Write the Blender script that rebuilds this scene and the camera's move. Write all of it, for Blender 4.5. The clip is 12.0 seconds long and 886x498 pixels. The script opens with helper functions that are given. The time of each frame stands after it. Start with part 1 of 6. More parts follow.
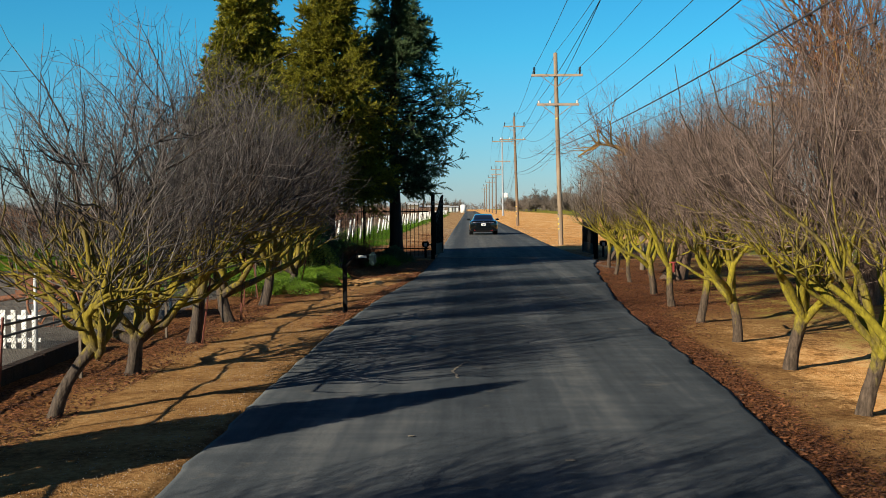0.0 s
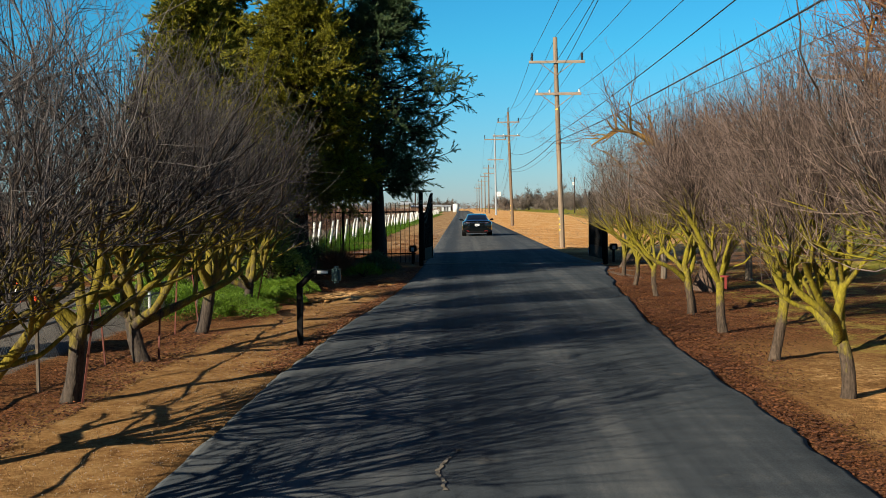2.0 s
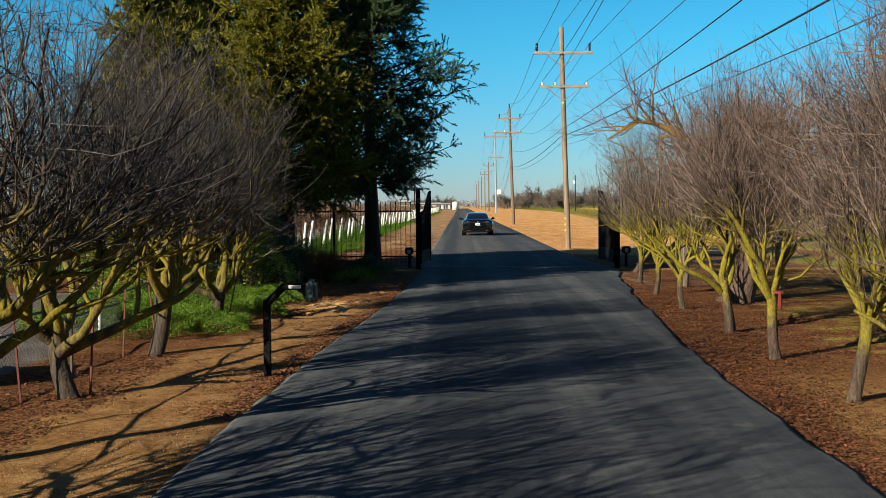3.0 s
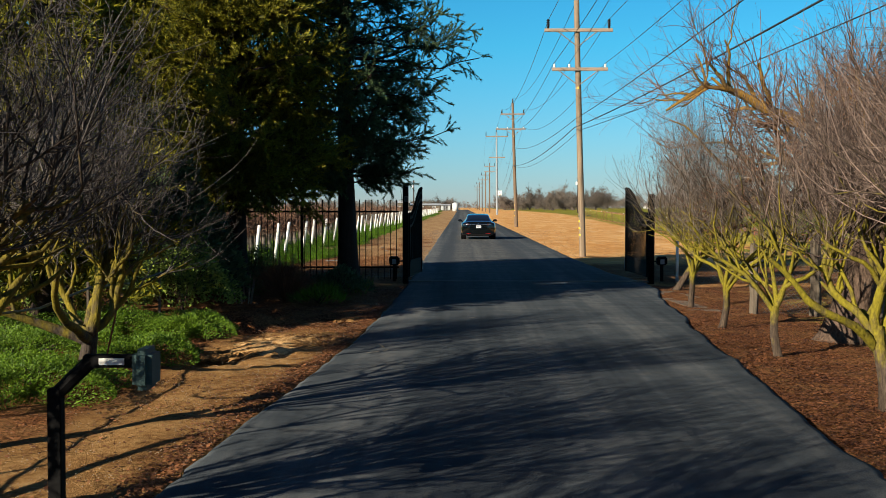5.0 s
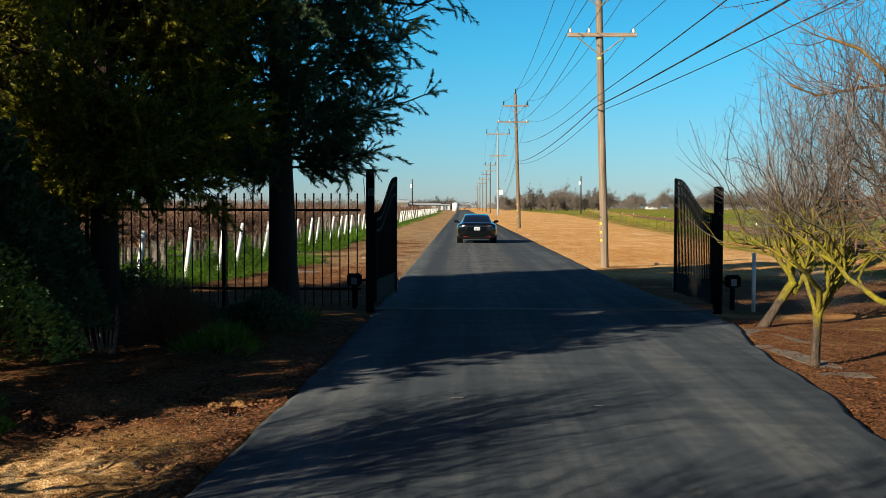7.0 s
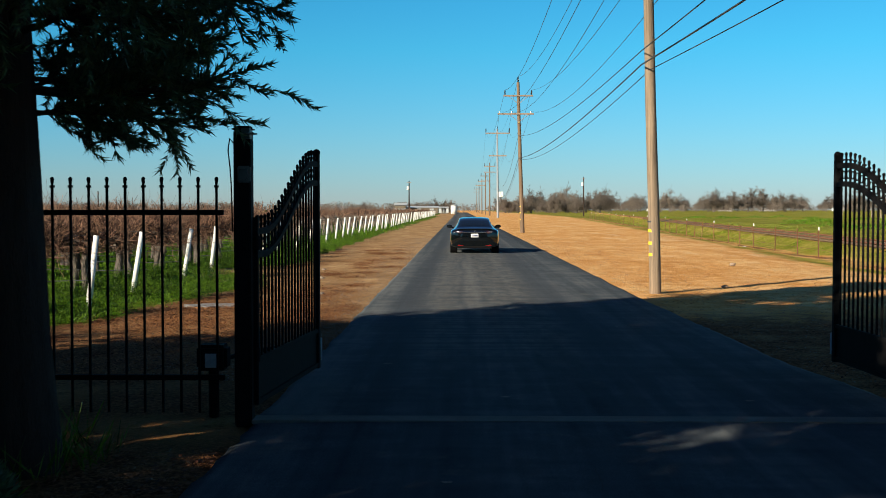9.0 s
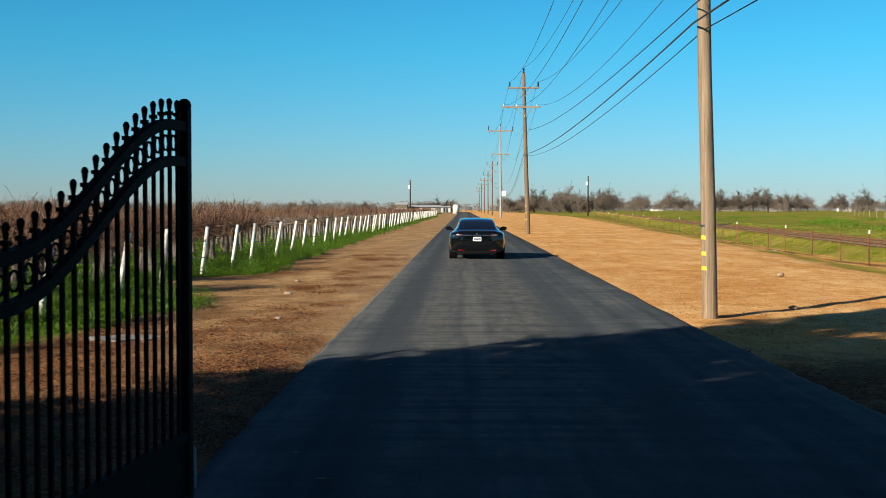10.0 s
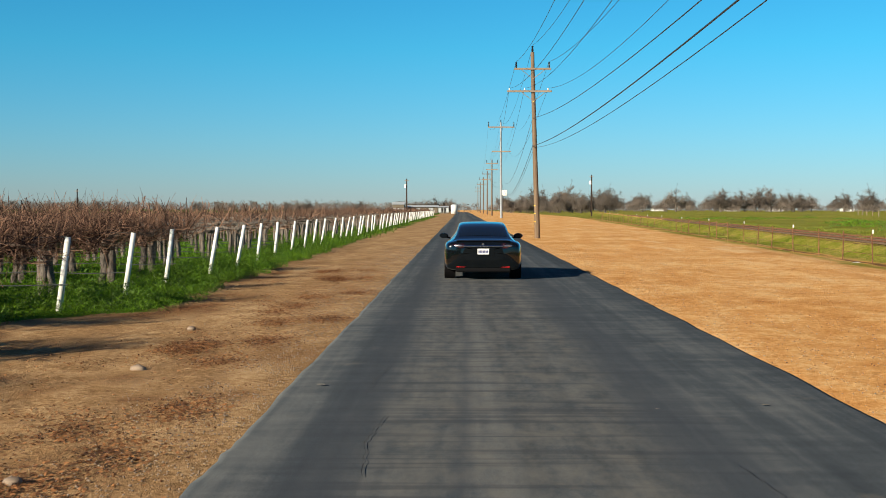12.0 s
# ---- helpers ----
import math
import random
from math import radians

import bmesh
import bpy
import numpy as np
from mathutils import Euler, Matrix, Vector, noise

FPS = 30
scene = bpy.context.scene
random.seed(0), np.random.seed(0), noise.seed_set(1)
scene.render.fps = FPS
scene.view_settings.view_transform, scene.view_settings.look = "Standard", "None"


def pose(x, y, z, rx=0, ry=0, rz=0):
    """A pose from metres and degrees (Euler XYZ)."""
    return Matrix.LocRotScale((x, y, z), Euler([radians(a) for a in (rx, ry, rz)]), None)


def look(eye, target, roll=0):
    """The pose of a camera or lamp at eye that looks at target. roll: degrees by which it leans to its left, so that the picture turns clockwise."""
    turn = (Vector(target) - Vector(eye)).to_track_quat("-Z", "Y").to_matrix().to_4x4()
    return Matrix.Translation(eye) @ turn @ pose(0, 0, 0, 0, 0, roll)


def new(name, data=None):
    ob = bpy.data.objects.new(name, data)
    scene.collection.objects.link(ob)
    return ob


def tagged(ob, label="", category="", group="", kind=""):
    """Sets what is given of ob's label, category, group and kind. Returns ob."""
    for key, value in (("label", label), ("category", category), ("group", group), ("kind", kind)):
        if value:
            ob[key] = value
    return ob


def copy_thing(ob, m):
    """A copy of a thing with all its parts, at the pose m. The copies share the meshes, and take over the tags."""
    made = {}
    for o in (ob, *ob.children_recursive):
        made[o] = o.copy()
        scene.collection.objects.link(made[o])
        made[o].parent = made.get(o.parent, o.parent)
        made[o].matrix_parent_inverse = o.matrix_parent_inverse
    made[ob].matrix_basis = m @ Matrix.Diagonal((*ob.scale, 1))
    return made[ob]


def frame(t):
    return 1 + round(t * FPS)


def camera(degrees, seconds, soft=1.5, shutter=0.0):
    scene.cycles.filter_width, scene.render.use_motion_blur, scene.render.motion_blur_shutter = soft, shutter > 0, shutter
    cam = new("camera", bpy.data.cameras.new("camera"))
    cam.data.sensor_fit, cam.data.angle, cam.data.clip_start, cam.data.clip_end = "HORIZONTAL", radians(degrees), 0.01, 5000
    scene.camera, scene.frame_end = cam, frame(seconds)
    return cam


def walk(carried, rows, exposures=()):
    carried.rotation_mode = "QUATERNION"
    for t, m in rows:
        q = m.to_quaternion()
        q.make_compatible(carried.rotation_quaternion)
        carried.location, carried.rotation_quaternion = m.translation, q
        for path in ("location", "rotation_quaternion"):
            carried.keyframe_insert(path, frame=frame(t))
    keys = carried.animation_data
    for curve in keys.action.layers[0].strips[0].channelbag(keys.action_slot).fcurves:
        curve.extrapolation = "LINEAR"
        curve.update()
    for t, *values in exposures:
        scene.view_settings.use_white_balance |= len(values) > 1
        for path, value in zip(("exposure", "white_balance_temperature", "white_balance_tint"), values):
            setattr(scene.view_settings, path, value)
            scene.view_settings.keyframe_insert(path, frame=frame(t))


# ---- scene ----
cam = camera(43.0, 12.0, soft=0.9, shutter=0.12)
PATH = [
    (0, (0.206, 0.96, 1.895), (0.161, 2.958, 1.822), -0.3),
    (0.5, (0.218, 2.133, 1.902), (0.178, 4.132, 1.828), -0.4),
    (1, (0.215, 3.348, 1.895), (0.183, 5.346, 1.821), -0.4),
    (1.5, (0.214, 4.586, 1.897), (0.182, 6.584, 1.822), -0.6),
    (2, (0.203, 5.882, 1.898), (0.171, 7.881, 1.824), -0.6),
    (2.5, (0.186, 7.28, 1.941), (0.154, 9.278, 1.863), -0.5),
    (4.5, (0.163, 13.371, 1.921), (0.134, 15.369, 1.843), -0.1),
    (5, (0.249, 15.287, 1.895), (0.218, 17.285, 1.819), -0.0),
    (5.5, (0.306, 17.257, 1.868), (0.275, 19.256, 1.793), -0.0),
    (6, (0.364, 19.318, 1.855), (0.333, 21.316, 1.78), 0.1),
    (6.5, (0.419, 21.389, 1.843), (0.387, 23.388, 1.767), 0.2),
    (8.5, (0.667, 31.255, 1.807), (0.635, 33.253, 1.734), 0.2),
    (9, (0.700, 34.074, 1.789), (0.669, 36.072, 1.718), -0.0),
    (9.5, (0.736, 36.825, 1.786), (0.704, 38.824, 1.714), 0.0),
    (10, (0.762, 39.568, 1.800), (0.727, 41.566, 1.728), 0.1),
    (10.5, (0.726, 42.269, 1.802), (0.693, 44.268, 1.729), 0.0),
    (11, (0.702, 44.964, 1.791), (0.671, 46.962, 1.721), -0.1),
    (11.5, (0.690, 47.729, 1.801), (0.658, 49.728, 1.730), 0.1),
    (12, (0.711, 50.748, 1.809), (0.679, 52.747, 1.737), 0.1),
]
walk(cam, [(t, look(eye, target, roll)) for t, eye, target, roll in PATH])

# ---- world, sun, exposure ----
SUN_EL, SUN_SIDE = 21.0, 45.0   # height of the sun; angle of the shadows from +x towards +y
world = bpy.data.worlds.new("world")
scene.world = world
world.use_nodes = True
wn = world.node_tree.nodes
sky = wn.new("ShaderNodeTexSky")
sky.sky_type = "NISHITA"
sky.sun_disc = False
sky.sun_elevation = radians(SUN_EL)
sky.sun_rotation = radians(270 - SUN_SIDE)
sky.air_density, sky.dust_density, sky.ozone_density = 1.0, 0.1, 4.0
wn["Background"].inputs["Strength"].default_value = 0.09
# deepen the blue of a clear winter sky's lower band, less so towards the horizon
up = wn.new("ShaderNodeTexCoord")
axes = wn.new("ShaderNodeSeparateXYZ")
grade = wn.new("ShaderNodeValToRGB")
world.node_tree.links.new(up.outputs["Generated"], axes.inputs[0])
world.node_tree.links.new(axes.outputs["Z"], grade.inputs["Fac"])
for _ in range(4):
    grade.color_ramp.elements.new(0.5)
# from 0.36 up the unseen sky is dimmed and greyed to weaken fill light
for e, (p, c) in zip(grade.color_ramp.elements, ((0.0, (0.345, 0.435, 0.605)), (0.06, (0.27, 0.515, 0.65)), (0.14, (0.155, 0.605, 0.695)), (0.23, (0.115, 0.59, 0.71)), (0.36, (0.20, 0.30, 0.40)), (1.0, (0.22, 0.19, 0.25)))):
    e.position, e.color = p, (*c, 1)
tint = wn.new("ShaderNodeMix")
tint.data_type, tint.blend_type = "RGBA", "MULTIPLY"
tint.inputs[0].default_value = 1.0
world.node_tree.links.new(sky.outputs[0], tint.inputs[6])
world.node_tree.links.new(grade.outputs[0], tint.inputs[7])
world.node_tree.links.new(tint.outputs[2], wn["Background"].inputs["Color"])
sun = new("sun", bpy.data.lights.new("sun", "SUN"))
sun.data.energy, sun.data.angle, sun.data.color = 5.0, radians(0.5), (1.0, 0.88, 0.69)
sa = radians(SUN_SIDE)
sun.matrix_world = look((-60 * math.cos(sa), -60 * math.sin(sa), 60 * math.tan(radians(SUN_EL))), (0, 0, 0))
scene.view_settings.exposure = 1.0

rng = np.random.default_rng(7)


# ---- materials ----
def mat(name, rough=0.7, metal=0.0, base=(0.5, 0.5, 0.5), spec=0.5):
    m = bpy.data.materials.new(name)
    m.use_nodes = True
    b = m.node_tree.nodes["Principled BSDF"]
    b.inputs["Base Color"].default_value = (*base, 1)
    b.inputs["Roughness"].default_value = rough
    b.inputs["Metallic"].default_value = metal
    b.inputs["Specular IOR Level"].default_value = spec
    return m


class Nodes:
    """Short hand for building a node tree of a material."""

    def __init__(self, m):
        self.t = m.node_tree
        self.b = self.t.nodes["Principled BSDF"]

    def put(self, kind, **settings):
        n = self.t.nodes.new(kind)
        for k, v in settings.items():
            n.inputs[k].default_value = v
        return n

    def link(self, a, b):
        self.t.links.new(a, b)

    def coords(self, kind="Object", scale=(1, 1, 1)):
        c, m = self.put("ShaderNodeTexCoord"), self.put("ShaderNodeMapping", Scale=scale)
        self.link(c.outputs[kind], m.inputs["Vector"])
        return m.outputs[0]

    def noise(self, vec, scale, detail=4.0, rough=0.55, distort=0.0):
        n = self.put("ShaderNodeTexNoise", Scale=scale, Detail=detail, Roughness=rough, Distortion=distort)
        self.link(vec, n.inputs["Vector"])
        return n.outputs["Fac"]

    def voronoi(self, vec, scale, feature="F1", out="Distance"):
        n = self.put("ShaderNodeTexVoronoi", Scale=scale)
        n.feature = feature
        self.link(vec, n.inputs["Vector"])
        return n.outputs[out]

    def ramp(self, fac, *stops):
        n = self.put("ShaderNodeValToRGB")
        while len(n.color_ramp.elements) < len(stops):
            n.color_ramp.elements.new(0.5)
        for e, (p, c) in zip(n.color_ramp.elements, stops):
            e.position = p
            e.color = (*c, 1) if len(c) == 3 else c
        self.link(fac, n.inputs["Fac"])
        return n.outputs["Color"]

    def grey(self, fac, lo, hi):
        n = self.put("ShaderNodeMapRange")
        n.inputs["From Min"].default_value, n.inputs["From Max"].default_value = lo, hi
        self.link(fac, n.inputs["Value"])
        return n.outputs[0]

    def mix(self, fac, a, b, mode="MIX"):
        n = self.put("ShaderNodeMix")
        n.data_type, n.blend_type = "RGBA", mode
        for sock, v in ((n.inputs[0], fac), (n.inputs[6], a), (n.inputs[7], b)):
            if isinstance(v, bpy.types.NodeSocket):
                self.link(v, sock)
            elif isinstance(v, tuple):
                sock.default_value = (*v, 1)
            else:
                sock.default_value = v
        return n.outputs[2]

    def math(self, op, a, b=0.0):
        n = self.put("ShaderNodeMath")
        n.operation = op
        for sock, v in zip(n.inputs, (a, b)):
            if isinstance(v, bpy.types.NodeSocket):
                self.link(v, sock)
            else:
                sock.default_value = v
        return n.outputs[0]

    def random(self):
        return self.put("ShaderNodeObjectInfo").outputs["Random"]

    def island(self):
        return self.put("ShaderNodeNewGeometry").outputs["Random Per Island"]

    def colour(self, c):
        self.link(c, self.b.inputs["Base Color"])

    def rough(self, c):
        self.link(c, self.b.inputs["Roughness"])

    def bump(self, h, strength=0.4, distance=0.02):
        n = self.put("ShaderNodeBump", Strength=strength, Distance=distance)
        self.link(h, n.inputs["Height"])
        self.link(n.outputs[0], self.b.inputs["Normal"])


def grained(name, dark, light, scale=6.0, stretch=(1, 1, 1), rough=0.8, bump=0.3, vary=0.15, dist=0.01, spec=0.3):
    """A surface with coarse and fine variation between two colours, and a little change from thing to thing."""
    m = mat(name, rough, 0, light, spec)
    n = Nodes(m)
    v = n.coords("Object", stretch)
    a, b = n.noise(v, scale, 5), n.noise(v, scale * 7, 3)
    f = n.math("ADD", n.math("MULTIPLY", a, 0.65), n.math("MULTIPLY", b, 0.35))
    f = n.math("ADD", f, n.math("MULTIPLY", n.math("SUBTRACT", n.random(), 0.5), vary))
    n.colour(n.ramp(f, (0.3, dark), (0.7, light)))
    n.bump(b, bump, dist)
    return m


def asphalt_material():
    m = mat("asphalt", 0.95, 0, (0.05, 0.05, 0.055), 0.04)
    n = Nodes(m)
    v = n.coords("Object")
    big, mid, fine = n.noise(v, 0.35, 5, 0.6), n.noise(v, 2.3, 5, 0.6), n.noise(v, 90, 2)
    tracks = n.noise(n.coords("Object", (1.15, 0.012, 1)), 1.0, 4, 0.6)
    streaks = n.noise(n.coords("Object", (0.35, 3.2, 1)), 1.0, 4, 0.65)
    grain = n.noise(n.coords("Object", (9, 0.5, 1)), 1.0, 3)
    f = n.math("ADD", n.math("MULTIPLY", big, 0.2), n.math("ADD", n.math("MULTIPLY", mid, 0.2), n.math("MULTIPLY", tracks, 0.65)))
    f = n.math("ADD", f, n.math("ADD", n.math("MULTIPLY", n.math("SUBTRACT", streaks, 0.5), 0.16), n.math("MULTIPLY", grain, 0.15)))
    base = n.ramp(f, (0.46, (0.039, 0.049, 0.059)), (0.60, (0.075, 0.088, 0.099)), (0.72, (0.144, 0.154, 0.157)))
    base = n.mix(n.grey(fine, 0.35, 0.7), n.mix(0.4, base, (0.01, 0.01, 0.011)), base)
    worn = n.grey(n.noise(v, 1.1, 6, 0.7), 0.60, 0.70)
    base = n.mix(n.math("MULTIPLY", worn, 0.35), base, (0.17, 0.155, 0.125))
    # past the gate: two dark wheel lanes, a thin oil line and a pale brushed middle with ripples across
    place = n.put("ShaderNodeSeparateXYZ")
    n.link(v, place.inputs[0])
    past = n.grey(place.outputs["Y"], 44.5, 49.0)
    wander = n.math("MULTIPLY", n.math("SUBTRACT", n.noise(n.coords("Object", (0.02, 0.11, 1)), 1.0, 2), 0.5), 0.55)
    px = n.math("ADD", place.outputs["X"], wander)
    def lane(c, half, soft):
        return n.grey(n.math("ABSOLUTE", n.math("SUBTRACT", px, c)), half + soft, half - soft)
    ripple = n.grey(n.noise(n.coords("Object", (0.20, 4.2, 1)), 1.0, 3, 0.6), 0.50, 0.58)
    brushed = n.grey(n.noise(n.coords("Object", (4, 1.6, 1)), 1.0, 4, 0.65), 0.30, 0.65)
    middle = n.math("MULTIPLY", past, lane(1.15, 1.2, 0.35))
    base = n.mix(n.math("MULTIPLY", middle, n.math("MULTIPLY", brushed, 0.55)), base, (0.165, 0.158, 0.140))
    base = n.mix(n.math("MULTIPLY", n.math("MULTIPLY", past, lane(1.2, 1.7, 0.5)), n.math("MULTIPLY", ripple, 0.55)), base, (0.045, 0.050, 0.058))
    tracks_dark = n.math("MAXIMUM", n.math("MAXIMUM", lane(-0.20, 0.27, 0.14), lane(2.55, 0.34, 0.16)), n.math("MULTIPLY", lane(0.76, 0.06, 0.05), 0.8))
    base = n.mix(n.math("MULTIPLY", past, n.math("MULTIPLY", tracks_dark, 0.55)), base, (0.046, 0.054, 0.065))
    n.colour(base)
    n.bump(fine, 0.3, 0.006)
    return m


def ground_material():
    """Soil of several kinds; the attribute 'zone' says where each lies: red = weeds and grass, green = bark mulch, also
    dirt darkened for shade right past the gate, blue = orange dirt; none = tan gravelly soil.
    """
    m = mat("soil", 1.0, 0, (0.3, 0.2, 0.1), 0.02)
    n = Nodes(m)
    v = n.coords("Object")
    zone = n.put("ShaderNodeAttribute")
    zone.attribute_name = "zone"
    split = n.put("ShaderNodeSeparateColor")
    n.link(zone.outputs["Color"], split.inputs[0])
    coarse, mid, fine, grit = n.noise(v, 0.22, 5), n.noise(v, 1.7, 5, 0.65), n.noise(v, 14, 4, 0.7), n.noise(v, 70, 2)
    pebble = n.voronoi(v, 26)
    swept = n.noise(n.coords("Object", (0.9, 0.16, 1)), 1.0, 5, 0.65)
    place = n.put("ShaderNodeSeparateXYZ")
    n.link(v, place.inputs[0])
    chips = n.voronoi(n.coords("Object", (1, 1, 1)), 38, "F1", "Color")
    chip_grey = n.put("ShaderNodeSeparateColor")
    n.link(chips, chip_grey.inputs[0])
    tan = n.ramp(n.math("ADD", n.math("MULTIPLY", mid, 0.5), n.math("MULTIPLY", fine, 0.5)), (0.36, (0.110, 0.053, 0.020)), (0.51, (0.270, 0.148, 0.056)), (0.68, (0.40, 0.255, 0.112)))
    tan = n.mix(n.math("MULTIPLY", n.grey(pebble, 0.22, 0.05), 0.35), tan, (0.46, 0.34, 0.20))
    dry = n.ramp(n.math("ADD", n.math("MULTIPLY", swept, 0.25), n.math("ADD", n.math("MULTIPLY", mid, 0.3), n.math("MULTIPLY", fine, 0.45))), (0.37, (0.165, 0.090, 0.040)), (0.50, (0.335, 0.205, 0.098)), (0.62, (0.55, 0.38, 0.205)))
    tan = n.mix(n.grey(place.outputs["Y"], 44.0, 52.0), tan, dry)
    orange = n.ramp(n.math("ADD", n.math("MULTIPLY", coarse, 0.25), n.math("ADD", n.math("MULTIPLY", swept, 0.2), n.math("ADD", n.math("MULTIPLY", mid, 0.3), n.math("MULTIPLY", fine, 0.35)))), (0.43, (0.42, 0.180, 0.050)), (0.53, (0.60, 0.305, 0.100)), (0.62, (0.73, 0.47, 0.22)))
    specks = n.math("MAXIMUM", n.grey(n.noise(v, 9.0, 5, 0.75), 0.58, 0.66), n.grey(n.noise(v, 1.3, 6, 0.75), 0.60, 0.72))
    orange = n.mix(n.math("MULTIPLY", specks, 0.7), orange, (0.26, 0.105, 0.030))
    orange = n.mix(n.math("MULTIPLY", n.grey(n.noise(n.coords("Object", (0.5, 0.12, 1)), 1.0, 5, 0.6), 0.56, 0.68), n.math("MULTIPLY", n.grey(place.outputs["X"], 6.0, 11.0), 0.6)), orange, (0.70, 0.52, 0.31))
    mulch = n.ramp(chip_grey.outputs[0], (0.1, (0.032, 0.013, 0.007)), (0.5, (0.105, 0.042, 0.019)), (0.9, (0.23, 0.098, 0.042)))
    mulch = n.mix(n.grey(mid, 0.35, 0.75), mulch, n.mix(0.5, mulch, tan))
    turf = n.math("ADD", n.math("MULTIPLY", fine, 0.4), n.math("ADD", n.math("MULTIPLY", coarse, 0.3), n.math("MULTIPLY", mid, 0.3)))
    lush = n.ramp(turf, (0.38, (0.030, 0.062, 0.004)), (0.52, (0.062, 0.130, 0.008)), (0.66, (0.17, 0.175, 0.028)))
    meadow = n.ramp(turf, (0.39, (0.070, 0.115, 0.008)), (0.48, (0.175, 0.190, 0.018)), (0.57, (0.36, 0.275, 0.075)))
    green = n.ramp(turf, (0.39, (0.085, 0.110, 0.012)), (0.50, (0.175, 0.180, 0.024)), (0.60, (0.30, 0.248, 0.070)))
    meadow = n.mix(n.grey(n.noise(n.coords("Object", (0.035, 0.018, 1)), 1.0, 4, 0.6), 0.46, 0.58), meadow, green)
    grass = n.mix(n.grey(place.outputs["X"], 3.0, 6.0), lush, meadow)
    ragged = n.math("MULTIPLY", n.math("SUBTRACT", n.math("ADD", n.math("MULTIPLY", mid, 0.6), n.math("MULTIPLY", fine, 0.4)), 0.5), 1.6)
    def where(sock):
        return n.grey(n.math("ADD", sock, ragged), 0.38, 0.62)
    c = n.mix(where(split.outputs[2]), tan, orange)
    c = n.mix(where(split.outputs[1]), c, mulch)
    gravel = n.ramp(n.math("ADD", n.math("MULTIPLY", mid, 0.4), n.math("MULTIPLY", grit, 0.6)), (0.35, (0.07, 0.062, 0.055)), (0.65, (0.20, 0.18, 0.155)))
    c = n.mix(n.grey(n.math("ADD", n.math("SUBTRACT", 1.0, zone.outputs["Alpha"]), n.math("MULTIPLY", ragged, 0.5)), 0.4, 0.6), c, gravel)
    c = n.mix(where(split.outputs[0]), c, grass)
    n.colour(c)
    n.bump(n.math("ADD", n.math("MULTIPLY", mid, 0.6), n.math("ADD", fine, n.math("MULTIPLY", grit, 0.8))), 0.6, 0.045)
    return m


def lichen_bark(name, low, high, bark=(0.085, 0.062, 0.045), yellow=(0.42, 0.31, 0.025), fade=(9.0, 10.0)):
    """Grey-brown bark, crusted with yellow lichen from the height low to high upwards, up to the heights of fade."""
    m = mat(name, 0.9, 0, bark, 0.2)
    n = Nodes(m)
    v = n.coords("Object", (1, 1, 0.5))
    pos = n.put("ShaderNodeTexCoord")
    xyz = n.put("ShaderNodeSeparateXYZ")
    n.link(pos.outputs["Object"], xyz.inputs[0])
    crust, fine = n.noise(v, 7, 5, 0.65), n.noise(v, 40, 3)
    wood = n.ramp(n.math("ADD", n.math("MULTIPLY", n.noise(n.coords("Object", (6, 6, 0.8)), 6, 4), 0.6), n.math("MULTIPLY", fine, 0.4)), (0.35, tuple(c * 0.45 for c in bark)), (0.65, tuple(c * 1.7 for c in bark)))
    amount = n.math("ADD", n.math("MULTIPLY", n.grey(xyz.outputs["Z"], low, high), 0.55), n.math("MULTIPLY", n.math("SUBTRACT", crust, 0.5), 1.5))
    lich = n.ramp(fine, (0.3, tuple(c * 0.55 for c in yellow)), (0.7, tuple(min(1, c * 1.15) for c in yellow)))
    amount = n.math("SUBTRACT", amount, n.math("MULTIPLY", n.grey(xyz.outputs["Z"], *fade), 0.6))
    n.colour(n.mix(n.grey(amount, 0.20, 0.58), wood, lich))
    n.bump(n.math("ADD", fine, crust), 0.7, 0.02)
    return m


def leaf_material(name, dark, light, rough=0.55, through_light=0.25):
    m = mat(name, rough, 0, light, 0.3)
    n = Nodes(m)
    v = n.coords("Object")
    f = n.math("ADD", n.math("MULTIPLY", n.noise(v, 1.3, 3), 0.5), n.math("MULTIPLY", n.island(), 0.5))
    c = n.ramp(f, (0.25, dark), (0.75, light))
    n.colour(c)
    if through_light:
        tr = n.put("ShaderNodeBsdfTranslucent")
        mix = n.put("ShaderNodeMixShader", Fac=through_light)
        n.link(c, tr.inputs["Color"])
        n.link(n.b.outputs[0], mix.inputs[1])
        n.link(tr.outputs[0], mix.inputs[2])
        n.link(mix.outputs[0], n.t.nodes["Material Output"].inputs["Surface"])
    return m


def twig_material(name, dark, light):
    """Thin bark whose tone changes from twig to twig."""
    m = mat(name, 0.85, 0, light, 0.2)
    n = Nodes(m)
    f = n.math("ADD", n.math("MULTIPLY", n.island(), 0.75), n.math("MULTIPLY", n.noise(n.coords("Object"), 9, 3), 0.4))
    n.colour(n.ramp(f, (0.25, dark), (0.65, tuple((a + b) * 0.4 for a, b in zip(dark, light))), (1.0, light)))
    return m


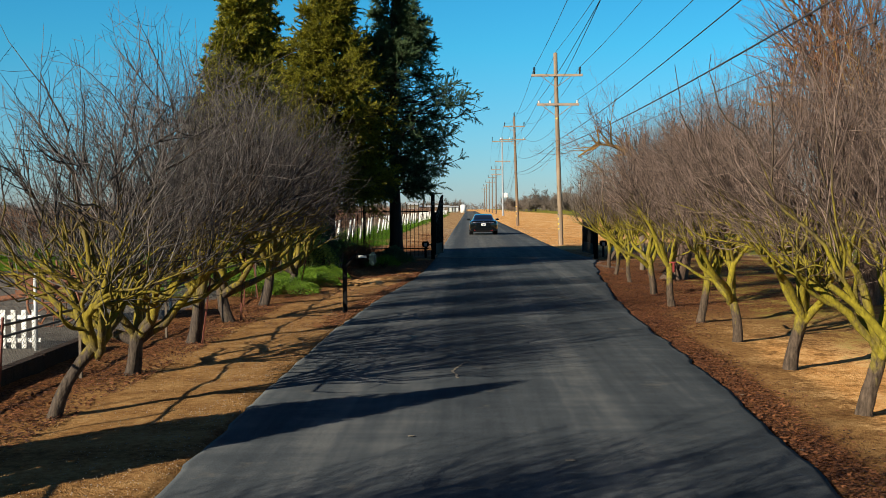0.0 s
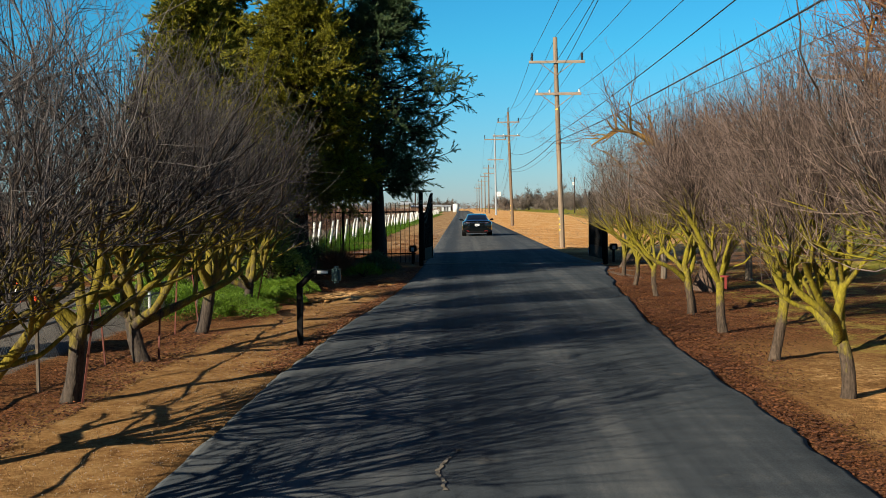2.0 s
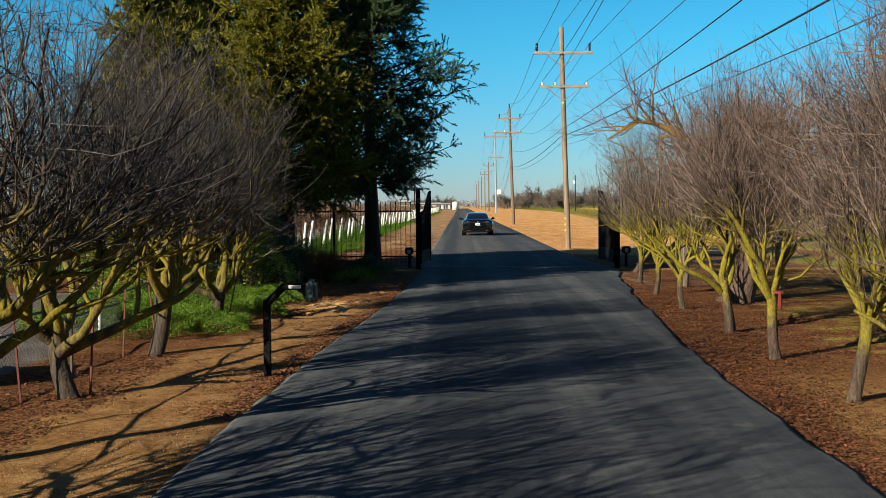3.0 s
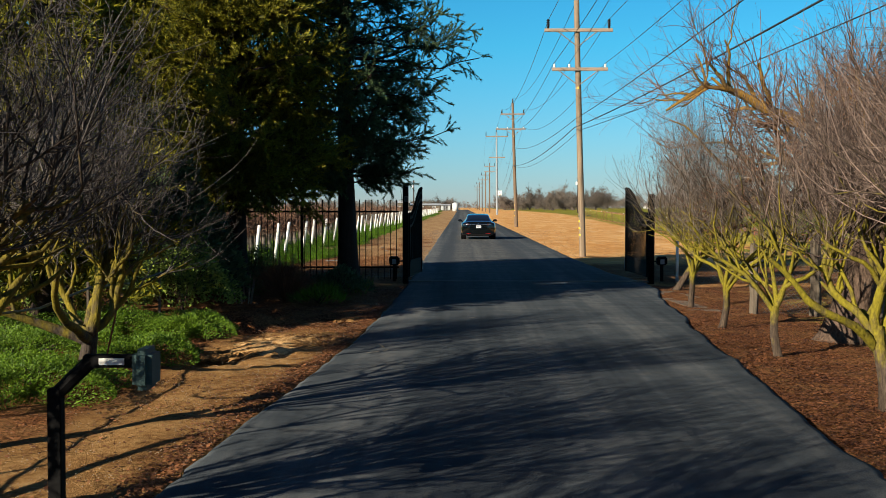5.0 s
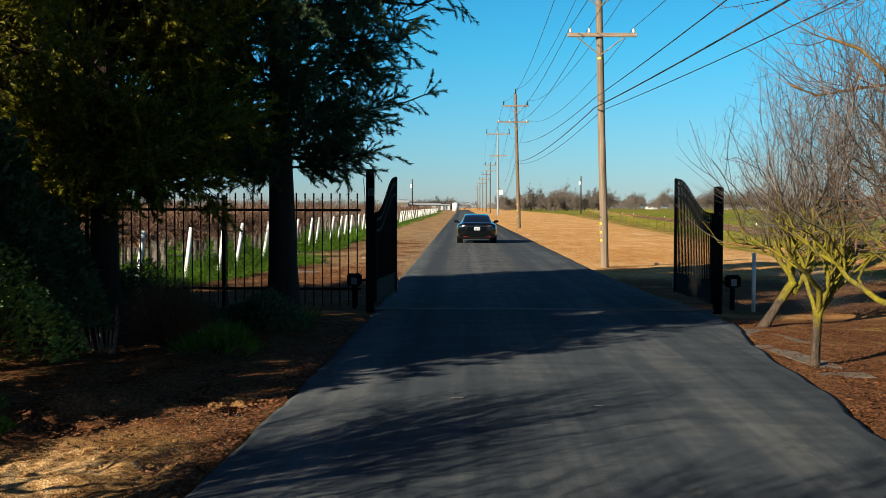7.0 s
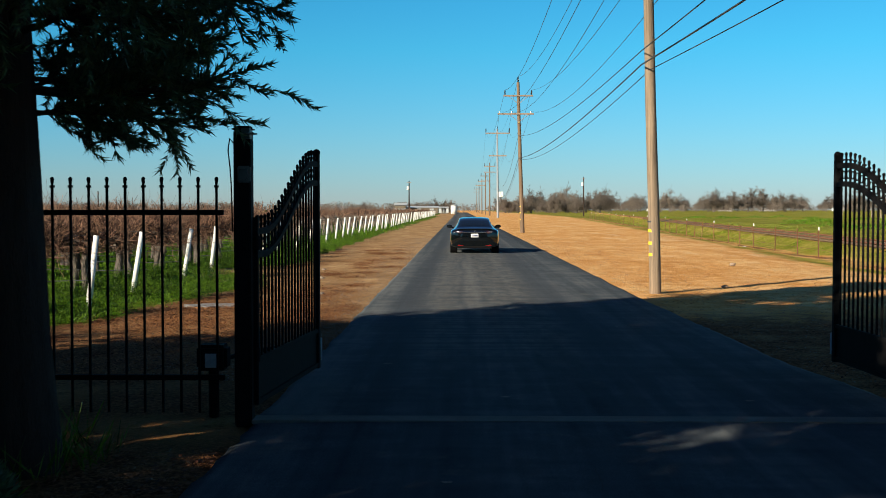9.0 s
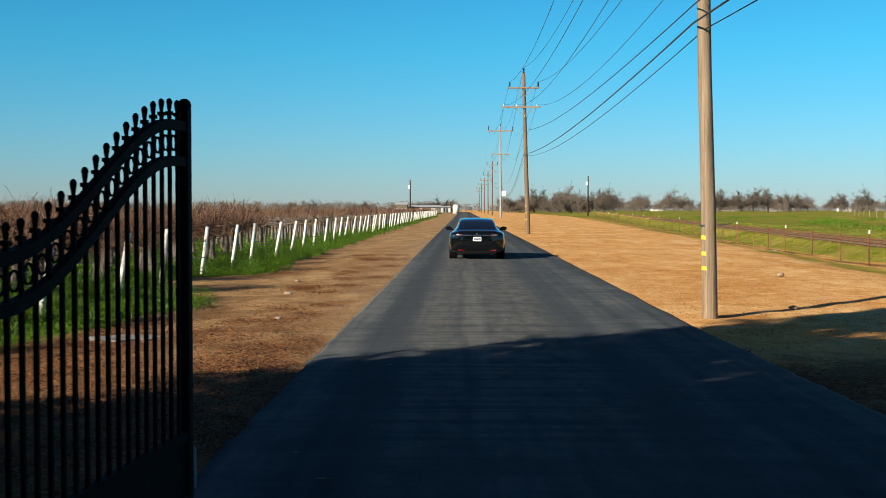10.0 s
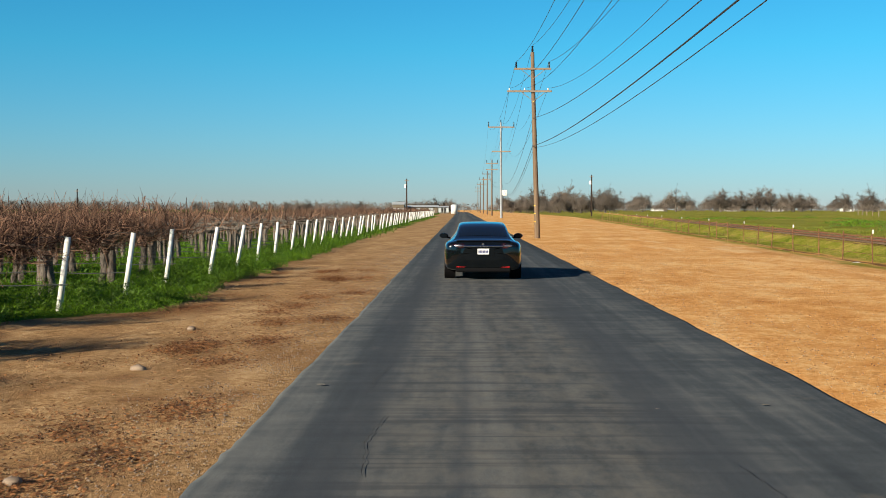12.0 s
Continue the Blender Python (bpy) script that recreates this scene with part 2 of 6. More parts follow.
ASPHALT, SOIL = asphalt_material(), ground_material()
# left row's bark and lichen coloured darker for shade, right row's brighter for sun
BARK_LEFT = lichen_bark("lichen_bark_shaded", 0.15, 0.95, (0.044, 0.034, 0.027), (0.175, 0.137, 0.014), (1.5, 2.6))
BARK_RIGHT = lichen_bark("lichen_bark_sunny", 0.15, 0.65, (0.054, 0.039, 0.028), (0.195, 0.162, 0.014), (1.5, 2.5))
OLD_BARK = lichen_bark("old_tree_bark", 1.6, 3.4, (0.075, 0.050, 0.036), (0.24, 0.135, 0.028))
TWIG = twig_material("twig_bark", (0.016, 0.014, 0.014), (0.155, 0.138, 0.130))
OLD_TWIG = twig_material("old_tree_twigs", (0.050, 0.023, 0.014), (0.29, 0.150, 0.088))
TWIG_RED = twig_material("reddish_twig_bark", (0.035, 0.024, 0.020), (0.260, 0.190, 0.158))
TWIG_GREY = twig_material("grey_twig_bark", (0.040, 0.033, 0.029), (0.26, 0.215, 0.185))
CONIFER_BARK = grained("conifer_bark", (0.014, 0.009, 0.007), (0.050, 0.030, 0.021), 5, (3, 3, 0.5), 0.95, 0.8, dist=0.04)
NEEDLES = leaf_material("redwood_needles", (0.020, 0.048, 0.024), (0.100, 0.150, 0.058))
NEEDLES_GOLD = leaf_material("golden_needles", (0.016, 0.029, 0.003), (0.26, 0.235, 0.012), 0.6, 0.20)
JUNIPER = leaf_material("juniper_leaves", (0.028, 0.074, 0.004), (0.14, 0.24, 0.012))
SHRUB_LEAF = leaf_material("variegated_leaves", (0.045, 0.09, 0.012), (0.31, 0.39, 0.075))
GRASS = leaf_material("grass_blades", (0.007, 0.026, 0.001), (0.110, 0.215, 0.004))
MEADOW = leaf_material("meadow_blades", (0.055, 0.095, 0.005), (0.26, 0.28, 0.03))
DRY = leaf_material("dry_stems", (0.085, 0.032, 0.018), (0.24, 0.110, 0.060), 0.8, 0.1)
LEAF_LITTER = leaf_material("fallen_leaves", (0.030, 0.011, 0.006), (0.21, 0.082, 0.034), 0.8, 0.1)
BARK_CHIP = leaf_material("bark_chips", (0.055, 0.020, 0.010), (0.29, 0.120, 0.048), 0.8, 0.1)
LUSH = leaf_material("lush_grass_blades", (0.020, 0.070, 0.003), (0.150, 0.300, 0.008), 0.55, 0.35)
ORANGE_LITTER = leaf_material("dry_leaf_litter", (0.060, 0.024, 0.010), (0.34, 0.150, 0.054), 0.85, 0.1)
BLACK_STEEL = grained("black_painted_steel", (0.003, 0.003, 0.0035), (0.009, 0.009, 0.009), 9, rough=0.75, bump=0.05, spec=0.06)
POLE_WOOD = grained("weathered_pole_wood", (0.040, 0.029, 0.021), (0.29, 0.215, 0.145), 1.4, (20, 20, 0.30), 0.85, 0.5, dist=0.02)
POLE_BROWN = grained("treated_pole_wood", (0.07, 0.046, 0.030), (0.21, 0.145, 0.092), 3, (7, 7, 0.25), 0.85, 0.5, dist=0.02)
ARM_WOOD = grained("crossarm_wood", (0.12, 0.09, 0.07), (0.34, 0.26, 0.19), 4, (0.4, 6, 6), 0.85, 0.3)
GALV = grained("galvanised_steel", (0.25, 0.27, 0.28), (0.48, 0.50, 0.50), 5, rough=0.45, bump=0.05, spec=0.6)
DULL_STEEL = grained("dull_pole_steel", (0.16, 0.18, 0.20), (0.32, 0.34, 0.36), 3, rough=0.6, bump=0.05, spec=0.4)
INSULATOR = mat("dark_porcelain", 0.3, 0, (0.012, 0.012, 0.014))
CERAMIC = mat("white_porcelain", 0.3, 0, (0.7, 0.7, 0.68))
WIRE = mat("weathered_cable", 0.5, 0.2, (0.03, 0.035, 0.04))
YELLOW_BAND = mat("yellow_marker_band", 0.5, 0, (0.75, 0.48, 0.02))
WHITE = grained("white_paint", (0.52, 0.52, 0.48), (0.82, 0.82, 0.80), 4, rough=0.6, bump=0.05)
VINE_BARK = grained("shaggy_vine_bark", (0.016, 0.013, 0.011), (0.30, 0.255, 0.215), 5, (5, 5, 0.6), 0.95, 1.0, dist=0.05)
VINE_ARM = grained("dark_vine_arm", (0.028, 0.020, 0.016), (0.13, 0.095, 0.075), 6, (1, 4, 4), 0.95, 0.8, dist=0.03)
CANE = twig_material("vine_canes", (0.026, 0.012, 0.009), (0.32, 0.185, 0.122))
CONCRETE = grained("concrete", (0.085, 0.068, 0.048), (0.19, 0.155, 0.115), 3, rough=0.9, bump=0.3)
DULL_CONCRETE = grained("dusty_concrete", (0.07, 0.068, 0.062), (0.14, 0.135, 0.12), 3, rough=0.95, bump=0.3)
FENCE_WIRE = grained("dull_fence_steel", (0.05, 0.052, 0.052), (0.13, 0.135, 0.135), 5, rough=0.6, bump=0.05)
FAR_TWIG = grained("far_twig_bark", (0.075, 0.063, 0.054), (0.180, 0.145, 0.118), 0.5, vary=0.3, bump=0)
RUST = grained("rusty_steel", (0.06, 0.025, 0.015), (0.24, 0.10, 0.05), 8, rough=0.85, bump=0.3)
GREEN_PAINT = grained("dark_green_paint", (0.025, 0.05, 0.05), (0.055, 0.10, 0.095), 8, rough=0.5, bump=0.1)
TIMBER = grained("split_timber", (0.035, 0.028, 0.022), (0.17, 0.135, 0.10), 2, (14, 14, 0.5), 0.9, 0.6, dist=0.02)
REDSTAKE = grained("red_brown_stake", (0.06, 0.018, 0.013), (0.16, 0.048, 0.032), 8, rough=0.8)


# ---- mesh helpers ----
def mesh_of(name, verts, faces, material, smooth=True):
    """faces: array (n, 3) or (n, 4), or a list of such arrays."""
    me = bpy.data.meshes.new(name)
    groups = [np.asarray(f) for f in (faces if isinstance(faces, list) else [faces]) if len(f)]
    v = np.asarray(verts, dtype=np.float32)
    sizes = np.concatenate([np.full(len(f), f.shape[1]) for f in groups])
    loops = np.concatenate([f.ravel() for f in groups])
    me.vertices.add(len(v))
    me.vertices.foreach_set("co", v.ravel())
    me.loops.add(len(loops))
    me.loops.foreach_set("vertex_index", loops.astype(np.int32))
    me.polygons.add(len(sizes))
    me.polygons.foreach_set("loop_start", np.concatenate([[0], np.cumsum(sizes)[:-1]]).astype(np.int32))
    me.polygons.foreach_set("loop_total", sizes.astype(np.int32))
    me.polygons.foreach_set("use_smooth", np.full(len(sizes), smooth))
    me.update(calc_edges=True)
    me.validate()
    if material:
        me.materials.append(material)
    return me


def raw(name, verts, faces, material, parent=None, label="", smooth=True):
    ob = new(name, mesh_of(name, verts, faces, material, smooth))
    if parent:
        ob.parent = parent
    return tagged(ob, label)


def part(name, bm, material, parent=None, label="", smooth=False):
    """Links a bmesh as one mesh object under a thing or a part."""
    me = bpy.data.meshes.new(name)
    bmesh.ops.recalc_face_normals(bm, faces=bm.faces)
    bm.to_mesh(me)
    bm.free()
    me.materials.append(material)
    if smooth:
        me.polygons.foreach_set("use_smooth", [True] * len(me.polygons))
    ob = new(name, me)
    if parent:
        ob.parent = parent
    return tagged(ob, label)


def thing(name, at=(0, 0, 0), label="", category="", group="", kind="", turn=0.0):
    ob = new(name)
    ob.empty_display_size = 0.2
    ob.matrix_basis = pose(*at, 0, 0, turn)
    return tagged(ob, label, category, group, kind)


def box(bm, size, at=(0, 0, 0), turn=None, bevel=0.0):
    m = Matrix.Translation(at) @ (turn.to_4x4() if turn else Matrix()) @ Matrix.Diagonal((*size, 1))
    made = bmesh.ops.create_cube(bm, size=1, matrix=m)["verts"]
    if bevel:
        edges = {e for v in made for e in v.link_edges}
        bmesh.ops.bevel(bm, geom=list(edges), offset=bevel, segments=2, affect="EDGES")
    return bm


def rod(bm, a, b, r, r2=None, sides=10, caps=True):
    a, b = Vector(a), Vector(b)
    d = b - a
    m = Matrix.Translation((a + b) / 2) @ d.to_track_quat("Z", "Y").to_matrix().to_4x4()
    bmesh.ops.create_cone(bm, cap_ends=caps, segments=sides, radius1=r, radius2=r if r2 is None else r2, depth=d.length, matrix=m)
    return bm


def ball(bm, at, r, squash=1.0):
    bmesh.ops.create_uvsphere(bm, u_segments=10, v_segments=7, radius=r, matrix=Matrix.Translation(at) @ Matrix.Diagonal((1, 1, squash, 1)))
    return bm


def unit(v):
    return v / np.maximum(np.linalg.norm(v, axis=-1, keepdims=True), 1e-9)


def tubes(P, R, sides):
    """Tubes along n paths of k points: P (n, k, 3), R (n, k). Returns verts and quads."""
    n, k, _ = P.shape
    T = np.empty_like(P)
    T[:, 1:-1], T[:, 0], T[:, -1] = P[:, 2:] - P[:, :-2], P[:, 1] - P[:, 0], P[:, -1] - P[:, -2]
    T = unit(T)
    ref = np.where(np.abs(T[:, :1, 2:3]) > 0.8, np.array([1.0, 0, 0]), np.array([0, 0, 1.0]))
    U = unit(np.cross(T, ref))
    W = np.cross(T, U)
    a = np.arange(sides) * 2 * np.pi / sides
    ring = U[:, :, None] * np.cos(a)[None, None, :, None] + W[:, :, None] * np.sin(a)[None, None, :, None]
    V = (P[:, :, None] + ring * R[:, :, None, None]).reshape(-1, 3)
    base = np.arange(n)[:, None, None] * k * sides + np.arange(k - 1)[None, :, None] * sides
    s, s2 = np.arange(sides)[None, None], (np.arange(sides)[None, None] + 1) % sides
    F = np.stack([base + s, base + s2, base + sides + s2, base + sides + s], -1).reshape(-1, 4)
    return V, F


def grow(P, R, n, length, angle, up, k, wiggle, thin, span=(0.3, 1.0), least=0.002, tip=0.3, r=None, out_pull=0.0, core=None):
    """n shoots from the paths P, R, as new paths: length and angle are ranges, up the pull upwards, out_pull the pull away from core."""
    m, kp, _ = P.shape
    i = r.integers(0, m, n)
    t = r.uniform(*span, n) * (kp - 1)
    j = np.minimum(t.astype(int), kp - 2)
    f = (t - j)[:, None]
    start = P[i, j] * (1 - f) + P[i, j + 1] * f
    rad = R[i, j] * (1 - f[:, 0]) + R[i, j + 1] * f[:, 0]
    d = unit(P[i, j + 1] - P[i, j])
    side = unit(np.cross(d, r.normal(size=(n, 3))))
    a = np.radians(r.uniform(*angle, n))[:, None]
    d = unit(d * np.cos(a) + side * np.sin(a))
    step = (r.uniform(*length, n) / (k - 1))[:, None]
    out = np.empty((n, k, 3))
    out[:, 0] = start
    away = unit(start - core) * out_pull if core is not None else 0.0
    for q in range(1, k):
        d = unit(d + r.normal(size=(n, 3)) * wiggle + np.array([0, 0, up]) + away)
        out[:, q] = out[:, q - 1] + d * step
    r0 = np.maximum(rad * thin, least)
    return out, r0[:, None] * np.linspace(1, tip, k)[None]


def merged(*pieces):
    """Joins (verts, faces) pieces."""
    V, F, off = [], [], 0
    for v, f in pieces:
        V.append(v)
        F.append(np.asarray(f) + off)
        off += len(v)
    return np.concatenate(V), np.concatenate(F)


def blades(at, along, across, length, width):
    """Flat pointed leaves: places (n, 3), directions (n, 3); returns verts and quads (diamond-shaped)."""
    along, across = unit(along), unit(across - along * (unit(along) * across).sum(-1, keepdims=True))
    L, Wd = length[:, None], width[:, None]
    mid = at + along * L * 0.45
    V = np.stack([at, mid + across * Wd / 2, at + along * L, mid - across * Wd / 2], 1).reshape(-1, 3)
    return V, np.arange(len(at) * 4).reshape(-1, 4)


def spikes(at, along, length, width, r):
    """Narrow pointed leaves of one triangle each, turned at random about their length."""
    across = unit(np.cross(along, r.normal(size=along.shape))) * width / 2
    V = np.stack([at - across, at + across, at + unit(along) * length], 1).reshape(-1, 3)
    return V, np.arange(len(V)).reshape(-1, 3)


# ---- ground and road ----
LEFT_EDGE = ((-60, -1.80), (8, -1.89), (12.6, -1.93), (19, -1.90), (25, -1.65), (28.5, -1.40), (31.2, -1.24), (36.6, -1.10), (43, -1.04), (53, -1.05), (900, -1.05))
RIGHT_EDGE = ((-60, 2.1), (4, 2.5), (9.9, 2.75), (14.3, 2.95), (21, 3.1), (24.3, 3.29), (30, 3.72), (32.8, 3.89), (35.5, 4.2), (38.6, 4.4), (41.5, 4.86), (44.2, 4.80), (47, 4.52), (56, 4.33), (900, 4.27))
GATE_Y = 43.55


def edge_at(table, y):
    return np.interp(y, [p[0] for p in table], [p[1] for p in table])


def wobble(x, y, s, seed=0):
    return np.array([noise.fractal(Vector((a * s + seed, b * s, seed * 0.37)), 1.0, 2.0, 4) for a, b in zip(np.ravel(x), np.ravel(y))]).reshape(np.shape(x))


def step01(v, a, b):
    return np.clip((v - a) / (b - a), 0, 1)


def ground_height(x, y):
    """The height of the soil, without its small lumps."""
    off = np.maximum(edge_at(LEFT_EDGE, y) - x, x - edge_at(RIGHT_EDGE, y))
    before = step01(GATE_Y - y, -2, 4)
    z = -0.035 - 0.05 * step01(off, 0.2, 2.2) * before
    z = z - 0.02 * (1 - before)
    # hollow along the fence on the sunny side, and the low bank that carries the rails
    u = x - 0.09 * (y - 93)
    z = z + step01(y, 40, 70) * (0.42 * step01(u, 16.9, 18.2) * (1 - 0.6 * step01(u, 19.8, 22.5)) - 0.16 * np.exp(-((u - 16.0) / 1.6) ** 2))
    return np.where(off < 0, -0.10, z)


def weed_edge(y):
    """How far left of the axis the weeds begin beyond the gate."""
    return np.interp(y, (45, 51, 57, 61, 63.5, 66, 69.3, 70.8, 78, 100, 156, 300), (6.2, 5.4, 4.7, 4.1, 5.4, 6.5, 6.4, 4.4, 4.8, 4.9, 5.5, 6.2))


def build_ground():
    xs = np.unique(np.concatenate([np.linspace(-900, -60, 16), np.linspace(-60, -14, 24), np.arange(-14, -4.4, 0.28), np.arange(-4.4, -1.2, 0.09), np.arange(-1.2, 14.01, 0.28), np.linspace(14, 60, 70), np.linspace(60, 900, 16)]))
    ys = np.unique(np.concatenate([np.linspace(-300, -20, 8), np.linspace(-20, 4, 30), np.arange(4, 28, 0.3), np.arange(28, 36, 0.10), np.arange(36, 62, 0.3), np.arange(62, 140, 0.9), np.linspace(140, 420, 70), np.linspace(420, 1600, 16)]))
    X, Y = np.meshgrid(xs, ys)
    lump = wobble(X, Y, 0.5) * 0.03 + wobble(X, Y, 1.9, 5) * 0.022
    Z = ground_height(X, Y)
    off = np.maximum(edge_at(LEFT_EDGE, Y) - X, X - edge_at(RIGHT_EDGE, Y))
    Z = Z + lump * step01(off, 0.0, 0.5)
    # sand patch with a small burrow beside the mulch
    bank = step01(Y, 28, 29) * (1 - step01(Y, 35, 36)) * step01(off, 0.1, 0.4) * step01(-X, -4.4, -3.9) * (1 - step01(-X, 3.6, 4.2))
    Z = Z + bank * (0.034 * wobble(X, Y, 3.3, 31) + 0.034 * wobble(X, Y, 7.0, 32))
    for mx, my, sx, sy, h in ((-2.62, 30.6, 0.30, 0.40, 0.09), (-2.3, 31.2, 0.55, 0.8, 0.03), (-3.2, 33.8, 0.28, 0.35, 0.20), (-2.75, 34.0, 0.35, 0.22, 0.12), (-2.80, 29.5, 0.20, 0.32, -0.26),
                              (-1.72, 31.6, 0.10, 0.5, -0.10), (-1.62, 34.1, 0.16, 0.35, -0.12), (-2.95, 33.1, 0.3, 0.3, -0.10)):
        Z = Z + h * np.exp(-((X - mx) / sx) ** 2 - ((Y - my) / sy) ** 2)
    ny, nx = X.shape
    idx = np.arange(ny * nx).reshape(ny, nx)
    F = np.stack([idx[:-1, :-1], idx[:-1, 1:], idx[1:, 1:], idx[1:, :-1]], -1).reshape(-1, 4)
    V = np.stack([X, Y, Z], -1).reshape(-1, 3)
    ob = raw("ground", V, F, SOIL)
    tagged(ob, "tan gravelly soil with bark mulch, orange dirt and weeds", "ground", kind="structure")
    # soil kinds
    b = step01(GATE_Y - Y, -1, 2)              # before the gate
    left, right = (X < 0).astype(float), (X >= 0).astype(float)
    w = wobble(X, Y, 0.35, 9)
    mulch = b * left * np.maximum(step01(-X, 3.3, 4.3) * 0.72, step01(Y, 30.5, 34.0) * 0.95)
    mulch = np.maximum(mulch, b * left * 0.62 * np.exp(-((off - 0.15) / 0.35) ** 2) * step01(Y, 20, 27))
    mulch = np.maximum(mulch, b * left * 0.8 * step01(Y, 23, 25) * step01(-X, 2.9, 3.5))
    sand = np.exp(-((X + 2.4) / 0.8) ** 2 - ((Y - 31.0) / 1.9) ** 2)
    mulch = mulch * (1 - step01(sand, 0.2, 0.6))
    mulch = np.maximum(mulch, b * right * np.maximum(0.9 * (1 - step01(off, 0.3, 0.75)), step01(Y, 18, 25) * 0.92 * (1 - 0.5 * step01(off, 3, 8))))
    grass = b * left * step01(-X, 9.0, 14.0) * 0.8 * step01(Y, 30, 40)
    grass = np.maximum(grass, b * right * step01(off, 0.9, 2.5) * 0.41)
    after = 1 - b
    weeds = weed_edge(Y) + 0.35 * w
    grass = np.maximum(grass, after * left * step01(-X, weeds + 0.0, weeds + 0.9))
    verge = 11.6 + 0.056 * (Y - 50) + 0.6 * w
    grass = np.maximum(grass, right * step01(X, verge - 0.9, verge + 1.6) * step01(Y, 30, 44) * 0.85)
    foot = np.exp(-((X - 13.6 - 0.056 * (Y - 50)) / 0.45) ** 2) * after * right
    grass = grass * (1 - 0.8 * foot)
    grass = np.where(X > 26, np.maximum(grass, 0.8), grass)
    grass = np.where((X < -14) & (Y < 40), np.maximum(grass, 0.55), grass)
    rail = np.exp(-((X - 0.09 * (Y - 93) - 18.9) / 0.7) ** 2) * step01(Y, 50, 70)
    grass = grass * (1 - rail)
    mulch = np.maximum(mulch, np.maximum(rail * 0.6, foot * 0.75))
    mulch = np.maximum(mulch, after * left * (0.26 * (1 - step01(Y, 70, 95)) + 0.35 * (1 - step01(Y, 50, 58)) + 0.35 * wobble(X, Y, 0.9, 12) + 0.28 * np.exp(-((-X - weeds + 0.2) / 0.8) ** 2)))
    # mulch colour right past the gate, also deepening the conifers' shade on the dirt
    mulch = np.maximum(mulch, after * right * 0.80 * (1 - step01(Y, 51, 57.5)))
    orange = after * right * 1.0
    orange = np.maximum(orange, b * right * step01(off, 0.5, 1.3) * (1 - step01(Y, 15, 24)) * 0.62)
    orange = np.maximum(orange, after * left * 0.22 * step01(Y, 52, 60))
    orange = np.maximum(orange, 0.50 * step01(sand, 0.25, 0.7))
    gravel = b * left * step01(-X, 5.0, 5.8) * (1 - step01(-X, 12.5, 14.5)) * (1 - step01(Y, 33, 37))
    colour = np.stack([grass, mulch, orange, 1 - gravel], -1).astype(np.float32)
    layer = ob.data.color_attributes.new("zone", "FLOAT_COLOR", "POINT")
    layer.data.foreach_set("color", colour.ravel())
    return ob


def build_road():
    """A slab of asphalt with ragged, slightly lifted edges."""
    ys = np.concatenate([np.linspace(-60, 2, 30), np.arange(2, 60, 0.22), np.arange(60, 120, 0.8), np.linspace(120, 620, 40)])
    l = edge_at(LEFT_EDGE, ys) + 0.03 * wobble(ys * 0, ys, 0.9, 3) + 0.03 * wobble(ys * 0, ys, 4.1, 4)
    r = edge_at(RIGHT_EDGE, ys) + (0.07 - 0.045 * step01(ys, 42, 48)) * wobble(ys * 0, ys, 0.8, 6) + 0.03 * wobble(ys * 0, ys, 4.3, 8)
    f = np.array([0.0, 0.0, 0.012, 0.12, 0.3, 0.5, 0.7, 0.88, 0.988, 1.0, 1.0])
    z = np.array([-0.12, -0.012, 0.0, 0.006, 0.012, 0.016, 0.012, 0.008, 0.004, -0.010, -0.12])
    X = l[:, None] + (r - l)[:, None] * f[None]
    Y = np.repeat(ys[:, None], len(f), 1)
    Z = np.repeat(z[None], len(ys), 0)
    n, k = X.shape
    idx = np.arange(n * k).reshape(n, k)
    F = np.stack([idx[:-1, :-1], idx[:-1, 1:], idx[1:, 1:], idx[1:, :-1]], -1).reshape(-1, 4)
    ob = raw("road", np.stack([X, Y, Z], -1).reshape(-1, 3), F, ASPHALT)
    return tagged(ob, "dark grey asphalt drive with faint wear tracks", "road", kind="structure")


build_ground()
build_road()


# ---- utility poles and cables ----
def taper_pole(name, parent, material, base, top, r0, r1, label=""):
    k = 10
    t = np.linspace(0, 1, k)[:, None]
    P = np.array(base)[None] * (1 - t) + np.array(top)[None] * t
    P[:, :2] += np.cumsum(np.random.default_rng(3).normal(size=(k, 2)), 0) * 0.006
    V, F = tubes(P[None], np.linspace(r0, r1, k)[None], 14)
    top_i = len(V)
    V = np.vstack([V, P[-1] + [0, 0, 0.02]])
    cap = np.array([[top_i - 14 + i, top_i - 14 + (i + 1) % 14, top_i] for i in range(14)])
    return raw(name, V, [F, cap], material, parent, label)


def insulator(parent, at, h=0.28, r=0.07, material=None):
    bm = bmesh.new()
    rod(bm, at, (at[0], at[1], at[2] + h), r * 0.55, r * 0.45, 8)
    for i in range(4):
        z = at[2] + h * (0.3 + 0.2 * i)
        rod(bm, (at[0], at[1], z - 0.02), (at[0], at[1], z + 0.02), r, r * 0.6, 8)
    return part("insulator", bm, material or INSULATOR, parent, "dark ribbed insulator" if not material else "white insulator", True)


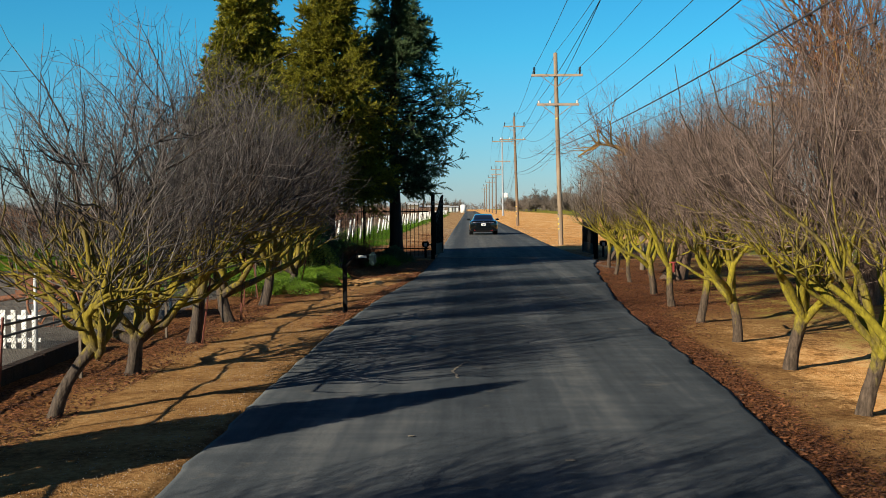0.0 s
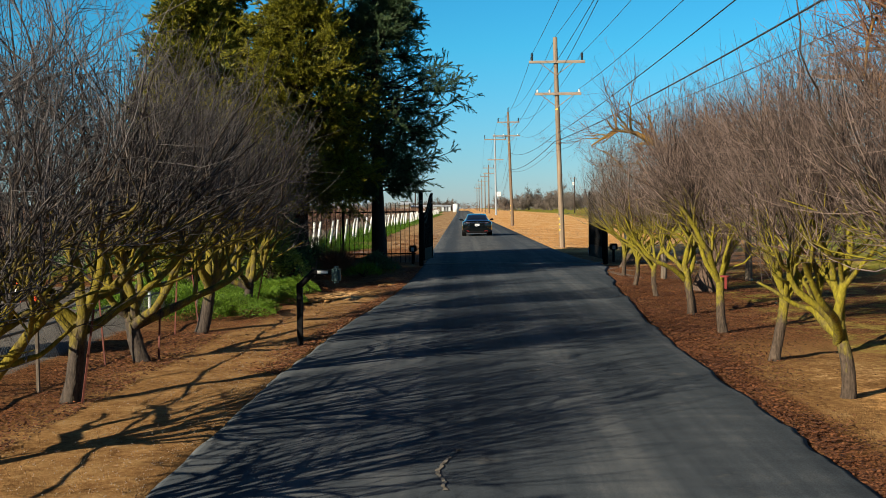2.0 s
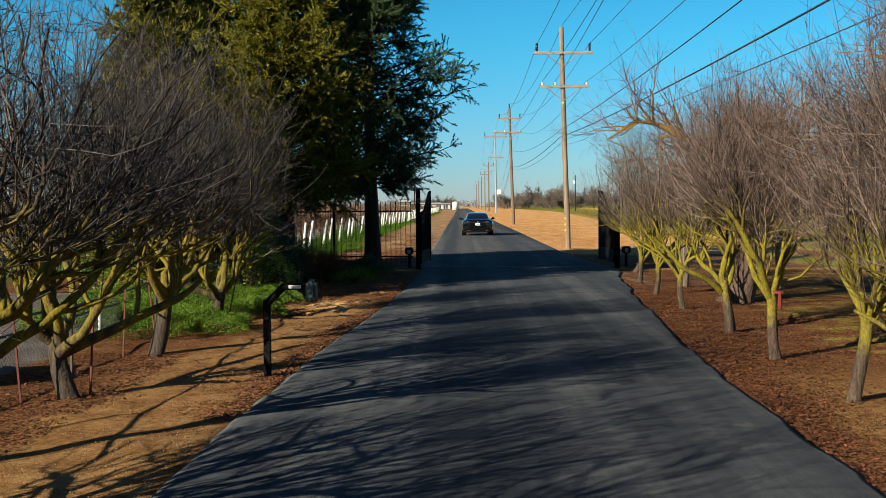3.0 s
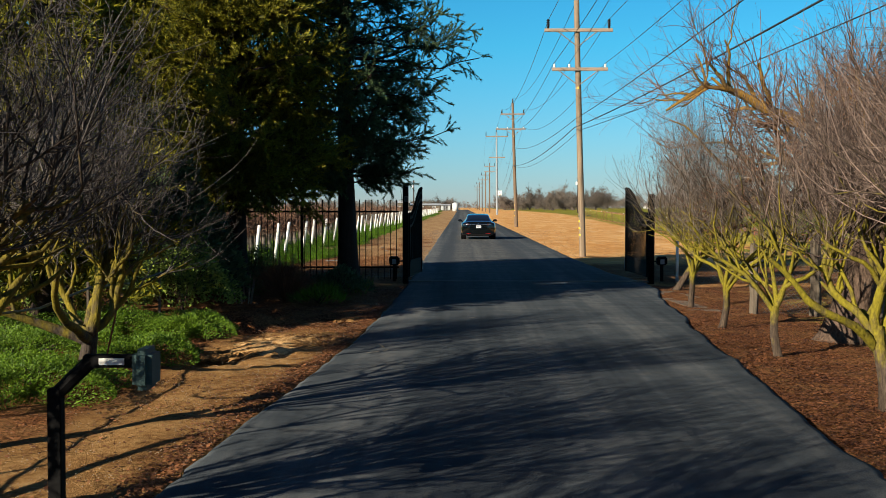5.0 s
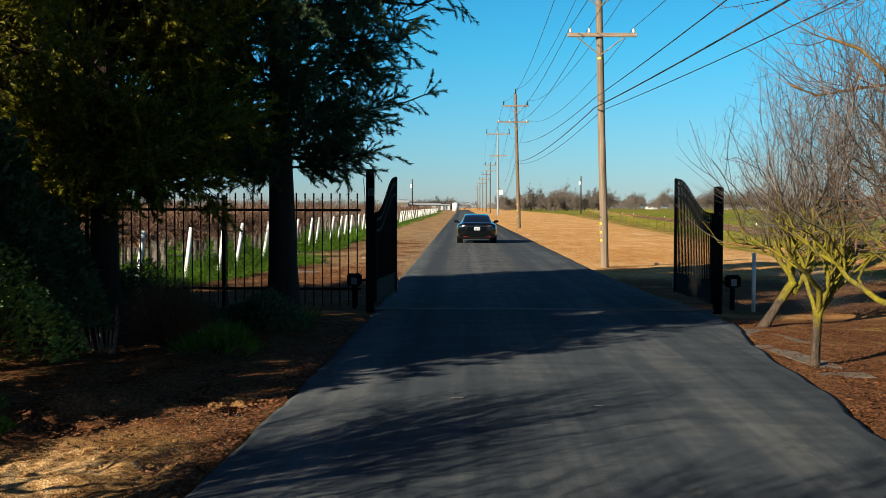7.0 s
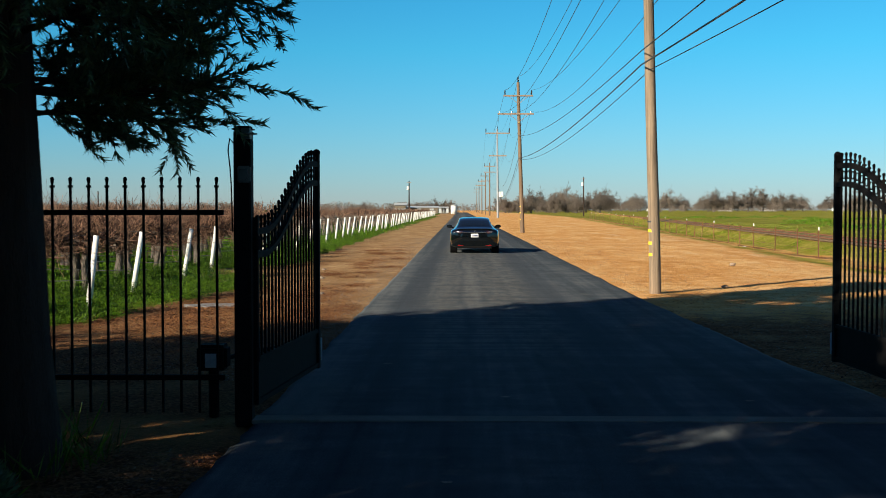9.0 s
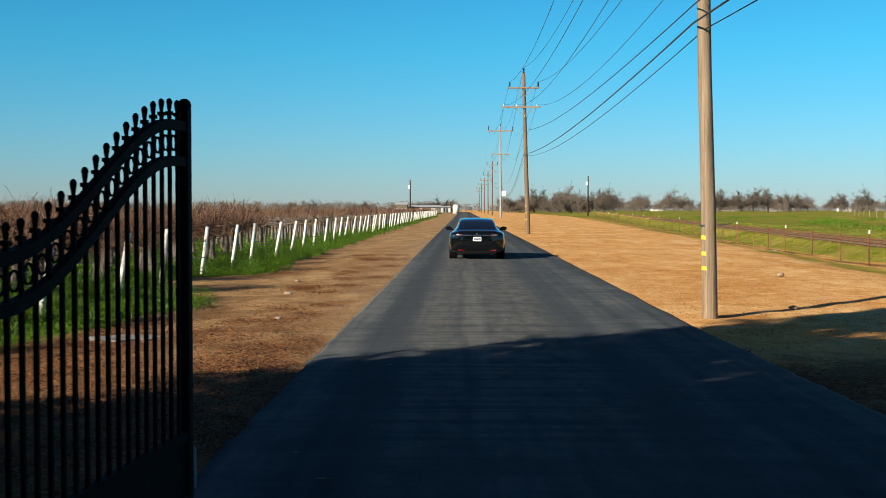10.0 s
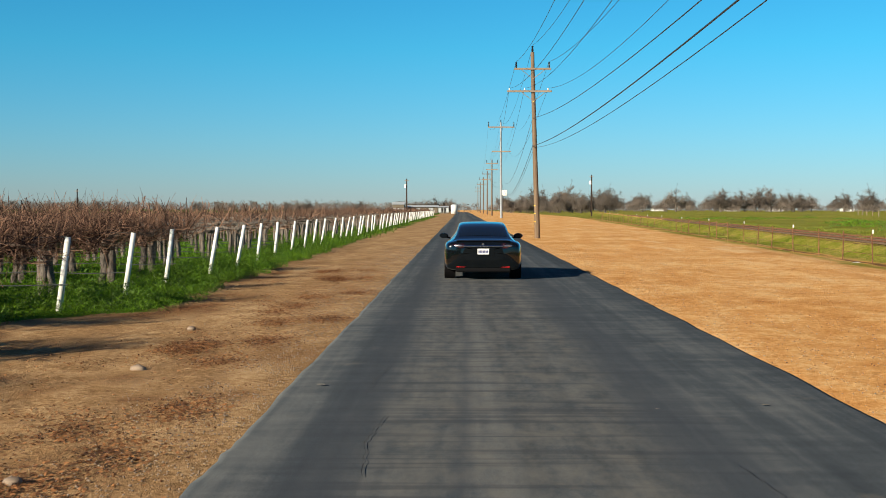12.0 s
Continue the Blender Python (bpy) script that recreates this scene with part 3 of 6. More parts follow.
def utility_pole(at, top, arms, material, r0, r1, label, bands=(), braces=True, stout=1.0):
    """top: offset of the pole's head; arms: (height, left end, right end, insulator offsets, tall)."""
    p = thing("utility_pole", at, label, "utility pole", "poles along the road")
    taper_pole("pole", p, material, (0, 0, -0.4), top, r0, r1)
    sx = top[0] / top[2]
    for z, a, b, offs, tall in arms:
        bm = bmesh.new()
        box(bm, (b - a, 0.10, 0.12 * stout), ((a + b) / 2, -r1 - 0.05, z), bevel=0.008)
        part("crossarm", bm, ARM_WOOD, p, "weathered wooden crossarm")
        for o in offs:
            if tall:
                insulator(p, (o, -r1 - 0.05, z + 0.06 * stout), 0.36 * (1.6 * stout - 0.6), 0.075 * stout)
            else:
                insulator(p, (o, -r1 - 0.05, z + 0.06), 0.14, 0.05, CERAMIC)
        if braces:
            for s in (-1, 1):
                bm = bmesh.new()
                rod(bm, (sx * z + s * 0.75, -r1 - 0.05, z - 0.05), (sx * z, -r1 - 0.01, z - 0.62), 0.018, sides=6)
                part("brace", bm, ARM_WOOD, p)
    for z in bands:
        bm = bmesh.new()
        rr = r0 + (r1 - r0) * z / top[2]
        ring = [[bm.verts.new((sx * z + q * math.cos(radians(a)), q * math.sin(radians(a)), z + h)) for a in range(196, 269, 12)] for q, h in ((rr, -0.032), (rr + 0.010, -0.032), (rr + 0.010, 0.032), (rr, 0.032))]
        for a, b in zip(ring[:-1], ring[1:]):
            for k in range(6):
                bm.faces.new((a[k], a[k + 1], b[k + 1], b[k]))
        part("marker_plate", bm, YELLOW_BAND, p, "yellow marker plate")
    return p


p1 = utility_pole((4.95, 58.65, 0), (-0.27, 0, 9.75), ((8.60, -1.50, 1.10, (-1.36, 0.96), True), (7.12, -1.22, 0.92, (-1.12, -0.55, 0.82), False)), POLE_WOOD, 0.128, 0.100,
                  "tall weathered grey wooden power pole with two crossarms", bands=(6.42, 1.32, 1.05, 0.80))
p2 = utility_pole((5.52, 121.7, 0), (-0.36, 0, 11.6), ((10.55, -1.50, 0.80, (-1.38, 0.68), True), (9.15, -1.95, 0.85, (-1.8, -0.85, 0.62), False)), POLE_BROWN, 0.18, 0.115,
                  "brown wooden power pole with two crossarms and dark insulators", bands=(8.5, 2.0, 1.5, 1.0))
insulator(p2, (-0.36, 0, 11.6), 0.4, 0.09)
bm = bmesh.new()
rod(bm, (-0.045, 0, 1.50), (-0.045, 0, 1.535), 0.134, sides=16, caps=False)
rod(bm, (0.10, -0.12, 1.52), (0.32, -0.16, 1.56), 0.008, sides=6)
part("cable_wrap", bm, WIRE, p1, "black cable wrapped round the pole")
p3 = utility_pole((8.6, 272, 0), (-0.15, 0, 18.7), ((17.75, -2.65, 2.5, (-2.55, 2.4), True), (13.0, -1.9, 1.8, (), False)), DULL_STEEL, 0.26, 0.16,
                  "grey steel power pole with a white transformer box", braces=False, stout=2.0)
insulator(p3, (-0.15, 0, 18.7), 0.5, 0.09)
bm = bmesh.new()
box(bm, (0.9, 0.7, 1.1), (0.65, -0.2, 4.9), bevel=0.05)
part("transformer", bm, WHITE, p3, "white transformer box")
for y, x, h in ((343, 8.7, 14.5), (400, 8.8, 13.5), (470, 9.0, 13.5), (550, 9.2, 13.5), (640, 9.5, 13.5)):
    utility_pole((x, y, 0), (0, 0, h), ((h - 1.0, -1.6, 1.6, (-1.4, 1.4), True), (h - 2.6, -1.6, 1.6, (), False)), POLE_BROWN, 0.22, 0.14, "distant wooden power pole with crossarms", braces=False, stout=1.8)
for x, y, h in ((33, 330, 10.2), (-12.8, 330, 9.2), (-95, 330, 6.5)):
    q = utility_pole((x, y, 0), (0, 0, h), ((h - 0.5, -0.6, 0.6, (), False),), CONIFER_BARK, 0.2, 0.14, "distant dark wooden pole with a short crossarm", braces=False)
    if x > -50:
        bm = bmesh.new()
        box(bm, (0.5, 0.4, 0.9), (-0.35, -0.1, h - 1.9), bevel=0.05)
        part("transformer", bm, WHITE, q, "pale transformer box")


def cable(name, pts, sag, r, label):
    """A cable hanging from point to point, with the sag of each span."""
    path = []
    for a, b, s in zip(pts[:-1], pts[1:], sag):
        for q in np.linspace(0, 1, 25)[:-1]:
            v = np.array(a) * (1 - q) + np.array(b) * q
            v[2] -= 4 * s * q * (1 - q)
            path.append(v)
    path.append(np.array(pts[-1]))
    P = np.array(path)[None]
    V, F = tubes(P, np.full(P.shape[:2], r), 5)
    ob = raw(name, V, F, WIRE)
    return tagged(ob, label, "cable", "cables between the poles")


# spans: behind the camera, pole, pole, pole, far
def line(dx1, z1, dx2, z2, dx3, z3, x0, z0, r, sag=(0.8, 1.1, 2.4, 2.0)):
    pts = [(x0, -18, z0), (4.95 - 0.25 + dx1, 58.55, z1), (5.52 - 0.33 + dx2, 121.6, z2), (8.45 + dx3, 271.8, z3), (8.8 + dx3 * 0.6, 400, 13.0)]
    cable("power_cable", pts, sag, r, "thin dark overhead cable sagging between wooden poles")


line(-1.10, 9.00, -1.05, 11.00, -2.45, 18.2, 2.6, 8.9, 0.011)
line(1.20, 9.00, 1.00, 11.00, 2.5, 18.2, 5.0, 8.9, 0.011)
line(0.00, 9.80, 0.00, 12.05, 0.0, 19.2, 4.6, 9.7, 0.011)
line(-0.90, 7.33, -1.47, 9.35, -1.7, 13.1, 2.4, 7.4, 0.010)
line(-0.32, 7.33, -0.52, 9.35, 0.1, 13.1, 1.6, 7.4, 0.010)
line(1.05, 7.33, 0.95, 9.35, 1.6, 13.1, 4.75, 7.4, 0.010)
line(-0.10, 5.20, 0.0, 7.5, 0.3, 8.0, 4.5, 6.2, 0.012, (0.55, 0.55, 2.5, 2.0))
line(-0.10, 4.90, 0.0, 5.75, 0.3, 6.5, 5.65, 5.6, 0.017, (0.6, 0.45, 2.5, 2.0))
line(0.10, 4.80, 0.1, 5.65, 0.4, 6.3, 6.9, 5.3, 0.010, (0.6, 0.6, 2.5, 2.0))

# ---- gate and fence ----
def arch(t):
    """Height of the upper gate rail at t from hinge (0) to meeting stile (1)."""
    s = np.clip((t - 0.12) / 0.80, 0, 1)
    return 1.60 + 0.66 * (s * s * (3 - 2 * s))


def strip(pts, depth, thick, y=0.0):
    """A bar along points (x, z), thick in z and deep in y."""
    bm = bmesh.new()
    rows = []
    for x, z in pts:
        rows.append([bm.verts.new((x, y + sy * depth / 2, z + sz * thick / 2)) for sy, sz in ((-1, -1), (1, -1), (1, 1), (-1, 1))])
    for a, b in zip(rows[:-1], rows[1:]):
        for i in range(4):
            bm.faces.new((a[i], a[(i + 1) % 4], b[(i + 1) % 4], b[i]))
    bm.faces.new(rows[0])
    bm.faces.new(rows[-1][::-1])
    return bm


def picket_mesh(h0, h1, r=0.0095, finial=True):
    bm = bmesh.new()
    box(bm, (2 * r, 2 * r, h1 - h0), (0, 0, (h0 + h1) / 2))
    if finial:
        box(bm, (0.034, 0.034, 0.02), (0, 0, h1))
        rod(bm, (0, 0, h1 + 0.01), (0, 0, h1 + 0.05), 0.010, 0.016, 6)
        ball(bm, (0, 0, h1 + 0.06), 0.017, 1.3)
    return bm


def gate_leaf(hinge, angle, mirror, L):
    g = thing("gate_leaf", (*hinge, 0), "black wrought-iron driveway gate leaf with arched top, standing open", "gate", "gate leaves", turn=angle)
    for x, z0, z1, w in ((0.06, 0.12, 1.72, 0.06), (L, 0.10, 2.38, 0.075)):
        bm = bmesh.new()
        box(bm, (w, 0.06, z1 - z0), (mirror * x, 0, (z0 + z1) / 2), bevel=0.006)
        if x > 1:
            ball(bm, (mirror * x, 0, z1), 0.042)
        part("stile", bm, BLACK_STEEL, g)
    ts = np.linspace(0.02, 1, 26)
    for dz in (0.0, -0.20):
        part("arch_rail", strip([(mirror * t * L, arch(t) + dz) for t in ts], 0.045, 0.055), BLACK_STEEL, g)
    for z in (0.50, 0.14):
        part("rail", strip([(mirror * 0.06, z), (mirror * L, z)], 0.045, 0.045), BLACK_STEEL, g)
    bm = bmesh.new()
    box(bm, (L - 0.1, 0.006, 0.36), (mirror * (L / 2 + 0.03), 0.0, 0.31))
    part("kick_panel", bm, BLACK_STEEL, g, "solid black kick panel")
    n = round(L / 0.124)
    for i in range(1, n):
        t = i / n
        bm = picket_mesh(0.5, arch(t) + 0.06)
        bmesh.ops.translate(bm, verts=bm.verts, vec=(mirror * t * L, 0, 0))
        part("picket", bm, BLACK_STEEL, g)
    ring = None
    for i in range(n):
        t = (i + 0.5) / n
        if ring is None:
            bm = bmesh.new()
            P = np.array([[0.042 * math.cos(a), 0, 0.042 * math.sin(a)] for a in np.linspace(0, 2 * math.pi, 11)])
            V, F = tubes(P[None], np.full((1, 11), 0.008), 4)
            ring = mesh_of("ring", V, F, BLACK_STEEL)
        ob = new("ring", ring)
        ob.parent = g
        ob.location = (mirror * t * L, 0, arch(t) - 0.10)
    bm = bmesh.new()
    box(bm, (0.012, 0.09, 0.24), (mirror * (L + 0.04), 0, 0.30), bevel=0.004)
    part("latch_plate", bm, GALV, g, "pale metal latch plate")
    return g


gate_leaf((-1.05, GATE_Y), 84.6, 1, 2.42)
gate_leaf((4.95, GATE_Y), -88, -1, 2.98)

post = thing("gate_post", (-1.13, GATE_Y, 0), "black square steel gate post with a camera and keypad", "gate post", "gate posts")
bm = bmesh.new()
box(bm, (0.145, 0.145, 2.5), (0, 0, 1.20), bevel=0.012)
part("post", bm, BLACK_STEEL, post)
bm = bmesh.new()
box(bm, (0.17, 0.17, 0.05), (0, 0, 2.46), bevel=0.020)
part("cap", bm, BLACK_STEEL, post)
bm = bmesh.new()
box(bm, (0.15, 0.22, 0.09), (0.04, -0.05, 2.42), bevel=0.04)
part("lamp_housing", bm, GREEN_PAINT, post, "dark lamp housing on the post's head")
bm = bmesh.new()
box(bm, (0.11, 0.03, 0.14), (0.02, -0.09, 2.08), bevel=0.01)
part("sensor_frame", bm, FENCE_WIRE, post, "grey framed sensor")
bm = bmesh.new()
box(bm, (0.07, 0.02, 0.09), (0.02, -0.107, 2.08), bevel=0.004)
part("sensor_glass", bm, INSULATOR, post)
P = np.array([[-0.07, -0.07, 2.34], [-0.10, -0.07, 2.38], [-0.115, -0.07, 2.28], [-0.10, -0.07, 2.15], [-0.09, -0.07, 2.0], [-0.082, -0.06, 1.6]])
V, F = tubes(P[None], np.full((1, 6), 0.006), 5)
raw("wire_loop", V, F, BLACK_STEEL, post)
for z in (0.55, 1.5):
    bm = bmesh.new()
    rod(bm, (0.1, 0.05, z - 0.06), (0.1, 0.05, z + 0.06), 0.03)
    part("hinge", bm, BLACK_STEEL, post)

post = thing("gate_post", (5.03, GATE_Y, 0), "round black steel gate post", "gate post", "gate posts")
bm = bmesh.new()
rod(bm, (0, 0, -0.1), (0, 0, 2.17), 0.085, sides=20)
part("post", bm, BLACK_STEEL, post, smooth=True)
bm = bmesh.new()
rod(bm, (0, 0, 2.17), (0, 0, 2.2), 0.092, 0.06, sides=20)
part("cap", bm, BLACK_STEEL, post)
for z in (0.55, 1.05, 1.5):
    bm = bmesh.new()
    box(bm, (0.06, 0.05, 0.10), (-0.10, 0.02, z), bevel=0.008)
    part("hinge", bm, BLACK_STEEL, post)

for x, s in ((-1.42, 1), (5.32, -1)):
    op = thing("gate_opener", (x, GATE_Y + 0.12, 0), "dark gate motor box on a steel stand beside the post", "gate opener", "gate motors")
    bm = bmesh.new()
    box(bm, (0.26, 0.20, 0.22), (0, 0, 0.52), bevel=0.03)
    part("housing", bm, BLACK_STEEL, op)
    bm = bmesh.new()
    box(bm, (0.10, 0.01, 0.12), (0, -0.108, 0.50), bevel=0.003)
    part("label_plate", bm, DULL_STEEL, op)
    bm = bmesh.new()
    rod(bm, (0, 0, 0), (0, 0, 0.42), 0.045)
    part("stand", bm, BLACK_STEEL, op)
    bm = bmesh.new()
    rod(bm, (s * 0.1, 0.1, 0.5), (s * 0.45, 0.9, 0.5), 0.02)
    part("arm", bm, BLACK_STEEL, op)

bm = bmesh.new()
box(bm, (6.0, 0.24, 0.03), (1.95, GATE_Y - 0.02, 0.006), bevel=0.004)
ob = part("gate_track", bm, DULL_CONCRETE)
tagged(ob, "pale concrete strip across the drive under the gate", "gate track", kind="structure")

fence = thing("iron_fence", (0, GATE_Y, 0), "black iron picket fence with ball finials", "fence")
bm = picket_mesh(0.06, 1.98)
bmesh.ops.recalc_face_normals(bm, faces=bm.faces)
picket_data = bpy.data.meshes.new("picket")
bm.to_mesh(picket_data)
bm.free()
picket_data.materials.append(BLACK_STEEL)
for i in range(84):
    ob = new("picket", picket_data)
    ob.parent = fence
    ob.location = (-1.36 - 0.155 * i, 0, 0)
for z in (1.76, 0.36):
    bm = bmesh.new()
    box(bm, (12.9, 0.04, 0.045), (-1.3 - 6.45, 0, z))
    part("rail", bm, BLACK_STEEL, fence)
for x in (-3.75, -6.2, -8.65, -11.1, -13.55):
    bm = bmesh.new()
    box(bm, (0.065, 0.065, 2.05), (x, 0.05, 1.0), bevel=0.005)
    part("post", bm, BLACK_STEEL, fence)


# ---- bare trees ----
def bare_tree(seed, height, trunk_h, r0, lean, bark, twig, limbs=6, spread=(34, 66), density=1.0, width=2.3, up=0.05, name="fruit_tree",
              label="leafless fruit tree with yellow lichen on its limbs", group="fruit trees along the drive", arch_limb=None, under=0.30, fine=1.0, stout=1.0, bend=0.15):
    """A leafless tree: trunk, crooked main limbs and a fan of twigs with short spurs, each a part. width: the crown's radius;
    arch_limb: points of one long arching limb; fine, stout, bend: the twigs' length, thickness and crookedness."""
    r = np.random.default_rng(seed)
    t = thing(name, (0, 0, 0), label, "tree", group)
    k = 10
    s = np.linspace(0, 1, k)
    P = np.stack([lean[0] * s ** 1.3 + 0.025 * np.sin(5 * s + seed), lean[1] * s ** 1.3 + 0.025 * np.cos(4 * s + seed), -0.15 + (trunk_h + 0.15) * s], -1)[None]
    R = (r0 * (1 - 0.22 * s + 0.10 * np.exp(-((s - 0.95) / 0.12) ** 2)) + r0 * 0.42 * np.exp(-s * 8))[None]
    V, F = tubes(P, R, 14)
    ridge = np.tile(np.sin(np.arange(14) * 2.7 + seed) + 0.6 * np.sin(np.arange(14) * 4.9), k)[:, None]
    axis = np.repeat(P[0], 14, 0)
    V = V + (V - axis) * 0.09 * ridge + r.normal(size=V.shape) * r0 * 0.035
    raw("trunk", V, F, bark, t, "grey furrowed trunk")
    head = P[0, -1]
    reach = height - trunk_h
    mid = trunk_h + 0.40 * reach

    def keep_in(Q, W):
        """Leaves out shoots that leave the rounded crown or hang below its underside."""
        out = np.hypot(Q[:, :, 0] - head[0], Q[:, :, 1] - head[1])
        high = np.maximum(Q[:, :, 2] - mid, 0) / (height - mid)
        ok = (arch_limb is not None) | ((out / width) ** 2 + high ** 2 < r.uniform(0.72, 1.12, (len(Q), 1)) ** 2).all(1)
        ok = ok & (Q[:, :, 2] > trunk_h + under * out - 0.15).all(1)
        ok[np.argsort(-Q[:, :, 2].mean(1))[:2]] |= ~ok.any()
        return Q[ok], W[ok]

    core = np.array([head[0], head[1], trunk_h - 0.3])
    made = []
    for i in range(limbs):
        a = 2 * math.pi * (i + r.uniform(-0.3, 0.3)) / limbs
        tilt = math.radians(r.uniform(*spread))
        d = np.array([math.cos(a) * math.sin(tilt), math.sin(a) * math.sin(tilt), math.cos(tilt)])
        n = 9
        L = reach * r.uniform(0.30, 0.44)
        pts = [head - np.array([0, 0, r.uniform(0.02, 0.22)])]
        for q in range(n - 1):
            d = unit(d + r.normal(size=3) * 0.24 + np.array([0, 0, up + 0.05]))
            d = unit(np.array([d[0], d[1], max(d[2], 0.38)]))
            pts.append(pts[-1] + d * L / (n - 1))
        thick = r0 * r.uniform(0.50, 0.68)
        if arch_limb is not None and i == 0:
            q = np.linspace(0, len(arch_limb) - 1, n)
            pts = np.stack([np.interp(q, range(len(arch_limb)), [p[c] for p in arch_limb]) for c in range(3)], -1)
            pts = pts + r.normal(size=pts.shape) * 0.05
            thick = r0 * 0.55
        LP = np.array(pts)[None]
        LR = (thick * np.linspace(1, 0.10 if arch_limb is not None and i == 0 else 0.46, n) * r.uniform(0.92, 1.12, n))[None]
        f = 0.55 if arch_limb is not None and i == 0 else 1.0
        BP, BR = keep_in(*grow(LP, LR, 18 if f < 1 else 7, (reach * 0.16 * f, reach * 0.34 * f), (22, 58), up, 8, 0.22, 0.64, (0.18, 1.0), 0.015, 0.45, r, 0.10, core))
        CP, CR = keep_in(*grow(BP, BR, 16, (reach * 0.14 * f, reach * 0.28 * f), (20, 60), up, 6, 0.22, 0.70, (0.15, 1.0), 0.012 * stout, 0.45, r, 0.08, core))
        Vl, Fl = merged(tubes(LP, LR, 9), tubes(BP, BR, 6), tubes(CP, CR, 4))
        raw("limb", Vl, Fl, bark, t, "crooked limb crusted with yellow lichen")
        made.append((BP, BR, CP, CR))
    BP, BR, CP, CR = (np.concatenate([m[q] for m in made]) for q in range(4))
    n1 = int(520 * density)
    D1, S1 = grow(CP, CR, n1, (reach * 0.12 * fine, reach * 0.32 * fine), (8, 50), up, 7, bend, 0.75 * stout, (0.2, 1.0), 0.0072 * stout, 0.32, r, 0.07, core)
    D1b, S1b = grow(BP, BR, n1 // 4, (reach * 0.12 * fine, reach * 0.34 * fine), (20, 60), up, 7, bend, 0.3, (0.3, 1.0), 0.0055 * stout, 0.45, r, 0.07, core)
    D1, S1 = keep_in(np.concatenate([D1, D1b]), np.concatenate([S1, S1b]))
    D2, S2 = keep_in(*grow(D1, S1, int(1300 * density), (reach * 0.05 * fine, reach * 0.17 * fine), (20, 60), up * 0.6, 4, bend, 0.62, (0.1, 1.0), 0.0036 * stout, 0.5, r, 0.04, core))
    D3, S3 = keep_in(*grow(D2, S2, int(2400 * density), (reach * 0.018 * fine, reach * 0.065 * fine), (30, 85), 0.03, 2, 0.12, 0.75, (0.05, 1.0), 0.0027 * stout, 0.6, r))
    Vt, Ft = merged(tubes(D1, S1, 3), tubes(D2, S2, 3), tubes(D3, S3, 3))
    raw("crown", Vt, Ft, twig, t, "dense crown of thin bare twigs")
    return t


def drop(ob, x, y, turn, size=1.0):
    ob.matrix_basis = pose(x, y, float(ground_height(np.array(x), np.array(y))), 0, 0, turn) @ Matrix.Scale(size, 4)


def placed(kinds, spots):
    used = set()
    for x, y, turn, size, which in spots:
        ob = kinds[which] if which not in used else copy_thing(kinds[which], Matrix())
        used.add(which)
        drop(ob, x, y, turn, size)


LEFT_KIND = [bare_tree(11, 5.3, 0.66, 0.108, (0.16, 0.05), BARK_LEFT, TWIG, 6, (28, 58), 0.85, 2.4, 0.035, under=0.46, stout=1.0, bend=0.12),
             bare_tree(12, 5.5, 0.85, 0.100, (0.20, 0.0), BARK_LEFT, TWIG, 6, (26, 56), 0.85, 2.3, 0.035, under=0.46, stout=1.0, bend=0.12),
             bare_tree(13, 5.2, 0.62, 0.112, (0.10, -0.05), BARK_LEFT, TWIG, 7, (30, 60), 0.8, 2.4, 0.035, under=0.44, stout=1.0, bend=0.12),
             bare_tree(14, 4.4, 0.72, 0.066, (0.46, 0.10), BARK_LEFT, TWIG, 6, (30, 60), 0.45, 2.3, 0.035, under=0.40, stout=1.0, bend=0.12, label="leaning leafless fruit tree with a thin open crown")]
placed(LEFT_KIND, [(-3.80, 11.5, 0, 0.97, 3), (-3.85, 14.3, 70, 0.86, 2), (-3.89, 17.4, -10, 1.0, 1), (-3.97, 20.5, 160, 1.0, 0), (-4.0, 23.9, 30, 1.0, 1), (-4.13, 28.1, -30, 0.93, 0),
                   (-4.0, 3.5, 75, 1.0, 0)])
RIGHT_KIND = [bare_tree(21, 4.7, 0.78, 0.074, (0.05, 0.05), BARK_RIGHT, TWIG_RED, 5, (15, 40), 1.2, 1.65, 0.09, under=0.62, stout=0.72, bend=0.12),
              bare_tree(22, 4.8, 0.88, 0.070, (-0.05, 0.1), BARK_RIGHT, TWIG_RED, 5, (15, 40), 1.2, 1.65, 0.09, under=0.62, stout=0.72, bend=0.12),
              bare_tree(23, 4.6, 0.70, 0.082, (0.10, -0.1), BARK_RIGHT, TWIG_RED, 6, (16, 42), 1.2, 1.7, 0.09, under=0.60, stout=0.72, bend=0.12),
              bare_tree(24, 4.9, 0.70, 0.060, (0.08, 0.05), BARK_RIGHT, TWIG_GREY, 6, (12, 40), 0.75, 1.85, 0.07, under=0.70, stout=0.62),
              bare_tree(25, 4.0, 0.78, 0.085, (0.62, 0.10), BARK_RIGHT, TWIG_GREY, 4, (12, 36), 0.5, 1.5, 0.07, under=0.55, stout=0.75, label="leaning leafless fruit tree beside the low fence")]
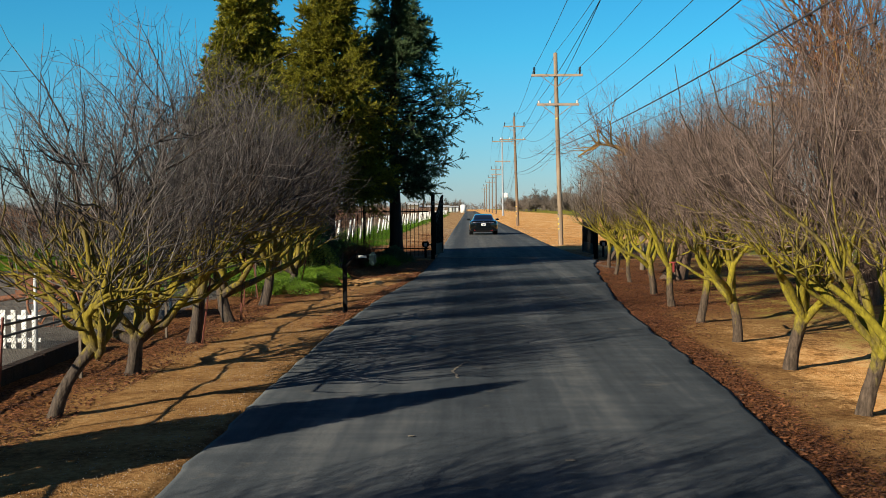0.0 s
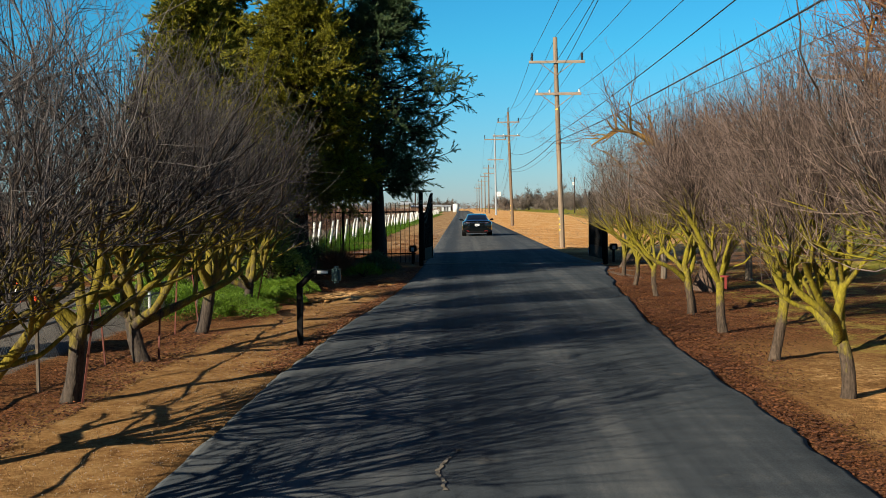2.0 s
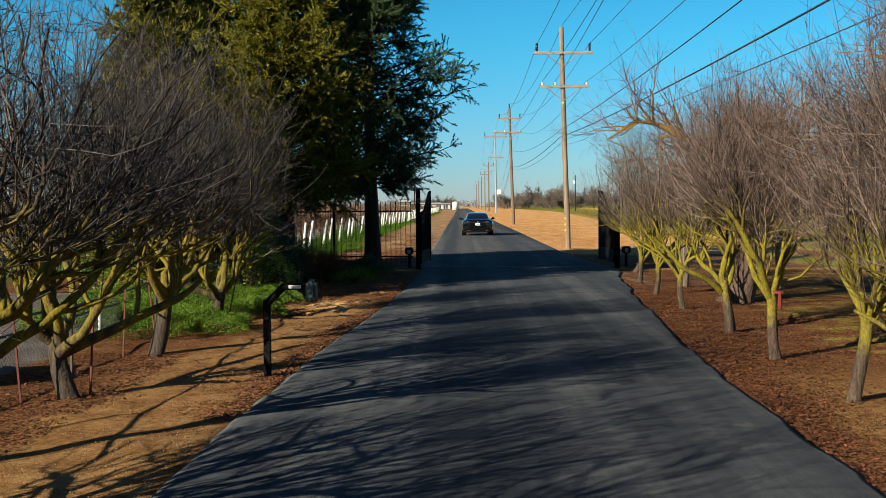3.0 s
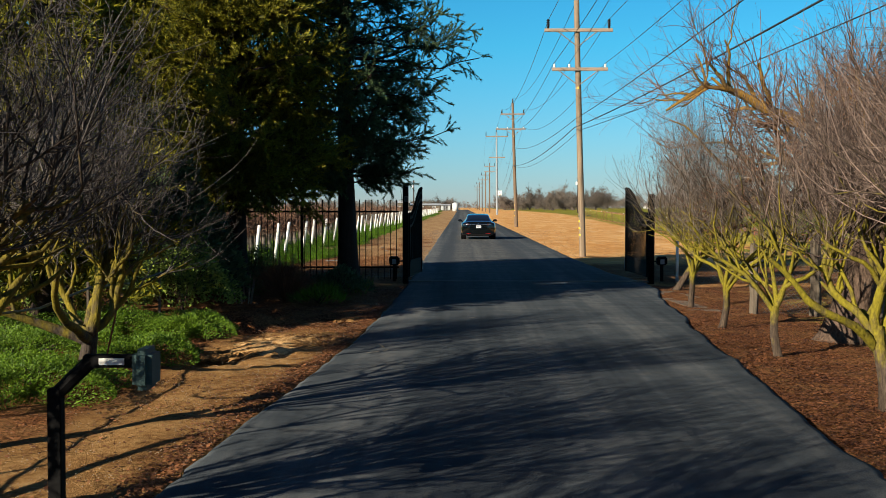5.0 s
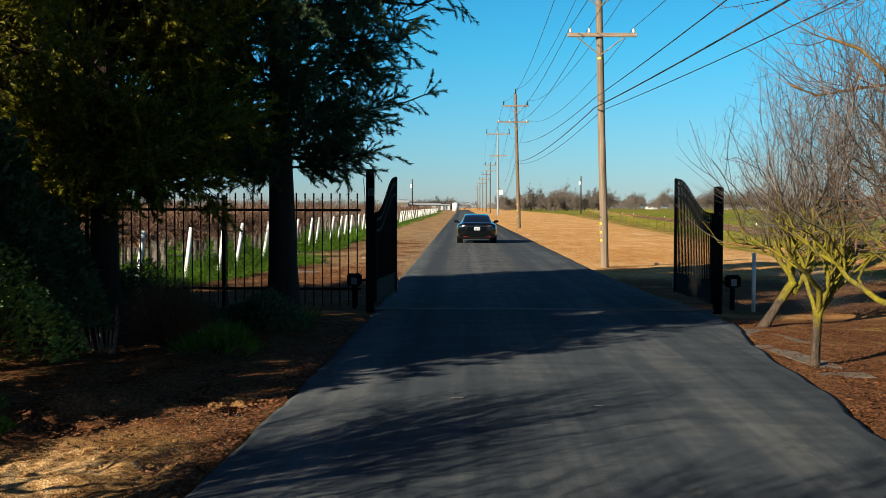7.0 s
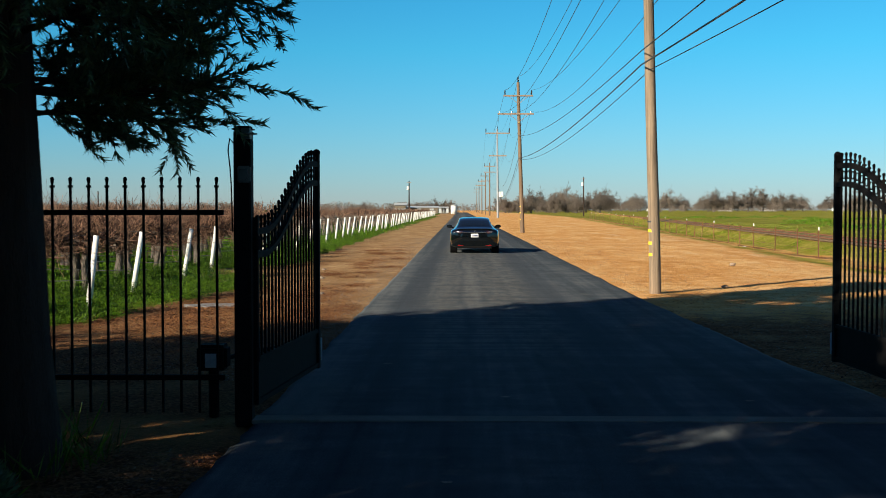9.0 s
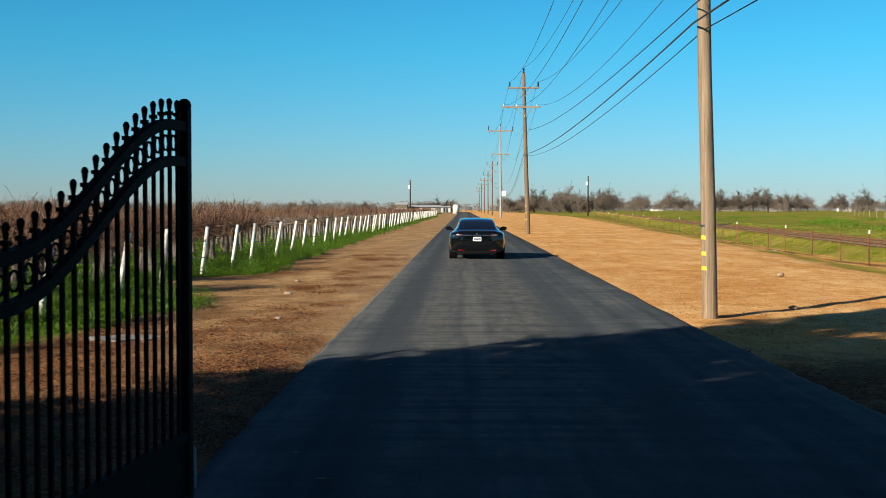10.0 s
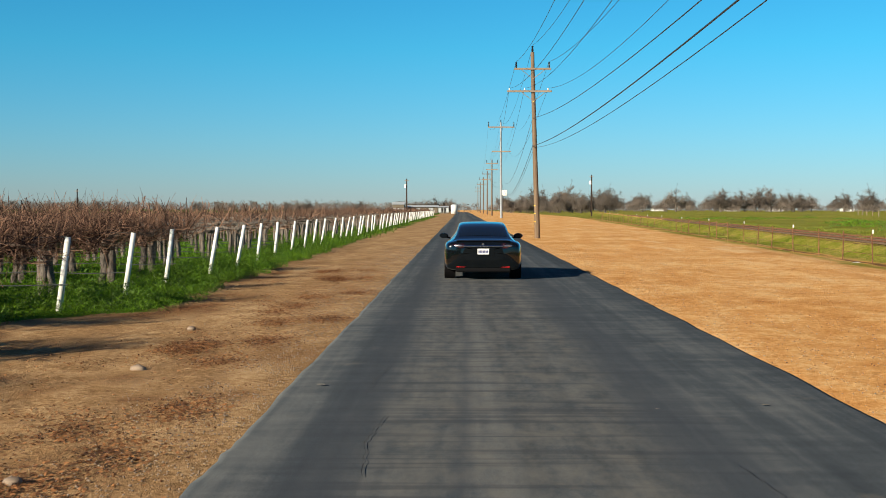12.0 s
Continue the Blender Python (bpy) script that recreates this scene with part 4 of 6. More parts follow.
placed(RIGHT_KIND, [(3.91, 11.5, 0, 0.98, 2), (4.05, 14.45, 40, 1.02, 2), (4.05, 17.1, 120, 1.0, 0), (4.12, 19.95, 250, 1.0, 1), (4.19, 23.0, 10, 1.0, 1), (4.30, 26.0, 80, 1.02, 0),
                    (4.35, 29.75, 140, 0.95, 3), (4.42, 33.25, 330, 0.98, 3), (4.70, 36.9, 60, 0.95, 3), (5.19, 41.3, 0, 0.9, 4),
                    (3.75, 8.2, 60, 1.0, 0), (3.75, 5.4, 15, 1.0, 1), (3.75, 2.4, 300, 1.0, 2),
                    (6.6, 16.0, 70, 1.05, 1), (9.4, 26.5, 20, 1.1, 2), (8.6, 13.2, 220, 1.0, 1), (11.0, 20.0, 100, 1.1, 0), (13.0, 37.0, 10, 1.1, 2),
                    (15.0, 29.0, 50, 1.1, 0)])

# two older, bigger trees behind the row
OLD = bare_tree(31, 6.4, 1.5, 0.29, (0.45, 0.1), OLD_BARK, OLD_TWIG, 6, (25, 62), 1.6, 3.2, 0.05, fine=0.62, stout=0.7, name="old_tree", label="big old leafless tree with arching limbs and reddish twigs",
                group="old trees behind the row", under=-0.1,
                arch_limb=((0.45, 0.1, 1.4), (0.70, 0.0, 2.1), (0.30, -0.1, 2.65), (-0.50, -0.2, 3.1), (-1.40, -0.3, 3.5), (-2.0, -0.3, 3.65), (-2.6, -0.4, 3.35)))
drop(OLD, 5.85, 31.8, 0, 1.0)
old = bare_tree(32, 9.0, 2.0, 0.27, (0.1, -0.2), OLD_BARK, OLD_TWIG, 7, (16, 50), 2.6, 3.3, 0.04, fine=0.72, stout=0.85, name="old_tree", label="tall old leafless tree with ochre limbs and reddish twigs",
                group="old trees behind the row", under=0.0)
drop(old, 8.3, 24.0, 0)


# ---- conifers ----
def conifer(seed, height, r0, low, profile, needles, limbs, sprays, per, droop, needle, broad, name, label, tuft=0.35, bare=0.18, spray=(0.35, 0.95), lift=0.10):
    """A conifer: trunk, boughs and foliage. profile: (height, reach) pairs."""
    r = np.random.default_rng(seed)
    t = thing(name, (0, 0, 0), label, "tree", "conifers at the gate")
    k = 12
    s = np.linspace(0, 1, k)
    P = np.stack([0.10 * np.sin(3 * s + seed), 0.08 * np.cos(2.3 * s), -0.2 + (height + 0.2) * s], -1)[None]
    P[:, :, :2] -= P[:, :1, :2]
    R = (r0 * (1 - 0.93 * s) + r0 * 0.35 * np.exp(-s * 22))[None]
    V, F = tubes(P, R, 14)
    raw("trunk", V + r.normal(size=V.shape) * r0 * 0.05, F, CONIFER_BARK, t, "dark furrowed trunk")
    z = low + (height - low - 0.15) * np.sort(r.uniform(0, 1, limbs) ** 1.22)
    reach = np.interp(z, [p[0] for p in profile], [p[1] for p in profile]) * r.uniform(0.55, 1.08, limbs)
    a = r.uniform(0, 2 * np.pi, limbs)
    n = 8
    q = np.linspace(0, 1, n)
    rise = r.uniform(-0.05, 0.30, limbs)
    out = np.stack([np.cos(a), np.sin(a)], -1)
    LP = np.zeros((limbs, n, 3))
    LP[:, :, :2] = out[:, None] * (reach[:, None] * q[None])[..., None]
    LP[:, :, 2] = z[:, None] + reach[:, None] * (rise[:, None] * q - droop * q ** 2 + lift * q ** 4)
    LP[:, 1:] += np.cumsum(r.normal(size=(limbs, n - 1, 3)) * 0.025, 1) * reach[:, None, None]
    LR = np.maximum(0.012 + reach * 0.009, 0.01)[:, None] * np.linspace(1, 0.3, n)[None]
    BP, BR = grow(LP, LR, limbs * sprays, spray, (25, 65), -0.02, 5, 0.10, 0.5, (bare, 1.0), 0.005, 0.5, r)
    slim = np.clip(np.interp(BP[:, 0, 2], [p[0] for p in profile], [p[1] for p in profile]) / 1.7, 0.35, 1.0)   # shorter sprays towards the top
    BP = BP[:, :1] + (BP - BP[:, :1]) * slim[:, None, None]
    CP, _ = grow(BP, BR, limbs * sprays * 2, (spray[0] * 0.55, spray[1] * 0.5), (20, 55), 0.0, 4, 0.10, 0.6, (0.15, 1.0), 0.003, 0.5, r)
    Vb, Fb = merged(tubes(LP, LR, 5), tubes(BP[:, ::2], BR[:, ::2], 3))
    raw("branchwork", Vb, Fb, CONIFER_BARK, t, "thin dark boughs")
    paths = np.concatenate([CP, BP[:, 1:]])
    m = len(paths) * per
    i = r.integers(0, len(paths), m)
    u = r.uniform(0, 1, m) * 2.999
    j = u.astype(int)
    f = (u - j)[:, None]
    at = paths[i, j] * (1 - f) + paths[i, j + 1] * f
    d = unit(paths[i, j + 1] - paths[i, j])
    side = unit(np.cross(d, r.normal(size=(m, 3))))
    along = unit(d + side * r.uniform(0.4, 1.0, (m, 1)) + np.array([0, 0, tuft]) * r.uniform(0, 1, (m, 1)))
    V, F = spikes(at, along, r.uniform(*needle, (m, 1)), r.uniform(*broad, (m, 1)), r)
    raw("foliage", V, F, needles, t, "feathery evergreen sprays", False)
    return t


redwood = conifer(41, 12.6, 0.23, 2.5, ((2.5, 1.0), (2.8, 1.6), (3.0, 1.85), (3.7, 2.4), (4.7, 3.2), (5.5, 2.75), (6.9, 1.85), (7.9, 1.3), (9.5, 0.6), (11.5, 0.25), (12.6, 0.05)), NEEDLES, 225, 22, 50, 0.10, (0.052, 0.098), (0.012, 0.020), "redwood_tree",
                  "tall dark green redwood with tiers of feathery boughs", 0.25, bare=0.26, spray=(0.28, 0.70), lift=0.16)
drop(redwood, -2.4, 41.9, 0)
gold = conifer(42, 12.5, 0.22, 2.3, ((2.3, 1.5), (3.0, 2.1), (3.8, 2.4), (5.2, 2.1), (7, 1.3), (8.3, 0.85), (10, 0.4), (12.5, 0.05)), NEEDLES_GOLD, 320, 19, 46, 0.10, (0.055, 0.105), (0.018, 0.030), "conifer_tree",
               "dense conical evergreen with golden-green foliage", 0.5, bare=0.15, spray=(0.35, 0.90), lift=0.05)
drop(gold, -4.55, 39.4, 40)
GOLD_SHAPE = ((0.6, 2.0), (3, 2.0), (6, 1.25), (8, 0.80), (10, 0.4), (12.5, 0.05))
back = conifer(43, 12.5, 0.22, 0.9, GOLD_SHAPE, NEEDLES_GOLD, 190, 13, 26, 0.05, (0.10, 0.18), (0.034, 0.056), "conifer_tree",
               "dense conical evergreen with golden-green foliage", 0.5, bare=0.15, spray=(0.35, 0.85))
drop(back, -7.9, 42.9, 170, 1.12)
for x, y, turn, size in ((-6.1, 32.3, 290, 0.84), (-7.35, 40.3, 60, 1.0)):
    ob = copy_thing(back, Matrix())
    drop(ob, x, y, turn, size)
# added shade caster: its high crown blocks the sun, light passes beneath
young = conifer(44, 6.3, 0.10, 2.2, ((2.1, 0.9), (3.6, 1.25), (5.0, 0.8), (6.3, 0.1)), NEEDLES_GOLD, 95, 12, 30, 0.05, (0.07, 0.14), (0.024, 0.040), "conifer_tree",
                "young evergreen with a high golden-green crown, added to cast shade", 0.5, bare=0.15, spray=(0.30, 0.75))
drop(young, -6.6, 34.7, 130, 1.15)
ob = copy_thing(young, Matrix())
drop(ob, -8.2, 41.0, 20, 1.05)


# ---- vineyard ----
ROW0, ROW_STEP = 43.85, 3.85


def white_stake():
    t = thing("end_stake", (0, 0, 0), "white-painted leaning stake at the end of a vine row", "stake", "end stakes of the vine rows")
    bm = bmesh.new()
    rod(bm, (-0.02, 0, -0.1), (0.18, 0.03, 1.31), 0.058, 0.052, 10)
    part("stake", bm, WHITE, t, smooth=True)
    bm = bmesh.new()
    rod(bm, (0.01, -0.07, 0.18), (0.01, 0.05, 0.18), 0.02, sides=6)
    part("wire_clip", bm, GALV, t)
    return t


stake = white_stake()
for i in range(78):
    y = ROW0 + ROW_STEP * i
    ob = stake if i == 0 else copy_thing(stake, Matrix())
    jx, jt = rng.normal(0, 0.10), rng.normal(0, 1)
    ob.matrix_basis = pose(-6.45 + jx, y + rng.normal(0, 0.08), -0.03, 2.0 * jt, 1.5 * rng.normal(), rng.normal(0, 14))


def vine_pieces(seed, canes, twigs, rc, k=4):
    r = np.random.default_rng(seed)
    trunk = []
    h = np.array([-0.08, 0.12, 0.30, 0.48, 0.66, 0.84, 1.0, 1.12])
    for s in range(2):
        o = (s - 0.5) * 0.19 * np.array([1.1, 1.05, 1.0, 0.9, 0.85, 0.9, 1.3, 3.0])
        trunk.append(np.stack([o + np.cumsum(r.normal(0, 0.014, 8)), np.cumsum(r.normal(0, 0.018, 8)), h], -1))
    TP = np.array(trunk)
    TR = np.array([[0.100, 0.088, 0.082, 0.084, 0.080, 0.090, 0.096, 0.07]] * 2) * r.uniform(0.8, 1.2, (2, 8))
    CP = np.array([[[0, 0, 1.08], [s * 0.4, r.normal(0, 0.05), 1.16], [s * 0.8, r.normal(0, 0.06), 1.16], [s * 1.12, r.normal(0, 0.06), 1.14]] for s in (-1, 1)])
    CR = np.array([[0.085, 0.074, 0.064, 0.050]] * 2)
    A, AR = grow(CP, CR, canes, (0.40, 1.05), (35, 115), 0.09, k, 0.36, 0.2, (0.0, 1.0), rc, 0.5, r)
    A[:, :, 2] = np.maximum(A[:, :, 2], 0.84 + 0.14 * r.uniform(0, 1, (len(A), 1)))
    B, BR = grow(A, AR, twigs, (0.2, 0.60), (25, 80), 0.10, k - 1, 0.30, 0.75, (0.2, 1.0), rc * 0.7, 0.5, r)
    W, WR = grow(A, AR, max(3, canes // 10), (0.35, 1.0), (5, 45), 0.14, k, 0.34, 0.6, (0.5, 1.0), rc * 0.55, 0.4, r)
    if k > 4:
        B, BR = np.concatenate([B, W[:, :k - 1]]), np.concatenate([BR, WR[:, :k - 1]])
    return (TP, TR), (CP, CR), (A, AR), (B, BR)


def grapevine(seed):
    t = thing("grapevine", (0, 0, 0), "leafless grapevine with a shaggy twin trunk and a tangle of canes", "grapevine", "vines in the rows")
    (TP, TR), (CP, CR), (A, AR), (B, BR) = vine_pieces(seed, 260, 380, 0.0080, 5)
    V, F = tubes(TP, TR, 10)
    raw("trunk", V + np.random.default_rng(seed).normal(size=V.shape) * 0.017, F, VINE_BARK, t, "shaggy grey bark")
    V, F = tubes(CP, CR, 6)
    raw("cordon", V, F, VINE_ARM, t, "dark crooked arm")
    V, F = merged(tubes(A, AR, 3), tubes(B, BR, 3))
    raw("cane_tangle", V, F, CANE, t, "tangle of reddish-brown canes")
    return t


VINES = [grapevine(s) for s in (51, 52, 53, 54)]
used = set()
count = 0
for i in range(22):
    for j in range(11):
        x = -8.2 - 2.1 * j
        if count >= 121:
            break
        w = int(rng.integers(0, 4))
        ob = copy_thing(VINES[w], Matrix()) if w in used else VINES[w]
        used.add(w)
        ob.matrix_basis = pose(x + rng.normal(0, 0.12), ROW0 + ROW_STEP * i + rng.normal(0, 0.06), -0.05, rng.normal(0, 2), rng.normal(0, 2), 180 * int(rng.integers(0, 2)) + rng.normal(0, 5)) @ Matrix.Scale(rng.uniform(0.92, 1.08), 4)
        count += 1

# the rest of the vineyard, too far to pick apart
simple = [vine_pieces(60 + s, 22, 8, 0.020, 3) for s in range(3)]
wood_v, wood_f, cane_v, cane_f, wo, co = [], [], [], [], 0, 0
protos = []
for a, c, d, e in simple:
    protos.append((merged(tubes(a[0], a[1], 3), tubes(c[0], c[1], 3)), merged(tubes(d[0], d[1], 3), tubes(e[0], e[1], 3))))
spots = [(-8.2 - 2.1 * j, ROW0 + ROW_STEP * i) for i in range(11) for j in range(11, 24)] + [(-8.2 - 2.1 * j, ROW0 + ROW_STEP * i) for i in range(11, 84) for j in range(0, 24 if i < 34 else 9)]
for x, y in spots:
    (wv, wf), (cv, cf) = protos[int(rng.integers(0, 3))]
    s = rng.uniform(0.92, 1.1)
    m = np.array([rng.choice([-1.0, 1.0]), rng.choice([-1.0, 1.0]), 1.0]) * s
    at = np.array([x + rng.normal(0, 0.15), y, -0.05])
    wood_v.append(wv * m + at)
    wood_f.append(wf + wo)
    wo += len(wv)
    cane_v.append(cv * m + at)
    cane_f.append(cf + co)
    co += len(cv)
far_vines = thing("far_vine_rows", (0, 0, 0), "far rows of leafless grapevines with brown canes", "vineyard", kind="stuff")
raw("trunks", np.concatenate(wood_v), np.concatenate(wood_f), VINE_BARK, far_vines)
raw("canes", np.concatenate(cane_v), np.concatenate(cane_f), CANE, far_vines)

# wires and a drip hose along the first rows
for i in range(16):
    y = ROW0 + ROW_STEP * i
    t = thing("trellis_wires", (0, y, 0), "thin black drip hose and wires along a vine row", "wire", "trellis wires", "stuff")
    xs = np.linspace(-6.35, -36, 30)
    for z, r0, m, nm in ((0.42, 0.010, WIRE, "drip_hose"), (1.28, 0.004, WIRE, "wire")):
        P = np.stack([xs, np.zeros(30), z + 0.03 * np.sin(xs * 2.9)], -1)[None]
        V, F = tubes(P, np.full((1, 30), r0), 4)
        raw(nm, V, F, m, t)


# ---- weeds, grass, litter ----
def tufts(name, x, y, h, width, material, label, category, lean=0.45):
    """Many grass blades at places x, y."""
    r = np.random.default_rng(len(x))
    n = len(x)
    z = ground_height(x, y) - 0.02
    at = np.stack([x, y, z], -1)
    along = unit(np.stack([r.normal(0, lean, n), r.normal(0, lean, n), np.ones(n)], -1))
    V, F = blades(at, along, r.normal(size=(n, 3)), h, width)
    ob = raw(name, V, F, material, None, "", False)
    return tagged(ob, label, category, kind="stuff")


def clumped(r, n, x0, x1, y0, y1, size, clumps):
    cx, cy = r.uniform(x0, x1, clumps), r.uniform(y0, y1, clumps)
    i = r.integers(0, clumps, n)
    return cx[i] + r.normal(0, size, n), cy[i] + r.normal(0, size, n), i


r = np.random.default_rng(77)
x, y, i = clumped(r, 330000, -8.6, -3.6, 46.5, 118, 0.20, 1700)
edge = weed_edge(np.linspace(47, 118, 1500)) + 0.35 * wobble(x[:1500] * 0 - 5, np.linspace(47, 118, 1500), 0.35, 9) + 0.05
limit = np.interp(y, np.linspace(47, 118, 1500), edge)
keep = (-x > limit)
def weed_mounds(name, x, y, i, spread, height, leaf, width, material, label, category):
    """Leafy weeds heaped in mounds: clump i of each leaf, its spread and the clumps' heights."""
    r = np.random.default_rng(len(x) + 3)
    n = len(x)
    cx, cy = np.zeros(i.max() + 1), np.zeros(i.max() + 1)
    cn = np.maximum(np.bincount(i, minlength=len(cx)), 1)
    cx, cy = np.bincount(i, x, len(cx)) / cn, np.bincount(i, y, len(cy)) / cn
    d2 = (x - cx[i]) ** 2 + (y - cy[i]) ** 2
    top = height[i] * np.exp(-d2 / (2 * (1.1 * spread) ** 2))
    at = np.stack([x, y, ground_height(x, y) - 0.01 + top * np.sqrt(r.uniform(0, 1, n))], -1)
    along = unit(np.stack([(x - cx[i]) / spread * 0.5 + r.normal(0, 0.7, n), (y - cy[i]) / spread * 0.5 + r.normal(0, 0.7, n), 0.6 + r.normal(0, 0.4, n)], -1))
    V, F = spikes(at, along, r.uniform(*leaf, (n, 1)), r.uniform(*width, (n, 1)), r)
    ob = raw(name, V, F, material, None, "", False)
    return tagged(ob, label, category, kind="stuff")


tall = r.uniform(0.22, 0.70, 1700) * r.uniform(0.45, 1.0, 1700)
pale = (i % 5 < 2)
weed_mounds("weed_strip", x[keep & ~pale], y[keep & ~pale], i[keep & ~pale], 0.20, tall, (0.030, 0.085), (0.010, 0.020), GRASS, "dark green leafy weeds along the vineyard's edge", "weeds")
weed_mounds("weed_strip", x[keep & pale], y[keep & pale], i[keep & pale], 0.20, tall * 0.8, (0.040, 0.110), (0.006, 0.013), LUSH, "bright green grassy weeds along the vineyard's edge", "weeds")
x, y, i = clumped(r, 90000, -30, -7.0, 45, 112, 0.34, 3200)
tufts("vineyard_grass", x, y, r.uniform(0.06, 0.22, len(x)), r.uniform(0.012, 0.03, len(x)), LUSH, "green grass between the vine rows", "grass", 0.7)
x, y, i = clumped(r, 26000, -9.5, -5.2, 118, 320, 0.35, 900)
tufts("verge_grass", x, y, r.uniform(0.08, 0.22, len(x)), r.uniform(0.03, 0.07, len(x)), GRASS, "green verge along the far vine rows", "grass", 0.6)
x, y, i = clumped(r, 26000, 13, 34, 50, 200, 0.4, 900)
keep = x > 14.2 + 0.056 * (y - 50)
tufts("field_grass", x[keep], y[keep], r.uniform(0.06, 0.2, keep.sum()), r.uniform(0.015, 0.04, keep.sum()), MEADOW, "sparse yellow-green field grass", "grass", 0.6)
x, y, i = clumped(r, 16000, 34, 95, 120, 260, 1.1, 60)
weed_mounds("field_weeds", x, y, i, 1.1, r.uniform(0.2, 0.6, 60), (0.10, 0.30), (0.04, 0.09), LUSH, "bright green weed patches in the field", "weeds")
x, y, i = clumped(r, 9000, -12, -1.6, 40.0, 47, 0.25, 120)
keep = (x < edge_at(LEFT_EDGE, y) - 0.8) & ((y < 43) | (x < -4.5))
tufts("fence_grass", x[keep], y[keep], r.uniform(0.12, 0.45, keep.sum()), r.uniform(0.008, 0.018, keep.sum()), GRASS, "long grass under the fence", "grass", 0.6)


def litter(name, x, y, size, material, label):
    r = np.random.default_rng(len(x) + 1)
    n = len(x)
    at = np.stack([x, y, ground_height(x, y) + r.uniform(0.0, 0.025, n)], -1)
    a = r.uniform(0, 2 * np.pi, n)
    along = np.stack([np.cos(a), np.sin(a), r.normal(0, 0.18, n)], -1)
    up = np.stack([r.normal(0, 0.3, n), r.normal(0, 0.3, n), np.ones(n)], -1)
    V, F = blades(at, along, np.cross(along, up), r.uniform(*size, n), r.uniform(*size, n) * 0.55)
    ob = raw(name, V, F, material, None, "", False)
    return tagged(ob, label, "leaf litter", kind="stuff")


y = np.concatenate([r.uniform(3, 42.5, 36000), r.uniform(19, 37, 22000)])
x = edge_at(RIGHT_EDGE, y) + np.abs(r.normal(0, 1.0, len(y))) * (0.28 + 0.10 * np.maximum(0, y - 17)) + 0.02
keep = x < 11
litter("fallen_leaves", x[keep], y[keep], (0.02, 0.055), LEAF_LITTER, "red-brown fallen leaves beside the asphalt")
y = r.uniform(19, 42.5, 26000)
x = edge_at(LEFT_EDGE, y) - 0.05 - np.where(r.uniform(0, 1, len(y)) < 0.30 + 0.03 * (y - 19), r.uniform(0, 3.2, len(y)), np.abs(r.normal(0, 0.22, len(y))))
keep = ((x + 2.4) / 0.9) ** 2 + ((y - 30.0) / 2.0) ** 2 > 0.8
litter("bark_mulch", x[keep], y[keep], (0.02, 0.06), BARK_CHIP, "loose red-brown bark chips on the verge")
bed = np.random.default_rng(33)
y = bed.uniform(7.5, 24, 16000)
x = -3.55 - np.abs(bed.normal(0, 0.75, 16000))
keep = x > -4.85
litter("bed_leaves", x[keep], y[keep], (0.025, 0.06), LEAF_LITTER, "dark red-brown leaves gathered under the row of trees")

at = np.random.default_rng(77)
heap = at.integers(0, 24, 26000)
hx, hy = -1.5 - 2.6 * at.uniform(0, 1, 24) ** 1.5, at.uniform(52, 84, 24)
hx[:2], hy[:2] = (-1.85, -2.0), (60.95, 66.5)
x, y = hx[heap] + at.normal(0, 0.22, 26000), hy[heap] + at.normal(0, 0.42, 26000)
keep = x < edge_at(LEFT_EDGE, y) - 0.03
litter("drifted_leaves", x[keep], y[keep], (0.025, 0.055), ORANGE_LITTER, "red-brown leaves drifted together on the dirt shoulder")


def pebbles(name, x, y, size, material, label):
    r = np.random.default_rng(len(x) + 2)
    n = len(x)
    base = np.array([[1, 0, 0], [0, 1, 0], [-1, 0, 0], [0, -1, 0], [0, 0, 0.7], [0, 0, -0.7]], float)
    tri = np.array([[0, 1, 4], [1, 2, 4], [2, 3, 4], [3, 0, 4], [1, 0, 5], [2, 1, 5], [3, 2, 5], [0, 3, 5]])
    s = r.uniform(*size, n)[:, None, None] * r.uniform(0.6, 1.2, (n, 6, 1))
    V = base[None] * s + np.stack([x, y, ground_height(x, y) + 0.012], -1)[:, None]
    F = tri[None] + (np.arange(n) * 6)[:, None, None]
    ob = raw(name, V.reshape(-1, 3), F.reshape(-1, 3), material, None, "", True)
    return tagged(ob, label, "gravel", kind="stuff")


y = r.uniform(4, 34, 8500)
x = edge_at(LEFT_EDGE, y) - 0.05 - np.abs(r.normal(0, 1.0, len(y)))
pebbles("verge_gravel", x, y, (0.003, 0.009), ARM_WOOD, "pale gravel scattered on the verge")
y = 46 + 60 * r.uniform(0, 1, 15000) ** 1.4
x = np.where(r.uniform(0, 1, 15000) < 0.7, edge_at(LEFT_EDGE, y) - 0.03 - np.abs(r.normal(0, 0.9, 15000)), edge_at(RIGHT_EDGE, y) + 0.03 + np.abs(r.normal(0, 2.5, 15000)))
pebbles("shoulder_gravel", x, y, (0.004, 0.015), ARM_WOOD, "pale stones on the dirt shoulders")


